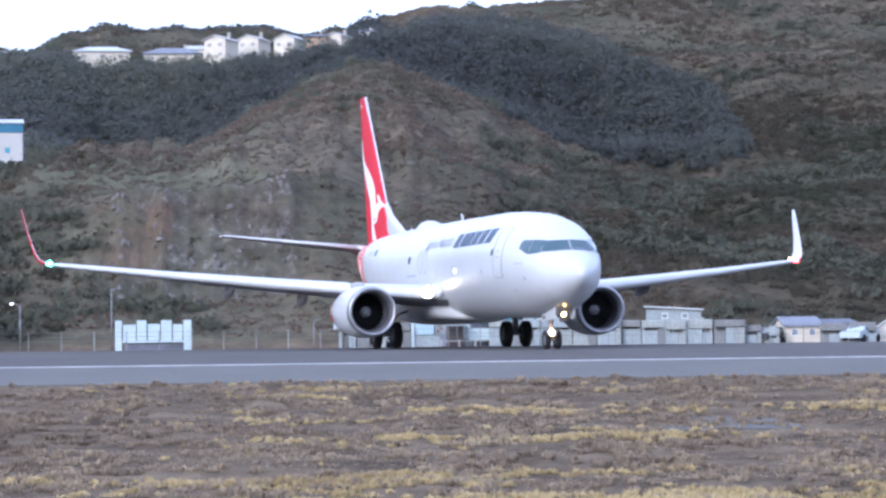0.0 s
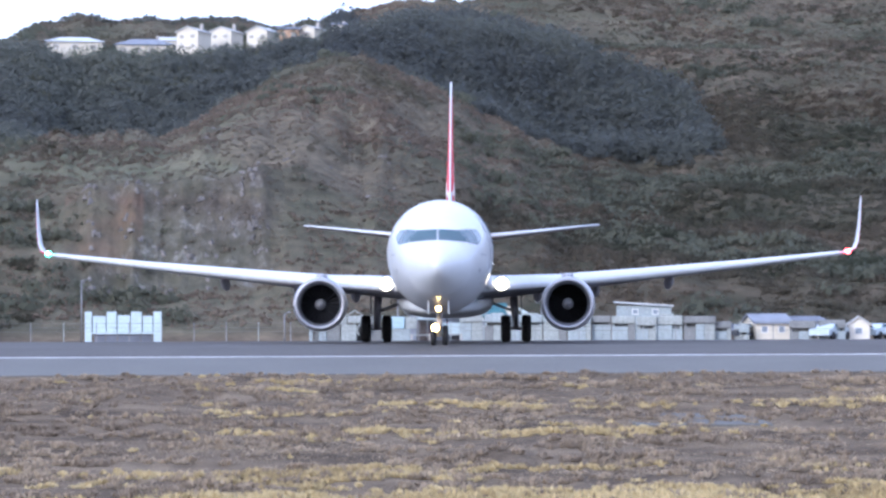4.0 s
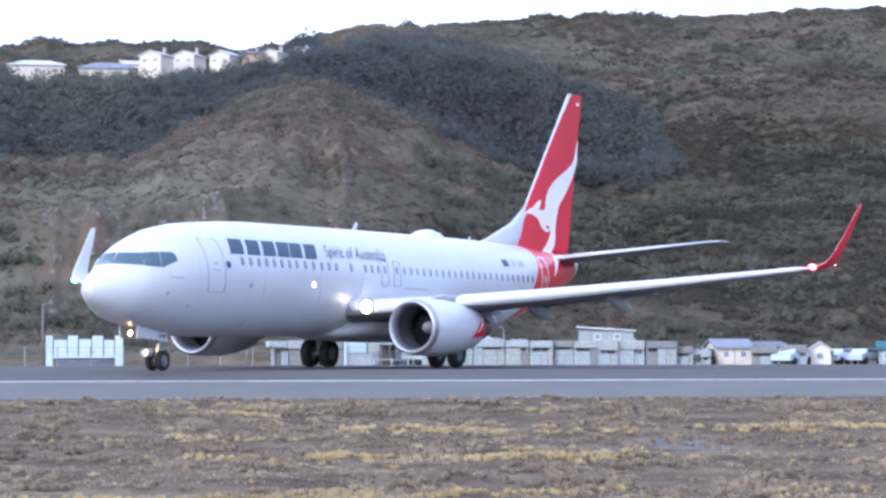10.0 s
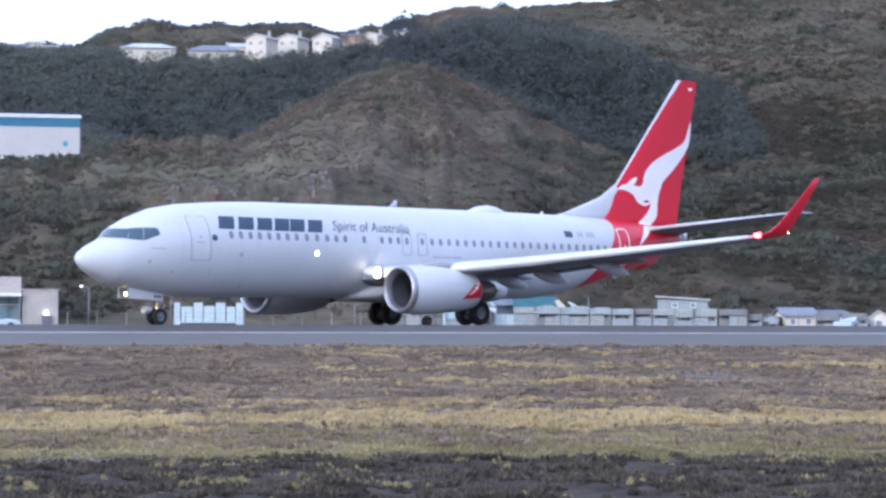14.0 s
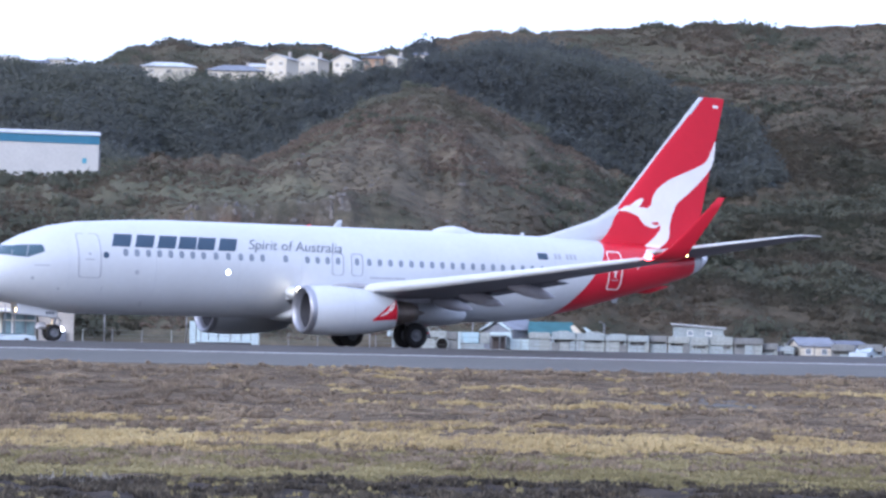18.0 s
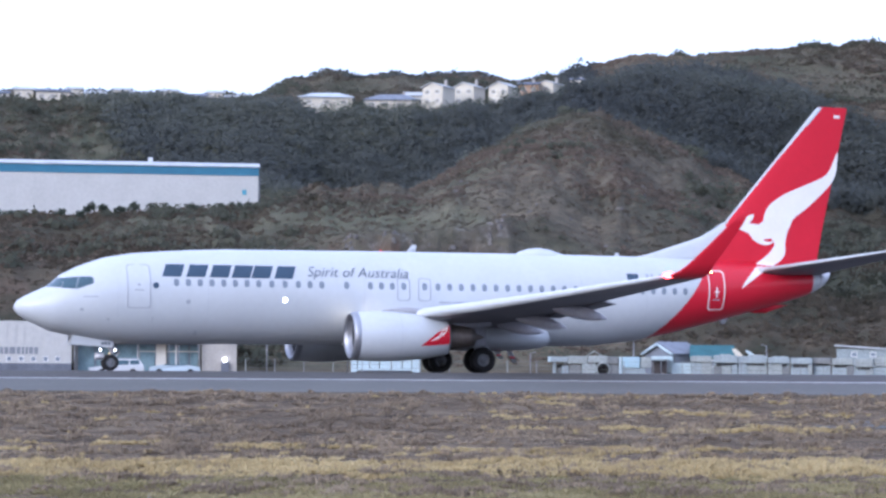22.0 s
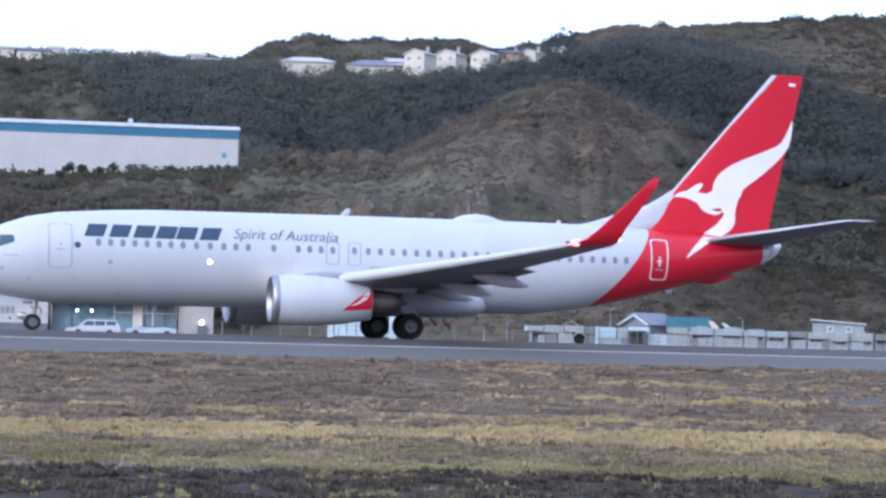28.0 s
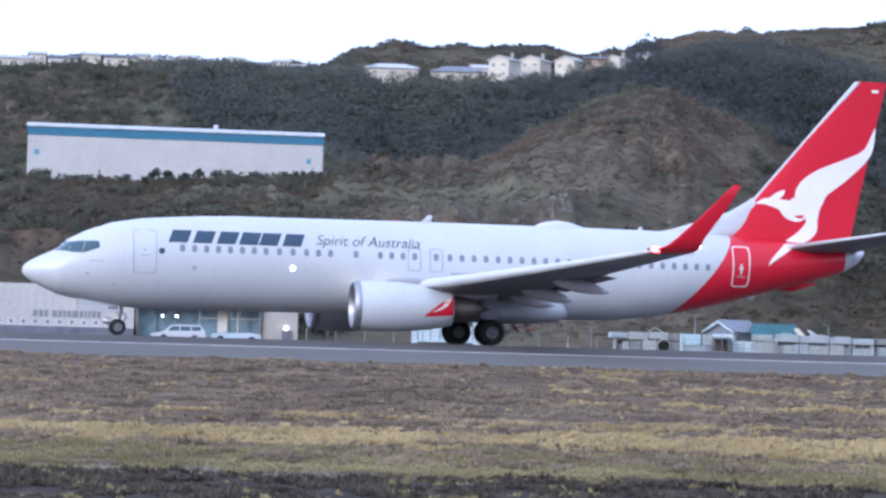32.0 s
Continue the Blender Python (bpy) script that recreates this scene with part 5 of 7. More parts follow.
# ---- what grows ----
def leaves(name, centres, radii, counts, size, mat, label, category, seed, flat=0.8):
    """Clumps of small leaf quads joined into one mesh: centres (n,3), radii (n,3), leaves per clump, leaf size as a share of the radius."""
    rng = np.random.default_rng(seed)
    idx = np.repeat(np.arange(len(centres)), counts)
    n = len(idx)
    d = rng.normal(size=(n, 3))
    d[:, 2] = np.abs(d[:, 2]) * flat + 0.02
    d /= np.linalg.norm(d, axis=1)[:, None]
    rad = radii[idx]
    pos = centres[idx] + d * rad * rng.uniform(0.45, 1.08, (n, 1))
    face = d + 0.42 * rng.normal(size=(n, 3))
    u = np.cross(face, rng.normal(size=(n, 3)))
    u /= np.linalg.norm(u, axis=1)[:, None] + 1e-9
    w = np.cross(u, face)
    w /= np.linalg.norm(w, axis=1)[:, None] + 1e-9
    s = (rad.mean(axis=1) * size * rng.uniform(0.6, 1.4, n))[:, None]
    quad = np.stack([pos - u * s, pos - w * s * 0.7, pos + u * s, pos + w * s * 0.7], 1).reshape(-1, 3)
    return sheet(name, quad, 4, mat, label, category)


def sheet(name, verts, k, mat, label, category, parent=None):
    """Many loose faces of k corners each as one mesh of kind stuff."""
    me = bpy.data.meshes.new(name)
    n = len(verts)
    me.vertices.add(n)
    me.vertices.foreach_set("co", np.asarray(verts, np.float32).ravel())
    me.loops.add(n)
    me.loops.foreach_set("vertex_index", np.arange(n, dtype=np.int32))
    me.polygons.add(n // k)
    me.polygons.foreach_set("loop_start", np.arange(0, n, k, dtype=np.int32))
    me.update(calc_edges=True)
    me.materials.append(mat)
    ob = new(name, me)
    ob.parent = parent
    return ob if parent else tagged(ob, label, category, kind="stuff")


def on_ground(az, r):
    x, y = r * np.sin(np.radians(az)), r * np.cos(np.radians(az))
    z = ground_z(x, y)
    z = z + np.array([hill_grain(*q) for q in zip(x, y, z, r, az)]) - 0.05
    return np.stack([x, y, z], 1)


def clear_of_buildings(az, r):
    hang = (az > -12.4) & (az < -3.2) & (r > 288.6) & (r < 306)
    house = (az > -3.6) & (az < 4.4) & (r > 424) & (r < 452)
    yard = r < 211
    return ~(hang | house | yard)


def plant_hills():
    rng = np.random.default_rng(5)
    # dense bush in the gully and on the far face
    az, r = rng.uniform(-15.5, 13.2, 24000), np.sqrt(rng.uniform(338 ** 2, 508 ** 2, 24000))
    p = on_ground(az, r)
    el = np.degrees(np.arctan2(p[:, 2] - EYE_Z, r))
    m = bushy(az + rng.normal(0, 0.12, 24000), r + rng.normal(0, 3, 24000), el + rng.normal(0, 0.08, 24000)) & clear_of_buildings(az, r)
    p = p[m][:10500]
    k = len(p)
    rad = rng.uniform(0.8, 2.0, (k, 1)) ** 1.2 * np.array([[1.1, 1.1, 0.9]]) * rng.uniform(0.8, 1.2, (k, 3))
    pine = np.degrees(np.arctan2(p[:, 0], p[:, 1])) > 3.7 + rng.normal(0, 0.15, k)
    leaves("bush_cover", p[~pine], rad[~pine], np.full(int((~pine).sum()), 62), 0.15, M_LEAF, "dense dark evergreen bush on the hillside", "bush", 6)
    leaves("pine_wood", p[pine], rad[pine] * np.array([0.95, 0.95, 1.7]), np.full(int(pine.sum()), 66), 0.15, M_PINE, "dense wood of very dark pines on the hillside", "wood", 26)
    # scrub on the open slopes
    az, r = rng.uniform(-15.5, 19.0, 105000), np.sqrt(rng.uniform(209 ** 2, 520 ** 2, 105000))
    p = on_ground(az, r)
    el = np.degrees(np.arctan2(p[:, 2] - EYE_Z, r))
    patch = np.array([noise.fractal(Vector((q[0] / 22, q[1] / 30, q[2] / 9)), 0.9, 2.1, 4) for q in p])
    cliff = (cliff_share(az, r) > 0.25) & (patch > 0.22)
    bare = (r < 240) & (((az > -2.3) & (az < -0.5)) | (az < -9.6)) & (np.abs(el - 2.5) < 1.0) & (patch > -0.1)
    m = ~bushy(az, r, el) & clear_of_buildings(az, r) & ~cliff & ~bare & ((patch > -0.6) | (az > np.where(r < 262, 5.5, 8.5)) | ((az < -3.0) & (patch > -0.15)))
    p, rr_ = p[m], r[m]
    k = len(p)
    rad = (rng.uniform(0.22, 0.72, (k, 1)) * np.where(rr_ < 245, 0.8, 1.0)[:, None] * np.where(patch[m] < 0.02, 0.55, 1.0)[:, None]) * np.array([[1.15, 1.15, 0.75]]) * rng.uniform(0.8, 1.2, (k, 3))
    azk = np.degrees(np.arctan2(p[:, 0], p[:, 1])) + rng.normal(0, 0.8, k)
    share = np.clip((7.0 - np.degrees(np.arctan2(p[:, 2], rr_))) / 2.0, 0.35, 1)
    dark = ((azk > np.where(rr_ < 262, 6.2, 9.0)) & (rng.uniform(0, 1, k) < share)) | ((azk < -3.0) & (rr_ < 287) & (rng.uniform(0, 1, k) < 0.6))
    leaves("hill_scrub", p[~dark], rad[~dark], np.full(int((~dark).sum()), 10), 0.36, M_SCRUB, "low brown and olive scrub on the slopes", "scrub", 7)
    leaves("hill_heath", p[dark], rad[dark] * 1.35, np.full(int(dark.sum()), 16), 0.30, M_HEATH, "dark brown-green heath on the lower slopes", "scrub", 10)
    # green shrubs between
    az, r = rng.uniform(-15.5, 19.0, 11000), np.sqrt(rng.uniform(210 ** 2, 520 ** 2, 11000))
    p = on_ground(az, r)
    patch = np.array([noise.fractal(Vector((q[0] / 30 + 9, q[1] / 30, q[2] / 14)), 0.9, 2.1, 4) for q in p])
    m = clear_of_buildings(az, r) & (patch > np.where((az > 6.5) & (r < 350), 0.16, np.where((az < -3.2) & ((r < 292) | (r > 312)), -0.12, 0.12))) & ~((az > -2.8) & (az < 6.5) & (r < 340) & (patch < np.where(r > 262, 0.55, 0.32)))
    p = p[m]
    k = len(p)
    rad = rng.uniform(0.6, 1.8, (k, 1)) * np.array([[1.1, 1.1, 0.85]]) * rng.uniform(0.8, 1.2, (k, 3))
    leaves("green_shrubs", p, rad, np.full(k, 30), 0.22, M_SHRUB, "dark green shrubs scattered over the slopes", "shrub", 8)
    # ragged growth along the skyline
    az = rng.uniform(-15.5, 19.0, 1100)
    r = rng.uniform(510, 523, 1100)
    p = on_ground(az, r)
    rad = rng.uniform(0.5, 1.5, (1100, 1)) * np.array([[1.6, 1.4, 0.65]]) * rng.uniform(0.7, 1.3, (1100, 3))
    bare = az > 4.4
    leaves("skyline_shrubs", p[~bare], rad[~bare], np.full(int((~bare).sum()), 30), 0.22, M_LEAF, "ragged dark shrubs along the skyline of the hills", "shrub", 9)
    leaves("skyline_scrub", p[bare], rad[bare] * 0.6, np.full(int(bare.sum()), 30), 0.22, M_SCRUB, "low brown scrub along the bare skyline", "scrub", 29)


def rock_blocks(name, pts, sizes, label, seed):
    """Angular blocks, each a cube pulled out of shape, joined into one mesh."""
    rng = np.random.default_rng(seed)
    cube = np.array([(-1, -1, -1), (1, -1, -1), (1, 1, -1), (-1, 1, -1), (-1, -1, 1), (1, -1, 1), (1, 1, 1), (-1, 1, 1)], float)
    quads = np.array([(0, 3, 2, 1), (4, 5, 6, 7), (0, 1, 5, 4), (1, 2, 6, 5), (2, 3, 7, 6), (3, 0, 4, 7)])
    verts, faces = [], []
    for i, (p, sz) in enumerate(zip(pts, sizes)):
        v = cube * (1 + rng.uniform(-0.45, 0.25, (8, 3)))
        v[4:, :2] *= rng.uniform(0.45, 0.8)
        turn = Euler(rng.uniform(-0.35, 0.35, 3) + np.array([0, 0, rng.uniform(0, 6.3)])).to_matrix()
        verts += (v * sz @ np.array(turn).T + p).tolist()
        faces += (quads + 8 * i).tolist()
    me = shape(name, verts, faces)
    me.materials.append(M_ROCK)
    return tagged(new(name, me), label, "rock", kind="stuff")


def build_rocks():
    rng = np.random.default_rng(31)
    az, r = rng.uniform(-1.9, 2.4, 2600), rng.uniform(220.5, 236, 2600)
    p = on_ground(az, r)
    el = np.degrees(np.arctan2(p[:, 2] - EYE_Z, r))
    patch = np.array([noise.fractal(Vector((a * 2.6, e * 1.5, 3.0)), 0.9, 2.1, 3) for a, e in zip(az, el)])
    m = (cliff_share(az, r) > 0.2) & (patch > 0.12)
    p = p[m][:110]
    rock_blocks("cliff_rocks", p, rng.uniform(0.12, 0.36, (len(p), 3)) * np.array([1.1, 0.8, 1.15]), "pale angular rock standing out of the brown cliff", 32)
    az, r = rng.uniform(0.8, 5.6, 1500), rng.uniform(240, 284, 1500)
    p = on_ground(az, r)
    el = np.degrees(np.arctan2(p[:, 2] - EYE_Z, r))
    patch = np.array([noise.fractal(Vector((a * 1.3, e * 2.6, 8.0)), 0.9, 2.1, 3) for a, e in zip(az, el)])
    m = (patch > 0.22) & (el < 4.9)
    p = p[m][:34]
    rock_blocks("knoll_rocks", p, rng.uniform(0.10, 0.30, (len(p), 3)) * np.array([1.5, 0.9, 0.8]), "scattered pale rock outcrops on the grassy knoll", 33)


def tufts(name, pts, height, spread, blades, mat, label, seed):
    """Tufts of grass blades, each blade a narrow triangle."""
    rng = np.random.default_rng(seed)
    idx = np.repeat(np.arange(len(pts)), blades)
    n = len(idx)
    a = rng.uniform(0, 2 * math.pi, n)
    sp = spread[idx] * rng.uniform(0.2, 1.0, n)
    root = pts[idx] + np.stack([np.cos(a) * sp, np.sin(a) * sp, np.full(n, -0.02)], 1)
    b = a + rng.normal(0, 0.7, n)
    h = height[idx] * rng.uniform(0.5, 1.15, n)
    tip = root + np.stack([np.cos(b) * h * 1.0, np.sin(b) * h * 1.0, h * 0.8], 1)
    side = np.stack([-np.sin(b), np.cos(b), np.zeros(n)], 1) * (0.012 + 0.12 * h)[:, None]
    tri = np.stack([root - side, root + side, tip], 1).reshape(-1, 3)
    return sheet(name, tri, 3, mat, label, "grass")


def tussocks(name, pts, radius, height, blades, mat, label, seed):
    """Rounded tussocks: blades that rise from the middle and arch out to a dome."""
    rng = np.random.default_rng(seed)
    idx = np.repeat(np.arange(len(pts)), blades)
    n = len(idx)
    a = rng.uniform(0, 2 * math.pi, n)
    u = np.sqrt(rng.uniform(0.02, 1.0, n))
    rad, h = radius[idx], height[idx] * rng.uniform(0.8, 1.2, n)
    out = np.stack([np.cos(a), np.sin(a), np.zeros(n)], 1)
    root = pts[idx] + out * (rad * u * 0.55)[:, None]
    root[:, 2] -= 0.02
    tip = pts[idx] + out * (rad * u)[:, None]
    tip[:, 2] += h * np.sqrt(np.clip(1.04 - u * u, 0, 1))
    side = np.stack([-np.sin(a), np.cos(a), np.zeros(n)], 1) * (0.014 + 0.10 * rad)[:, None]
    mid = (root + tip) / 2 + out * (0.1 * rad)[:, None]
    quad = np.stack([root - side * 0.6, mid - side, tip, mid + side], 1).reshape(-1, 3)
    return sheet(name, quad, 4, mat, label, "grass")


def plant_verge():
    rng = np.random.default_rng(11)

    def scatter(n, y0, y1):
        y = rng.uniform(y0, y1, n)
        x = rng.uniform(-0.235, 0.315, n) * y
        z = ground_z(x, y) + np.array([lawn_grain(a, b) for a, b in zip(x, y)])
        return np.stack([x, y, z], 1)

    def wave(p, sx, sy, o=0.0):
        return np.array([noise.fractal(Vector((q[0] / sx + o, q[1] / sy, o)), 0.9, 2.1, 4) for q in p])
    # brown thatch all over
    p = scatter(52000, 45.0, 84.4)
    w = wave(p, 6.5, 1.3)
    p, w = p[w > -0.5], w[w > -0.5]
    tufts("verge_thatch", p, 0.03 + 0.06 * np.clip(w + 0.25, 0, 1.2), np.full(len(p), 0.17), 6, M_THATCH, "brown thatched grass on the runway verge", 12)
    # rough brown tussocks
    p = scatter(15000, 45.2, 84.2)
    w = wave(p, 1.8, 1.5, 2.0)
    k = w + rng.normal(0, 0.12, len(p)) > 0.06
    p, w = p[k], w[k]
    tussocks("verge_tussocks", p, rng.uniform(0.10, 0.30, len(p)), rng.uniform(0.06, 0.13, len(p)) * (1 + 0.6 * np.clip(w, 0, 1)), 22, M_THATCH, "brown tussocks of rough grass on the verge", 17)
    # straw: a strong band above the green, a looser one behind it, and scattered patches towards the runway
    p = scatter(40000, 48.5, 84.0)
    w = 0.62 * wave(p, 8.5, 1.3, 4.0) + 0.5 * wave(p, 1.8, 1.3, 6.0)
    y = p[:, 1] - 0.03 * p[:, 0]
    band = 1.35 * np.exp(-((y - 52.6) / 2.3) ** 2) + 0.42 * np.exp(-((y - 58.5) / 1.6) ** 2) + 0.42 * np.exp(-((p[:, 1] - 66.0) / 1.6) ** 2) * np.clip((p[:, 0] + 1) / 6, 0, 1) + 0.55 * np.exp(-((p[:, 1] - 73.0) / 1.5) ** 2) * np.clip((p[:, 0] - 1) / 5, 0, 1)
    m = w + 1.0 * band + rng.normal(0, 0.16, len(p)) > 0.66
    p, b = p[m], (w + band)[m]
    tussocks("verge_straw", p, rng.uniform(0.08, 0.24, len(p)), 0.06 + 0.07 * np.clip(b, 0, 1.1) * rng.uniform(0.6, 1.2, len(p)), 20, M_STRAW, "tussocks of straw-coloured dry grass on the verge", 13)
    # greener grass above the bank
    p = scatter(35000, 42.0, 52.5)
    w = wave(p, 3.0, 1.4, 8.0)
    m = w + 1.1 * np.exp(-((p[:, 1] - 46.5) / 3.1) ** 2) > 0.30
    p = p[m]
    tufts("verge_green", p, rng.uniform(0.05, 0.12, len(p)), np.full(len(p), 0.14), 8, M_BLADE, "yellow-green grass along the top of the bank", 14)
    # rank growth on the dark bank
    p = scatter(9000, 30.0, 42.8)
    w = wave(p, 1.6, 1.2, 12.0)
    p = p[w > -0.05]
    tussocks("bank_weeds", p, rng.uniform(0.08, 0.28, len(p)), rng.uniform(0.04, 0.14, len(p)), 14, M_DEAD, "dead brown weeds on the dark bank", 15)
    p = scatter(2200, 30.0, 43.6)
    w = wave(p, 1.8, 1.2, 17.0)
    p = p[w > 0.30]
    tussocks("bank_grass", p, rng.uniform(0.06, 0.18, len(p)), rng.uniform(0.05, 0.14, len(p)), 12, M_BLADE, "sparse green grass on the dark bank", 16)
    # pale dead stalks standing on the bank
    one = np.array([[-3.6, 41.5, 0.0], [-3.2, 41.2, 0.0], [-5.0, 42.5, 0.0], [-6.9, 42.0, 0.0], [-2.7, 42.4, 0.0]])
    p = np.repeat(one, 12, axis=0) + rng.normal(0, 0.16, (60, 3)) * np.array([1, 1, 0])
    p[:, 2] = ground_z(p[:, 0], p[:, 1])
    tufts("dead_stalks", p, rng.uniform(0.12, 0.30, 60), np.full(60, 0.05), 3, M_STALK, "pale dead stalks standing on the bank", 19)


plant_hills()
build_rocks()
plant_verge()
# concrete pad let into the verge
pad = np.array([(11.7, 67.3), (14.7, 67.3), (14.7, 70.2), (11.7, 70.2)])
pz = base_z(pad[:, 1])
top = [(x, y, z + 0.035) for (x, y), z in zip(pad, pz)]
low = [(x, y, z - 0.3) for (x, y), z in zip(pad, pz)]
pad_me = shape("verge_pad", top + low, [(0, 1, 2, 3), (4, 7, 6, 5), (0, 4, 5, 1), (1, 5, 6, 2), (2, 6, 7, 3), (3, 7, 4, 0)])
pad_me.materials.append(M_SHOULDER)
tagged(new("concrete_pad", pad_me), "pale flat concrete pad let into the grass verge", "concrete pad", kind="structure")


# ---- buildings; local x to the right as seen from the runway, y away from it, z up ----
def site(az, r, z=None, turn=0.0):
    x, y = r * math.sin(radians(az)), r * math.cos(radians(az))
    if z is None:
        z = float(ground_z(x, y)[0])
    return pose(x, y, z, 0, 0, -az + turn)


def high(el, r):
    return EYE_Z + r * math.tan(radians(el))


def gable(w, d, h0, h1, over=0.35, thick=0.14, along_x=True):
    """Two roof slabs of a gable; the ridge runs along x or y."""
    bms = []
    for s in (-1, 1):
        if along_x:
            a = [(-w / 2 - over, s * (d / 2 + over), h0 - over * (h1 - h0) / (d / 2)), (w / 2 + over, s * (d / 2 + over), h0 - over * (h1 - h0) / (d / 2)), (w / 2 + over, 0, h1), (-w / 2 - over, 0, h1)]
        else:
            a = [(s * (w / 2 + over), -d / 2 - over, h0 - over * (h1 - h0) / (w / 2)), (s * (w / 2 + over), d / 2 + over, h0 - over * (h1 - h0) / (w / 2)), (0, d / 2 + over, h1), (0, -d / 2 - over, h1)]
        vs = a + [(x, y, z + thick) for x, y, z in a]
        me = shape("roof_slab", vs, [(0, 1, 2, 3), (7, 6, 5, 4), (0, 4, 5, 1), (1, 5, 6, 2), (2, 6, 7, 3), (3, 7, 4, 0)])
        bms.append(me)
    return bms


def hipped(w, d, h0, h1, over=0.35, thick=0.14):
    """A hipped roof whose ridge runs along x, with a fascia."""
    x, y, k = w / 2 + over, d / 2 + over, max(0.3, w / 2 - d * 0.42)
    low = h0 - 0.12
    v = [(-x, -y, low), (x, -y, low), (x, y, low), (-x, y, low), (-x, -y, low + thick), (x, -y, low + thick), (x, y, low + thick), (-x, y, low + thick), (-k, 0, h1 + thick), (k, 0, h1 + thick)]
    return [shape("roof_hip", v, [(3, 2, 1, 0), (0, 1, 5, 4), (1, 2, 6, 5), (2, 3, 7, 6), (3, 0, 4, 7), (4, 5, 9, 8), (5, 6, 9), (6, 7, 8, 9), (7, 4, 8)])]


def gable_walls(w, d, h0, h1, along_x=True):
    """A house body with its two gable ends."""
    x, y = w / 2, d / 2
    v = [(-x, -y, -1.5), (x, -y, -1.5), (x, y, -1.5), (-x, y, -1.5), (-x, -y, h0), (x, -y, h0), (x, y, h0), (-x, y, h0)]
    f = [(0, 3, 2, 1), (0, 1, 5, 4), (2, 3, 7, 6)] if along_x else [(0, 3, 2, 1), (1, 2, 6, 5), (3, 0, 4, 7)]
    if along_x:
        v += [(-x, 0, h1), (x, 0, h1)]
        f += [(3, 0, 4, 8, 7), (1, 2, 6, 9, 5), (4, 5, 9, 8), (6, 7, 8, 9)]
    else:
        v += [(0, -y, h1), (0, y, h1)]
        f += [(0, 1, 5, 8, 4), (2, 3, 7, 9, 6), (4, 8, 9, 7), (5, 6, 9, 8)]
    return shape("house_wall", v, f)


def window_on(parent, x, z, w, h, y, name="window", glass=None, frame_mat=None):
    f = part(name, box(x - w / 2 - 0.06, x + w / 2 + 0.06, y - 0.05, y + 0.04, z - h / 2 - 0.06, z + h / 2 + 0.06), frame_mat or M_WALLW, parent)
    part("pane", box(x - w / 2, x + w / 2, y - 0.065, y - 0.045, z - h / 2, z + h / 2), glass or M_GLASS, f)


def house(az0, az1, el_top, el_wall, r, wall_mat, roof_mat, label, along_x=True, depth=7.0, floors=1, wins=3, chimney=False, turn=0.0, hip=False):
    mid = (az0 + az1) / 2
    w = r * math.radians(az1 - az0)
    m = site(mid, r, None, turn)
    if turn:
        w, depth = 0.71 * w, 0.76 * w
    z0 = m.translation.z
    h0, h1 = high(el_wall, r) - z0, high(el_top, r) - z0
    ob = thing("house", label, "house", m, "houses on the hill")
    part("wall", box(-w / 2, w / 2, -depth / 2, depth / 2, -1.5, h0) if hip else gable_walls(w, depth, h0, h1 - 0.12, along_x), wall_mat, ob)
    for me in hipped(w, depth, h0, h1 - 0.1, 0.4) if hip else gable(w, depth, h0, h1 - 0.1, 0.3, 0.14, along_x):
        part("roof", me, roof_mat, ob)
    for fl in range(floors):
        for k in range(wins):
            x = -w / 2 + w * (k + 0.5) / wins
            window_on(ob, x, h0 - 0.9 - 1.7 * fl, min(1.0, w / wins * 0.42), 0.65, -depth / 2, "window", M_CURTAIN)
    if chimney:
        part("chimney", box(w * 0.2, w * 0.2 + 0.5, 0.6, 1.1, h0, h1 + 0.7, 0.02), M_BEIGE, ob, "short chimney")
    return ob


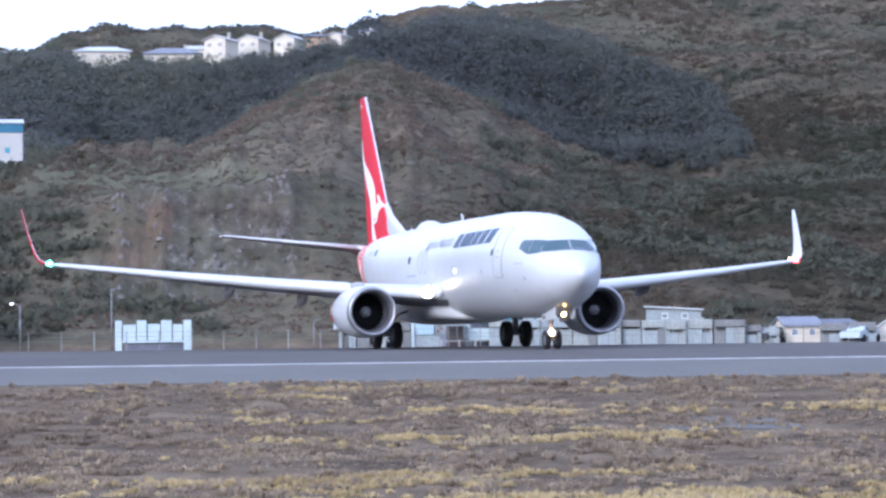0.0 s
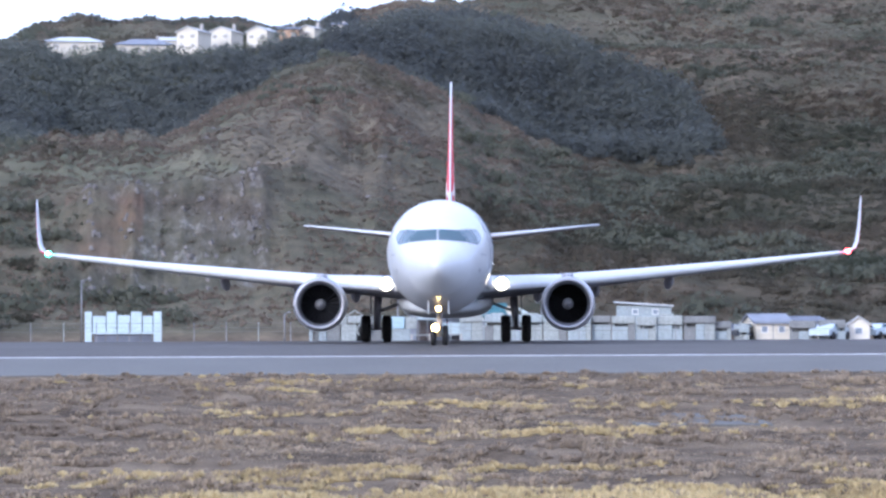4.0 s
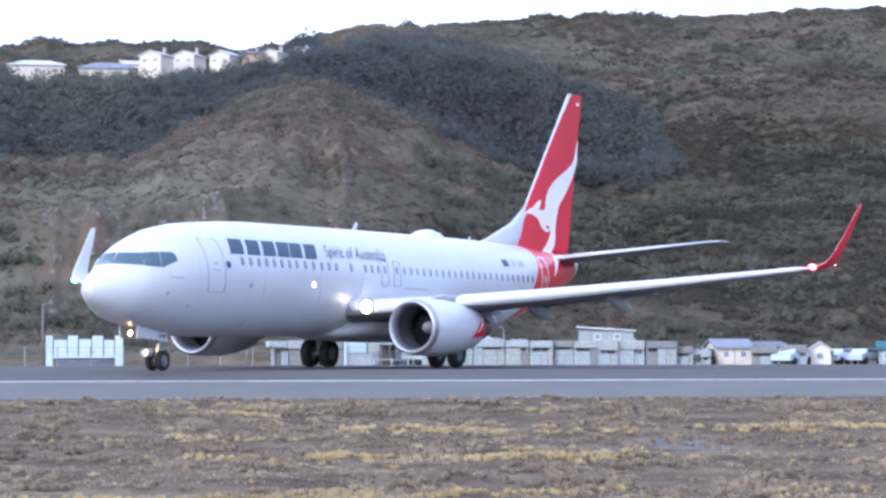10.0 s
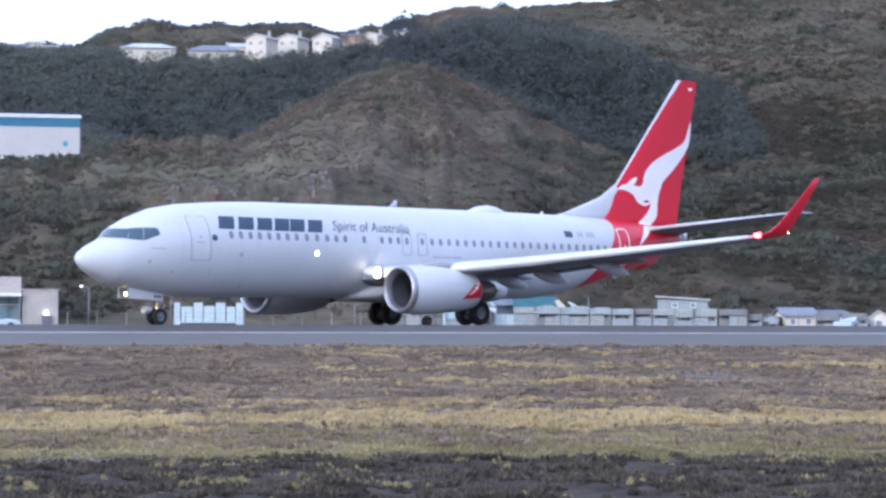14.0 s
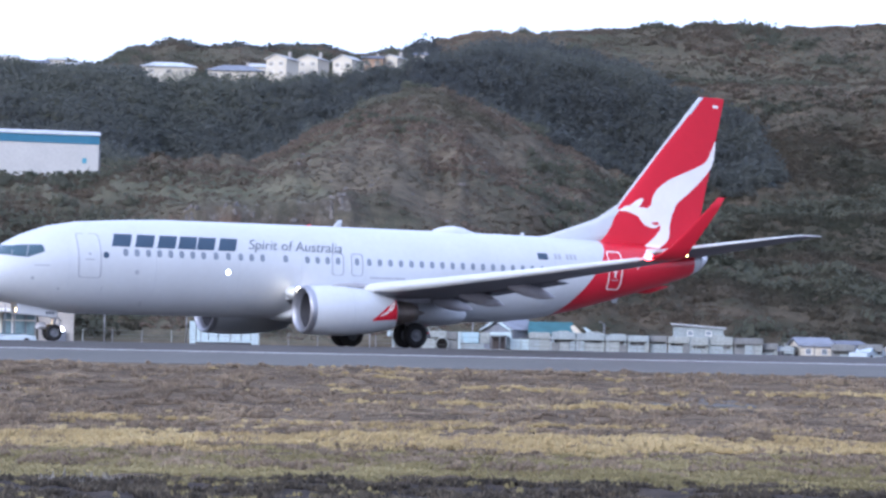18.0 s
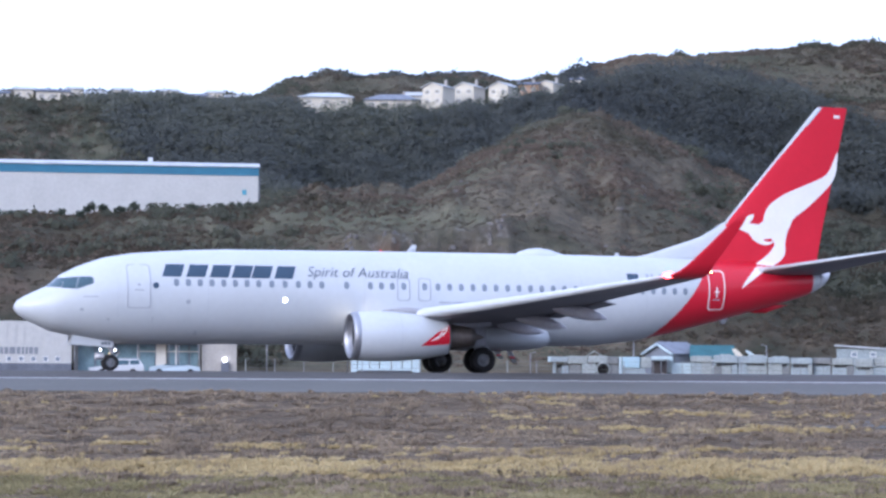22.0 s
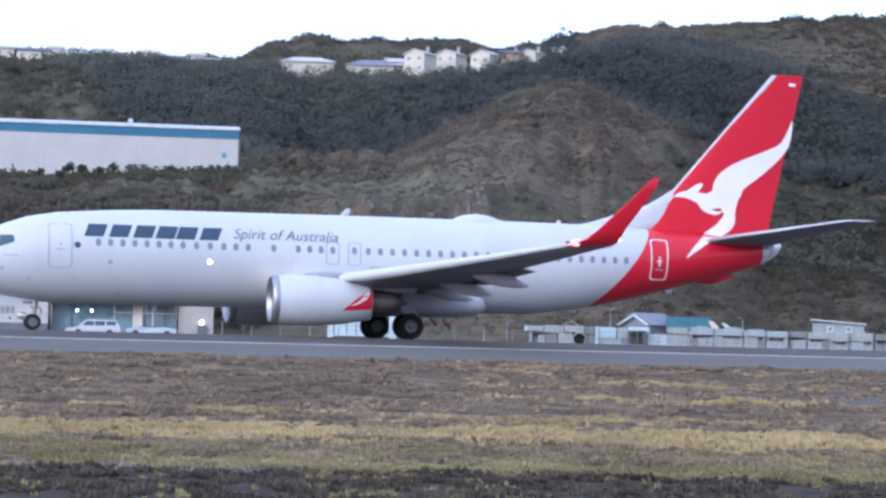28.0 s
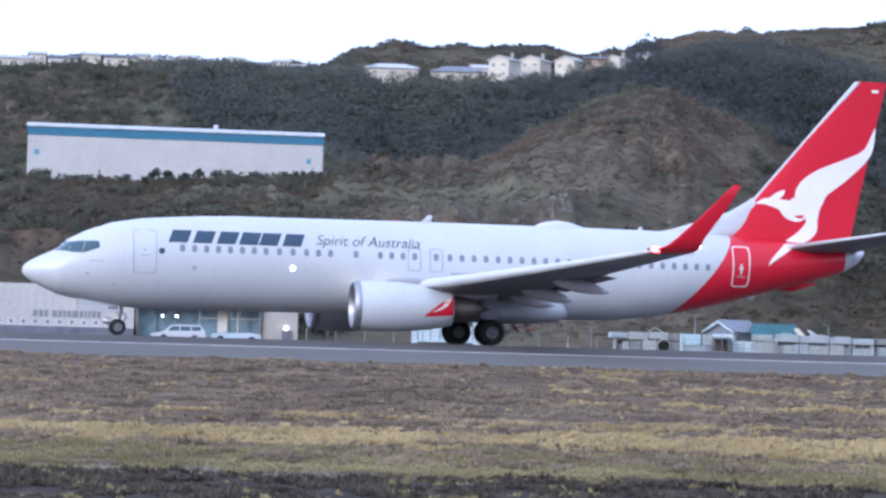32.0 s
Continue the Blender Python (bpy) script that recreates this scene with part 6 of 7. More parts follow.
def build_houses():
    R = 433
    house(-3.02, -1.72, 6.86, 6.72, R, M_HOUSE, M_ROOFW, "long low house with a pale hipped roof above the bush", True, 6, 1, 3, False, 0.0, True)
    house(-1.40, -0.06, 6.84, 6.66, R + 3, M_HOUSE, M_ROOFB, "low house with a grey hipped roof above the bush", True, 7, 1, 4, True, 0.0, True)
    house(-0.42, 0.02, 6.90, 6.78, R + 10, M_HOUSE, M_HOUSE_ROOF, "small pale house behind the hipped roofs", True, 5, 1, 2)
    house(0.03, 0.84, 7.12, 7.00, R - 3, M_HOUSE, M_HOUSE_ROOF, "tall cream gabled house on the hill", False, 8, 2, 2, True, -30)
    house(0.80, 1.60, 7.13, 7.01, R + 5, M_HOUSE, M_HOUSE_ROOF, "cream two-storey house with a low roof", False, 7, 2, 2, True, -28)
    house(1.68, 2.46, 7.15, 7.02, R - 2, M_HOUSE, M_HOUSE_ROOF, "cream gabled house on the hill", False, 9, 2, 2, False, -30)
    house(2.42, 2.92, 7.16, 7.05, R + 8, M_WALLO, M_ROOFG, "brick-coloured house with a grey roof", True, 7, 1, 2, True)
    house(2.92, 3.52, 7.19, 7.10, R + 9, M_HOUSE, M_HOUSE_ROOF, "small cream house near the ridge", False, 7, 1, 1, True, -30)
    house(3.72, 4.05, 7.26, 7.18, R + 12, M_HOUSE, M_ROOFG, "small white house near the ridge", True, 5, 1, 2, True)
    for a, w, top in ((-11.1, 0.4, 6.82), (-9.8, 0.45, 6.86), (-8.55, 0.35, 6.90), (-7.4, 0.45, 6.90), (-6.25, 0.4, 6.90), (-5.1, 0.4, 6.88)):
        house(a - w / 2, a + w / 2, top, top - 0.09, 478, M_HOUSE, M_HOUSE_ROOF, "tiny pale house along the skyline of the hill", True, 5, 1, 2)
    for a, w, top, mt, rf in ((-11.7, 0.9, 6.74, M_WALLW, M_ROOFW), (-10.5, 0.7, 6.80, M_WALLC, M_ROOFG), (-9.1, 0.8, 6.88, M_WALLW, M_ROOFG), (-8.0, 0.6, 6.85, M_WALLC, M_ROOFW), (-6.9, 0.7, 6.86, M_WALLW, M_ROOFW), (-5.6, 0.6, 6.84, M_WALLC, M_ROOFG), (-4.6, 0.5, 6.82, M_WALLW, M_ROOFW)):
        house(a - w / 2, a + w / 2, top - 0.05, top - 0.15, 474, M_HOUSE if mt is M_WALLW else mt, M_HOUSE_ROOF if rf is M_ROOFW else rf, "small house along the skyline of the hill", True, 6, 1, 3)


def build_hangar():
    r = 290.0
    m = site(-7.65, r, 19.3)
    w = 2 * r * math.tan(radians(3.62))
    x0, x1 = -w / 2, w / 2
    ob = thing("warehouse", "long white metal warehouse with a blue band under its roof", "warehouse", m)
    top = high(5.0, r) - 19.3
    band = high(4.80, r) - 19.3
    part("wall", box(x0, x1, 0, 13, -2.0, band - 0.01, 0.02), M_SHEET, ob)
    part("blue_band", box(x0 - 0.06, x1 + 0.06, -0.08, 13.06, band, top, 0.02), M_BAND, ob, "dark blue cladding band")
    # shallow curved roof
    rows = []
    for k in range(9):
        u = k / 8
        rows.append([Vector((x, -0.25 + 13.5 * u, top + 0.02 + 0.75 * math.sin(math.pi * min(1, u * 1.0)) ** 0.6 * (1 if 0 < k < 8 else 0.0) + dz)) for x, dz in ((x0 - 0.2, 0), (x1 + 0.2, 0), (x1 + 0.2, 0.18), (x0 - 0.2, 0.18))])
    part("roof", loft(rows, True, True, False, "warehouse_roof"), M_ROOFW, ob, "pale curved metal roof")
    for x in (x0 + 1.15, x1 - 1.75):
        part("wall_sign", box(x - 0.28, x + 0.28, -0.06, -0.01, 2.75, 3.4), material("sign_blue", (0.12, 0.33, 0.42), 0.5, vary=0.1) if x < 0 else bpy.data.materials["sign_blue"], ob, "small pale blue square sign")
    part("roof_vent", box(4.6, 5.2, 3.0, 3.6, top + 0.5, top + 1.35, 0.04), M_ROOFW, ob, "small roof vent")
    part("downpipe", rod((x1 + 0.12, -0.1, -1), (x1 + 0.12, -0.1, band), 0.07), M_ROOFG, ob)
    part("side_door", box(x1 - 0.02, x1 + 0.03, 3, 6, -1, 2.6), M_SHADE, ob)


def shrub(m, h, w, seed, label, trunk=True, name="shrub", group="shrubs below the warehouse"):
    rng = np.random.default_rng(seed)
    ob = thing(name, label, name, m, group)
    if trunk:
        part("trunk", rod((0, 0, -0.3), (0.05, 0.02, h * 0.55), 0.09, 0.04, 7), M_BARK, ob)
    n = 7
    c = np.stack([rng.normal(0, w * 0.28, n), rng.normal(0, w * 0.28, n), rng.uniform(h * 0.35, h * 0.75, n)], 1)
    idx = np.repeat(np.arange(n), 60)
    d = rng.normal(size=(len(idx), 3))
    d /= np.linalg.norm(d, axis=1)[:, None]
    pos = c[idx] + d * (w * 0.3) * rng.uniform(0.3, 1.0, (len(idx), 1))
    u = rng.normal(size=pos.shape)
    v = np.cross(u, rng.normal(size=pos.shape))
    u, v = (0.13 * q / np.linalg.norm(q, axis=1)[:, None] for q in (u, v))
    sheet("crown", np.stack([pos - u, pos - v * 0.6, pos + u, pos + v * 0.6], 1).reshape(-1, 3), 4, M_TREE, "", "", ob)


def build_shrubs():
    rng = np.random.default_rng(21)
    spots = [(-11.9, 1.4, 2.4), (-11.5, 1.0, 2.0), (-10.85, 0.9, 2.0), (-9.85, 0.7, 1.6), (-8.95, 0.9, 1.6), (-8.4, 0.9, 1.2), (-8.15, 2.0, 1.3), (-7.75, 1.4, 1.2), (-7.45, 1.4, 1.2), (-7.1, 1.5, 1.2), (-6.6, 0.9, 1.4), (-5.6, 0.8, 1.7), (-4.95, 1.0, 1.6), (-4.6, 0.9, 1.9), (-4.2, 0.9, 1.5), (-10.2, 0.8, 1.6)]
    for k, (a, h, w) in enumerate(spots):
        r = 286.0 + rng.uniform(-2, 1)
        x, y = r * math.sin(radians(a)), r * math.cos(radians(a))
        z = float(ground_z(x, y)[0])
        shrub(site(a, r, z + hill_grain(x, y, z, r, a) - 0.1), h * rng.uniform(1.05, 1.4), w * 1.1, 40 + k, "dark green shrub below the warehouse wall")


def build_house_trees():
    rng = np.random.default_rng(23)
    for k, a in enumerate((-3.3, -2.85, -2.6, -2.3, -2.1, -1.8, -1.55, -1.05, -0.8, -0.55, -0.1, 0.5, 0.92, 1.3, 1.62, 2.1, 2.6, 3.05, 3.6, 4.2)):
        r = 424.5 + rng.uniform(-2.5, 1.5)
        x, y = r * math.sin(radians(a)), r * math.cos(radians(a))
        z = float(ground_z(x, y)[0])
        big = rng.uniform(0.8, 1.3) * (1.25 if a < -1.7 else 1.0)
        shrub(site(a, r, z + hill_grain(x, y, z, r, a) - 0.2), 2.6 * big, 3.0 * big, 80 + k, "dark green tree growing before the hillside houses", True, "tree", "trees before the hillside houses")


def build_workshop():
    r = 200.0
    W = lambda a: r * math.tan(radians(a + 9.0))
    m = site(-9.0, r, -0.5)
    ob = thing("workshop", "white workshop with ribbed cladding and a row of small windows", "building", m)
    x0, x1 = W(-11.95), W(-8.55)
    top = high(1.16, r) + 0.5
    part("wall", box(x0, x1, 0, 12, 0, top, 0.02), M_SHEET, ob)
    k = 0
    x = x0 + 0.3
    while x < x1 - 0.5:
        part("cladding_rib", box(x, x + 0.40, -0.04, 0.0, 2.56, top - 0.1, 0.015), M_SHEET, ob)
        x += 0.72
    part("fascia", box(x0, x1, -0.05, 0.0, 1.72, 2.5), M_SHEET, ob, "white sign board")
    xx = W(-11.0)
    for wd, gap in ((0.40, 0.1), (0.34, 0.1), (0.34, 0.35), (0.42, 0.1), (0.30, 0.1), (0.26, 0.1), (0.32, 0.1), (0.5, 0.1), (0.32, 0.1), (0.22, 0.1), (0.2, 0.1), (0.34, 0.1), (0.32, 0.1)):
        part("sign_bar", box(xx, xx + wd, -0.075, -0.05, 1.86, 2.44), M_SIGNBAR, ob)
        xx += wd + gap
    x = x0 + 0.5
    while x < x1 - 0.6:
        window_on(ob, x, 1.44, 0.34, 0.34, 0.0, "window", M_PANE)
        x += 1.02
    part("plinth", box(x0, x1, -0.12, 0.0, 0.0, 1.06), M_ROOFG, ob, "grey plinth")
    # shop with canopy
    m2 = site(-7.0, r, -0.5)
    V = lambda a: r * math.tan(radians(a + 7.0))
    sh = thing("showroom", "beige showroom with a white canopy and dark glass front", "building", m2)
    x0, x1 = V(-8.5), V(-5.40)
    part("wall", box(x0, x1, 1.2, 12, 0, high(1.13, r) + 0.5, 0.02), M_BEIGE, sh)
    cz = high(0.64, r) + 0.5
    part("canopy", box(x0, x1, -0.6, 1.2, cz, cz + 0.28, 0.03), M_WALLW, sh, "white flat canopy")
    for k, (a0, a1) in enumerate(((-8.40, -8.0), (-7.98, -7.5), (-7.48, -6.96), (-6.90, -6.52), (-6.22, -6.02), (-5.98, -5.70), (-5.66, -5.46))):
        xa, xb = V(a0), V(a1)
        part("pane", box(xa, xb, 1.10, 1.16, 0.35, cz - 0.1), M_GLASS, sh, "dark glass pane")
        part("mullion", box(xb, xb + 0.12, 1.04, 1.18, 0, cz), M_WALLW if k in (2, 4, 6) else M_ROOFG, sh)
    part("transom", box(V(-6.9), V(-5.46), 1.0, 1.09, cz - 0.75, cz - 0.66), M_WALLC, sh, "pale glazing bar")
    part("pillar", box(V(-6.50), V(-6.25), 0.9, 1.19, 0, cz - 0.005, 0.02), M_WALLC, sh, "cream wall pillar")
    for x in (x0 + 0.1, V(-6.93), V(-5.95), x1 - 0.2):
        part("canopy_post", rod((x, -0.5, 0), (x, -0.5, cz), 0.06), M_POST, sh)
    for x in (V(-7.85), V(-7.5)):
        bm = bmesh.new()
        bmesh.ops.create_icosphere(bm, subdivisions=2, radius=0.1, matrix=Matrix.Translation((x, -0.4, cz - 0.62)))
        part("shop_lamp", bm, M_SPOT, sh, "round white shop lamp")
    m3 = site(-4.95, r, -0.5)
    bl = thing("utility_block", "plain beige block building with a bright wall lamp", "building", m3)
    hw = r * math.tan(radians(0.43))
    part("wall", box(-hw, hw, 0, 5, 0, high(0.80, r) + 0.5, 0.03), M_BEIGE, bl)
    part("lamp_plinth", box(0.15, 0.85, -0.35, 0.0, 0.0, 1.25, 0.03), M_ROOFG, bl, "dark grey plinth")
    bm = bmesh.new()
    bmesh.ops.create_cone(bm, cap_ends=True, segments=16, radius1=0.2, radius2=0.08, depth=0.34, matrix=Matrix.Translation((0.5, -0.2, 1.47)))
    part("wall_lamp", bm, M_SPOT, bl, "bright white lamp")
    part("roof_edge", box(-hw - 0.1, hw + 0.1, -0.1, 5.1, high(0.80, r) + 0.505, high(0.80, r) + 0.6), M_BEIGE, bl)


def car(m, mat, label, tall=1.0, estate=False):
    ob = thing("car", label, "car", m, "cars parked beyond the runway")
    k = tall * 2 - 1
    if estate:
        prof = [(-2.3, 0.35), (-2.3, 0.70), (-1.25, 0.88), (-0.62, 1.42), (-0.2, 1.47), (1.8, 1.45), (2.15, 0.95), (2.25, 0.40)]
        lights = ((-1.0, 0.0, -0.58), (0.08, 0.95, 0.08), (1.03, 1.82, 1.03))
    else:
        prof = [(-2.1, 0.35), (-2.1, 0.8), (-1.5, 0.92), (-0.9, 0.92 + 0.46 * k), (0.7, 0.92 + 0.5 * k), (1.35, 0.95), (2.05, 0.82), (2.15, 0.4)]
        lights = ((-0.95, 0.05, -0.75), (0.12, 0.9, 0.12))
    rows = [[Vector((x, y * (1 if z < 1 else 0.86), z)) for x, z in prof] for y in (-0.85, -0.8, 0.8, 0.85)]
    part("body", loft(rows, True, True, False, "car_body"), mat, ob)
    up = 0.96 + (0.40 if estate else 0.35 * k)
    for s in (-1, 1):
        for x0, x1, x2 in lights:
            part("side_window", shape("side_window", [(x0, s * 0.84, 0.96), (x1, s * 0.84, 0.96), (x1, s * 0.80, up), (x2, s * 0.80, up), (x0, s * 0.80, 0.96), (x1, s * 0.80, 0.96), (x1, s * 0.76, up), (x2, s * 0.76, up)], [(0, 1, 2, 3), (7, 6, 5, 4), (0, 4, 5, 1), (1, 5, 6, 2), (2, 6, 7, 3), (3, 7, 4, 0)]), M_COCKPIT, ob)
        if estate:
            part("roof_rail", rod((-0.2, s * 0.62, 1.53), (1.75, s * 0.62, 1.52), 0.025), M_POST, ob)
        part("sill", box(-1.9, 1.9, s * 0.86 - 0.012, s * 0.86 + 0.012, 0.36, 0.46, 0.005), M_ROOFG, ob)
    for x in (-1.3, 1.3):
        for y in (-0.78, 0.78):
            w = part("wheel", turned([(-0.1, 0.02), (-0.1, 0.3), (-0.06, 0.33), (0.06, 0.33), (0.1, 0.3), (0.1, 0.02)], Matrix.Rotation(radians(90), 4, "Z"), 16, True, "car_wheel"), M_TYRE, ob)
            w.location = (x, y, 0.33)
    return ob


def build_barriers():
    """The white wall of tall panels and pillars."""
    r = 195.0
    m = site(-0.85, r, -0.5)
    ob = thing("panel_wall", "pale teal-white concrete wall of panels between tall pillars", "wall", m)
    W = lambda a: r * math.tan(radians(a + 0.85))
    top = high(0.50, r) + 0.5
    for k, (a0, a1, hh) in enumerate(((-1.70, -1.55, 1.0), (-1.53, -1.24, 0.86), (-1.22, -1.00, 1.0), (-0.98, -0.70, 0.88), (-0.68, -0.44, 1.0), (-0.42, -0.20, 0.86), (-0.18, 0.0, 1.0))):
        part("panel", box(W(a0), W(a1), -0.12 if hh > 0.95 else 0.0, 0.25, 0.0 if k in (0, 6) else 0.75, (top) * hh, 0.03), M_WALLT, ob)
    part("rail", box(W(-1.55), W(-0.18), -0.2, 0.05, 0.62, 0.78, 0.02), M_WALLT, ob, "pale cap rail")
    for k in range(5):
        x = W(-1.5) + (W(-0.2) - W(-1.5)) * (k + 0.5) / 5
        part("slab", box(x - 0.42, x + 0.42, 0.02, 0.2, 0.0, 0.6, 0.02), M_ROOFG, ob)


def concrete_frame(a, half, r, hgt, rnd):
    """One precast frame: a beam on legs, panels in the lower half, a shallow back wall coloured as shade."""
    one = thing("concrete_frame", "pale precast concrete frame with a beam over shallow gaps", "concrete frame", site(a + half, r + rnd.uniform(-0.3, 0.4), -0.5, rnd.uniform(-3, 3)), "concrete frames beside the runway")
    wd = r * math.tan(radians(half)) - 0.02
    bz = hgt - rnd.uniform(0.52, 0.74)
    tone = rnd.choice((M_CONC, M_CONC, M_CONC_B, M_CONC_B, M_CONC_G))
    part("beam", box(-wd, wd, -0.3, 0.5, bz, hgt, 0.06), tone, one)
    part("leg", box(-wd + 0.03, -wd + 0.22, -0.05, 0.45, 0, bz - 0.005, 0.03), tone, one)
    part("leg", box(wd - 0.24, wd - 0.04, -0.05, 0.45, 0, bz - 0.005, 0.03), tone, one)
    x = -wd + 0.02
    while x < wd - 0.2:
        q = rnd.uniform(0.6, 1.4)
        part("panel", box(x, min(x + q, wd - 0.01), rnd.uniform(-0.32, -0.14), -0.06, 0, bz - rnd.choice((0.05, 0.18, 0.24, 0.30)), 0.03), rnd.choice((M_CONC, M_CONC_B, M_CONC, M_CONC_B, M_CONC_G, M_CONC)), one)
        x += q + rnd.uniform(0.01, 0.03)
    if rnd.random() < 0.45:
        part("cap", box(-wd * rnd.uniform(0.2, 0.8), wd * rnd.uniform(0.3, 0.9), -0.2, 0.4, hgt + 0.004, hgt + rnd.uniform(0.07, 0.16), 0.02), rnd.choice((M_CONC, M_CONC_B)), one)
    # dark sheet behind the gaps paints their shade
    part("back_wall", box(-wd, wd, 0.22, 0.42, 0, bz - 0.004), M_DIM, one, "dark wall that stands for the shade in the recess")


def cottage(az0, az1, el_top, el_wall, r, wall_mat, roof_mat, label, turn=0.0, along_x=True, depth=6.0, wins=1):
    w = r * math.radians(az1 - az0)
    m = site((az0 + az1) / 2, r, -0.5, turn)
    h0, h1 = high(el_wall, r) + 0.5, high(el_top, r) + 0.5
    c = thing("cottage", label, "house", m)
    part("wall", gable_walls(w, depth, h0, h1 - 0.1, along_x), wall_mat, c)
    for me in gable(w, depth, h0, h1 - 0.08, 0.25, 0.12, along_x):
        part("roof", me, roof_mat, c)
    for k in range(wins):
        window_on(c, -w / 2 + w * (k + 0.5) / wins, h0 - 0.5, min(0.8, w / wins * 0.3), 0.45, -depth / 2, "window", M_PANE)
    return c, w, h0, h1


def build_block_rows():
    r = 198.0
    rnd = random.Random(4)
    a = 6.69
    while a < 12.3:
        half = rnd.choice((0.22, 0.27, 0.3, 0.36))
        concrete_frame(a, half, r, 2.07 - 0.05 * (a - 6.7) + rnd.uniform(-0.1, 0.08), rnd)
        a += 2 * half + rnd.uniform(0.0, 0.03)
    for a, half, hgt in ((12.42, 0.2, 1.45), (12.86, 0.18, 1.2), (14.1, 0.3, 1.5), (14.75, 0.3, 1.55)):
        concrete_frame(a, half, r + 1, hgt, rnd)
    # first group: stacked pale blocks round an arch
    W = lambda q: r * math.tan(radians(q - 4.4))
    g = thing("low_shed", "low pale concrete shed of stacked blocks with a dark arch", "shed", site(4.4, r, -0.5))
    for a0, a1, z0, z1, y0, mt in ((3.18, 3.66, 1.42, 1.90, -0.35, M_CONC_B), (3.67, 4.16, 1.30, 1.96, -0.30, M_CONC), (4.17, 4.66, 1.40, 1.98, -0.38, M_CONC), (4.67, 4.92, 1.28, 1.92, -0.30, M_CONC_G)):
        part("beam", box(W(a0), W(a1), y0, 2.2, z0, z1, 0.06), mt, g)
    part("corner_block", box(W(3.19), W(3.25), -0.41, -0.355, 1.46, 1.86, 0.01), M_WALLT, g, "white corner block")
    part("leg", box(W(3.30), W(3.38), -0.05, 0.6, 0.0, 1.415, 0.03), M_CONC_B, g)
    for a0, a1, z1, y0, mt in ((3.40, 3.51, 0.95, 0.2, M_CONC_G), (3.52, 3.69, 1.12, -0.22, M_CONC_B), (3.70, 4.00, 1.22, -0.1, M_CONC_G), (4.02, 4.37, 1.30, -0.34, M_CONC), (4.70, 4.93, 1.22, -0.2, M_CONC_G)):
        part("panel", box(W(a0), W(a1), y0, 0.6, 0.0, z1, 0.05), mt, g)
    # shade under the beams, painted as a dark sheet
    part("back_wall", box(W(3.4), W(4.93), 0.9, 1.1, 0, 1.26), M_DIM, g, "dark wall that stands for the shade in the recess")
    for me in gable(W(4.5) - W(4.15), 2.2, 1.985, 2.36, 0.05, 0.08, False):
        part("roof", me, M_CONC, g, "low pale gable roof", Matrix.Translation((W(4.33), 0.9, 0)))
    arch = [[Vector((W(4.545) + rr_ * math.cos(t), y, max(0.0, 0.84 + rr_ * math.sin(t)))) for t in (math.pi * (k / 12 * 1.5 - 0.25) for k in range(13))] for rr_, y in ((0.50, -0.42), (0.62, -0.42), (0.62, 0.3), (0.50, 0.3))]
    part("arch", loft(arch + arch[:1], False, False, True, "arch"), M_CONC, g, "grey rounded arch")
    # the arch's shaded hollow is a dark sheet too
    part("arch_back", box(W(4.39), W(4.70), 0.55, 0.7, 0, 1.395), M_SHADE, g, "dark sheet that stands for the shade inside the arch")
    part("blue_panel", box(W(5.02), W(5.45), -0.32, 1.8, 0.96, 1.90, 0.05), material("pale_blue_panel", (0.34, 0.48, 0.54), 0.6, vary=0.25, second=(0.38, 0.44, 0.46)), g, "pale blue block")
    part("panel", box(W(5.00), W(5.58), -0.22, 1.8, 0.0, 0.93, 0.05), M_CONC_B, g)
    part("post", box(W(4.94), W(5.00), -0.36, 0.2, 0.0, 1.93, 0.02), M_WALLT, g)
    part("block", box(W(5.46), W(5.72), -0.12, 1.8, 0.95, 1.90, 0.06), M_CONC, g)
    # carport and cottage behind
    k = thing("carport", "open carport with a pale roof and a dark inside", "carport", site(5.93, 201.5, -0.5))
    part("roof", box(-0.75, 0.75, -0.3, 2.6, 1.62, 1.78, 0.03), M_CONC_B, k)
    # brown wall coloured dark for the shade under the carport roof
    part("back_wall", box(-0.7, 0.7, 2.2, 2.4, 0, 1.615), material("carport_shade_brown", (0.10, 0.082, 0.078), 0.85, scale=1.2, vary=0.3), k, "brown back wall darkened to stand for the shade inside")
    for x in (-0.68, 0.15, 0.68):
        part("post", rod((x, -0.2, 0), (x, -0.2, 1.62), 0.05), M_POST, k)
    # walls share the dark roof colour to paint the gable's shade
    c, w, h0, h1 = cottage(5.84, 6.65, 0.74, 0.46, 206.0, M_ROOFB, M_ROOFB, "cottage with a blue-grey roof, walls coloured dark as in shade, and white gable boards", 40, True, 4.2, 0)
    for y in (-2.1, 2.1):
        part("gable_board", rod((-w / 2 - 0.3, y, h0 - 0.12), (-w / 2 - 0.3, 0, h1 - 0.2), 0.11), M_WALLT, c, "white gable board")
    part("porch_wall", box(-w / 2 - 0.2, -w / 2 - 0.05, -2.0, 0.9, 0.6, h0 - 0.25, 0.02), M_WALLT, c, "white porch wall")
    f = thing("rail_fence", "low pale rail fence between the sheds", "fence", site(6.18, 197.0, -0.5))
    part("rail", box(-2.1, 2.0, -0.03, 0.03, 0.42, 0.50, 0.01), M_CONC, f)
    for x in (-1.95, -0.55, 0.7, 1.9):
        part("post", box(x - 0.06, x + 0.06, -0.1, -0.032, -0.1, 0.55, 0.01), M_BEIGE, f)
    w = thing("garden_wall", "white low wall with pale pillars beside the cottage", "wall", site(6.62, 203.0, -0.5))
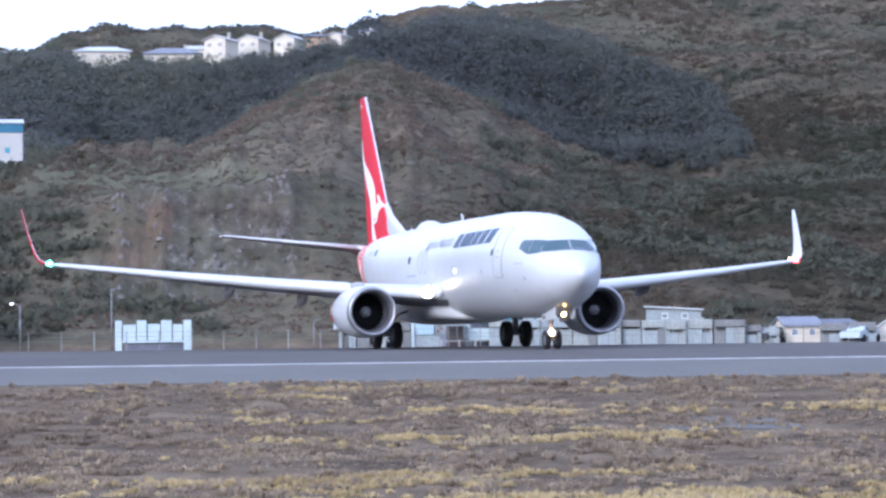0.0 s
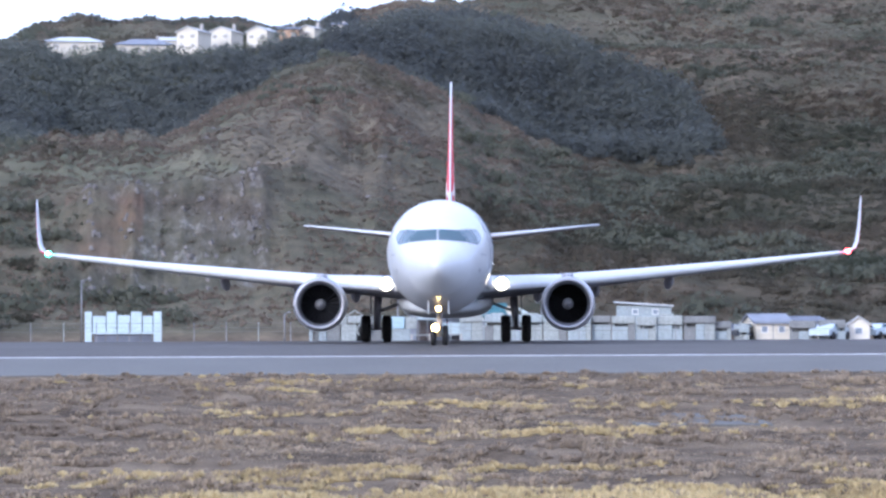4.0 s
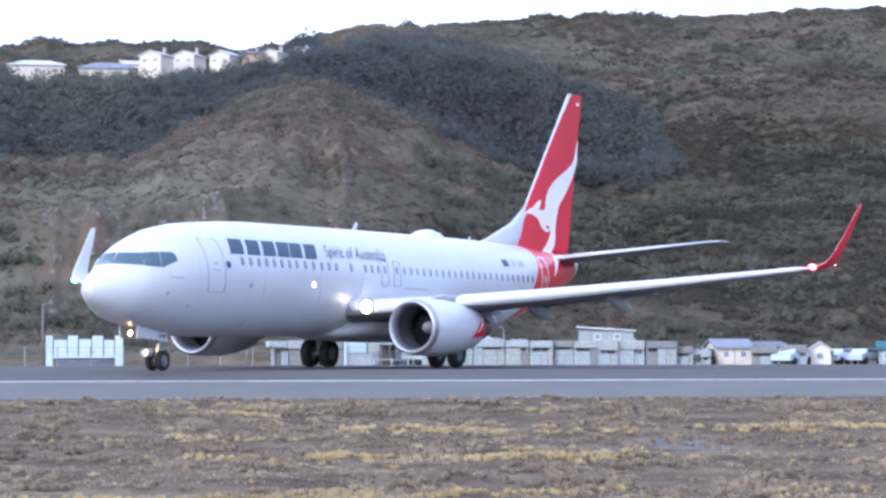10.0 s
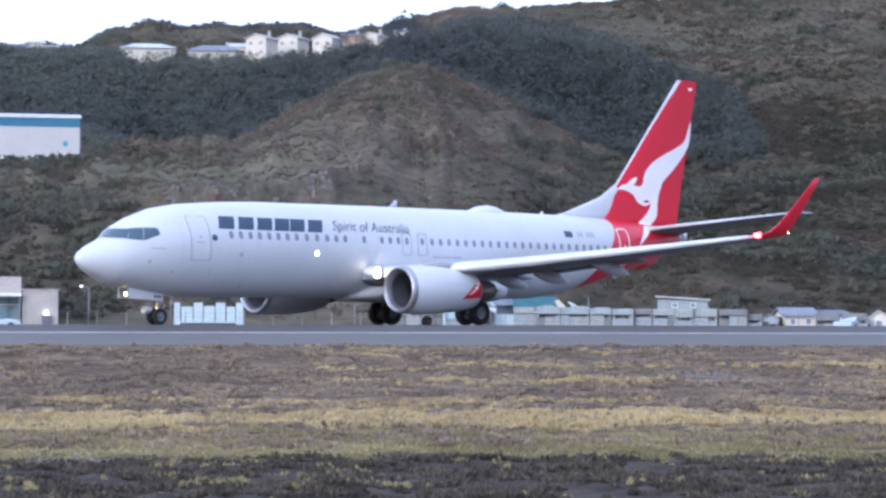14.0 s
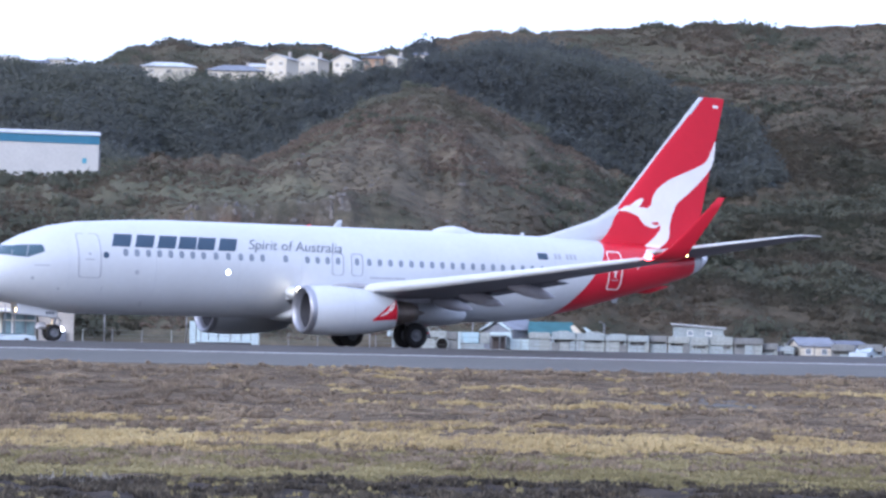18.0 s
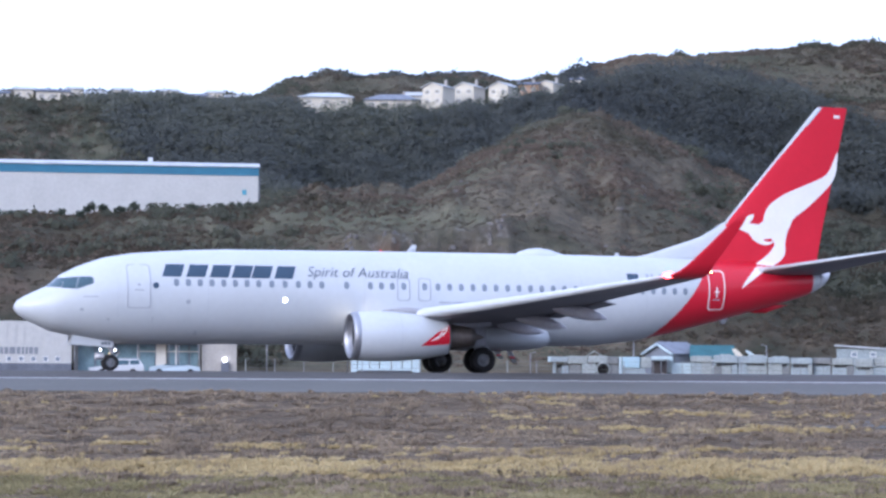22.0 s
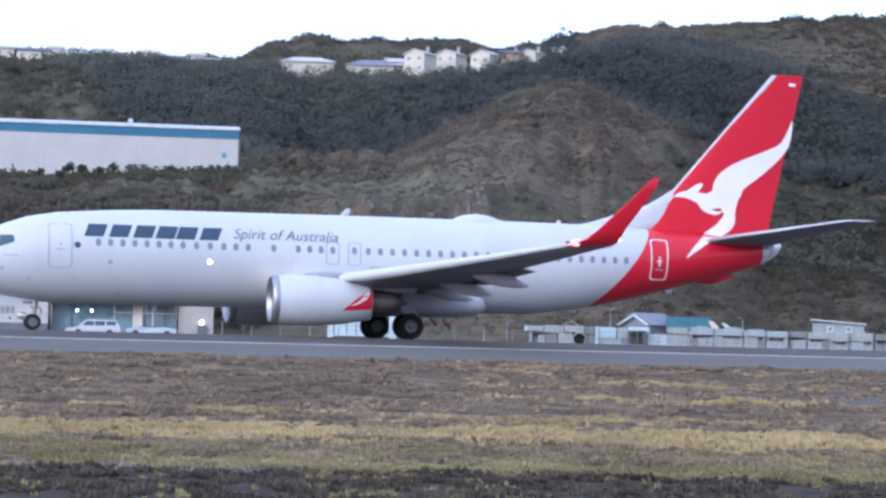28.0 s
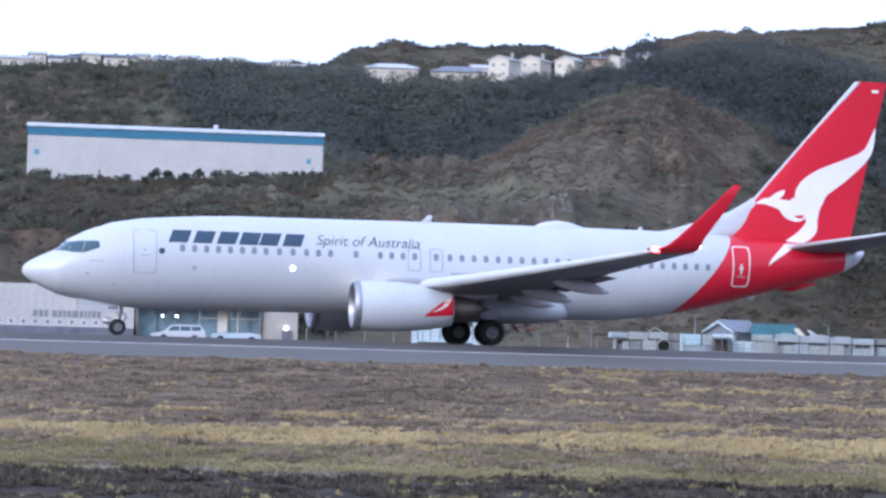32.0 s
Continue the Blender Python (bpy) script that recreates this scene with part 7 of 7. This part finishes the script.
    part("wall", box(-1.35, 0.45, 0.0, 0.15, 0.5, 1.42, 0.02), M_WALLT, w)
    for x in (0.62, 1.12, 1.75):
        part("pillar", box(x - 0.16, x + 0.16, -0.06, 0.2, 0.0, 1.46, 0.02), M_WALLT, w)
    part("infill", box(0.46, 2.4, 0.22, 0.3, 0.0, 1.40, 0.01), M_CONC_G, w)
    c, w, h0, h1 = cottage(6.75, 7.7, 0.66, 0.36, 205.0, M_CONC_B, M_ROOFT, "low cottage with a teal roof and pale gable boards", 0, True, 6.0)
    for x, mt, q in ((w / 2 + 0.02, M_HOUSE, ((0, 0.62), (0.36, 0.70), (1.0, 0.06), (0.28, 0.0))), (w / 2 + 1.12, M_WALLT, ((0, 0.50), (0.26, 0.54), (1.1, 0.02), (0.55, 0.0)))):
        vs = [(x + u, -2.1 - o, h0 + 0.12 + v) for o in (0.12, 0.0) for u, v in q]
        part("gable_board", shape("gable_board", vs, [(3, 2, 1, 0), (4, 5, 6, 7), (0, 1, 5, 4), (1, 2, 6, 5), (2, 3, 7, 6), (3, 0, 4, 7)]), mt, c, "pale sloping gable board")
    part("porch", box(w / 2 + 0.02, w / 2 + 2.1, -2.0, -0.8, 0.0, h0 + 0.12, 0.03), M_CONC_G, c)
    # flat roofed hut above the row
    rr_ = 204.0
    m = site(10.87, rr_, -0.5)
    hw = rr_ * math.tan(radians(0.62))
    c = thing("flat_roofed_hut", "pale blue-white hut with a flat roof and small windows", "hut", m)
    top = high(0.60, rr_) + 0.5
    part("wall", box(-hw, hw, 0, 5, -1, top, 0.02), M_CONC_B, c)
    roof = shape("hut_roof", [(-hw - 0.2, -0.3, top + 0.22), (hw + 0.2, -0.3, top - 0.08), (hw + 0.2, 5.3, top - 0.08), (-hw - 0.2, 5.3, top + 0.22), (-hw - 0.2, -0.3, top + 0.34), (hw + 0.2, -0.3, top + 0.04), (hw + 0.2, 5.3, top + 0.04), (-hw - 0.2, 5.3, top + 0.34)], [(3, 2, 1, 0), (4, 5, 6, 7), (0, 1, 5, 4), (1, 2, 6, 5), (2, 3, 7, 6), (3, 0, 4, 7)])
    part("roof", roof, M_ROOFW, c)
    for x in (-0.7, 0.9):
        window_on(c, x, top - 0.5, 0.4, 0.35, 0.0, "window", M_PANE)
    # end cottages, with cars parked between them
    cottage(13.22, 14.0, 0.40, 0.20, 203.0, M_HOUSE, M_ROOFB, "small pale cottage with a blue-grey roof beside the runway", 14, True, 4.0, 2)
    cottage(14.1, 14.75, 0.34, 0.22, 205.0, M_BEIGE, M_ROOFG, "small grey-roofed cottage beside the runway", 20, True, 4.0)
    cottage(15.4, 15.88, 0.34, 0.16, 203.0, M_WALLC, M_HOUSE_ROOF, "small cream-gabled cottage beside the runway", 0, False, 4.0)
    cottage(16.95, 17.9, 0.34, 0.16, 205.0, M_CONC_B, M_ROOFT, "long low cottage with a teal roof beside the runway", 0, True, 4.0, 3)
    for a, q, mt, lab in ((12.98, 201.0, M_CAR_D, "dark car parked beside the cottages"), (15.02, 200.0, M_CAR_B, "pale blue car parked beside the cottages"), (16.08, 205.0, M_CAR_B, "pale car parked beside the cottages"), (16.62, 206.0, M_CAR_B, "pale car parked by the teal-roofed cottage")):
        car(site(a, q, -0.5, 64), mt, lab, 0.86)


def lamp_post(az, r, top, lean, lit, label):
    m = site(az, r, -0.5)
    ob = thing("street_lamp", label, "street lamp", m, "lamp posts beyond the runway")
    h = high(top, r) + 0.5
    part("pole", rod((0, 0, -0.2), (0, 0, h), 0.07, 0.045), M_POST, ob)
    part("arm", rod((0, 0, h - 0.02), (lean, 0, h + 0.08), 0.03), M_POST, ob)
    part("lantern", box(min(lean, lean * 1.5), max(lean, lean * 1.5), -0.1, 0.1, h + 0.03, h + 0.16, 0.02), lit, ob)


def build_fence():
    """Post and wire fence beyond the runway."""
    r = 189.0
    for k in range(26):
        a = -4.3 + 0.72 * k
        x, y = r * math.sin(radians(a)), r * math.cos(radians(a))
        ob = thing("fence_bay", "grey post and wire fence bay", "fence", pose(x, y, -0.5, 0, 0, -a), "fence beyond the runway")
        part("post", box(-0.035, 0.035, -0.035, 0.035, -0.2, 1.5, 0.01), M_POST if k % 3 else M_CONC, ob)
        for z in (0.8, 1.1, 1.42):
            part("wire", box(0.05, 2.33, -0.008, 0.008, z - 0.01, z + 0.01), M_WIRE, ob)


build_hangar()
build_houses()
build_shrubs()
build_house_trees()
build_workshop()
build_barriers()
build_block_rows()
for a, r_, mt, lab in ((-7.45, 196.5, M_CAR, "white estate car parked before the showroom"), (-6.05, 195.0, M_CAR_B, "low pale blue car parked before the showroom")):
    car(site(a, r_, -0.5, 4), mt, lab, 0.6, a < -7)
lamp_post(-3.78, 193.0, 0.87, -0.5, M_LANTERN, "grey street lamp with a lit lantern")
lamp_post(-1.78, 196.0, 1.20, 0.5, M_POST, "grey street lamp beside the panel wall")
lamp_post(2.75, 194.0, 0.45, 0.3, M_POST, "short grey lamp post beside the fence")
lamp_post(-6.18, 198.5, 1.36, 0.3, M_TAXI, "lamp post with an amber lantern over the showroom")
lamp_post(8.55, 200.0, 0.66, -0.3, M_POST, "grey lamp post behind the concrete frames")
lamp_post(5.30, 202.0, 0.82, 0.25, M_POST, "grey lamp post beside the cottage")
build_fence()


def motions():
    """Everything that moves: the airliner and its rolling wheels."""
    rows = [(t, pose(x, y, 0.03, 0, 0, a)) for t, x, y, a in PLANE_ROWS]
    walk(airliner, rows)
    ts = [r[0] for r in PLANE_ROWS]

    def smooth(t, k):
        # cubic through the rows
        v = [r[k] for r in PLANE_ROWS]
        i = min(len(ts) - 2, max(0, int(np.searchsorted(ts, t, side="right")) - 1))
        h = ts[i + 1] - ts[i]
        u = (t - ts[i]) / h

        def slope(j):
            a, b = max(0, j - 1), min(len(ts) - 1, j + 1)
            return (v[b] - v[a]) / (ts[b] - ts[a])
        return (2 * u ** 3 - 3 * u ** 2 + 1) * v[i] + (u ** 3 - 2 * u ** 2 + u) * h * slope(i) + (3 * u ** 2 - 2 * u ** 3) * v[i + 1] + (u ** 3 - u ** 2) * h * slope(i + 1)
    for w, r, bx, by in WHEELS:
        base, ang, last, keys = w.location.copy(), 0.0, None, []
        for k in range(0, 129):
            t = k * 0.25
            a = radians(smooth(t, 3))
            px, py = smooth(t, 1) + math.cos(a) * bx - math.sin(a) * by, smooth(t, 2) + math.sin(a) * bx + math.cos(a) * by
            if last is not None:
                ang += ((px - last[0]) * math.cos(a) + (py - last[1]) * math.sin(a)) / r
            last = (px, py)
            keys.append((t, Matrix.Translation(base) @ Matrix.Rotation(ang, 4, "Y")))
        walk(w, keys)


motions()
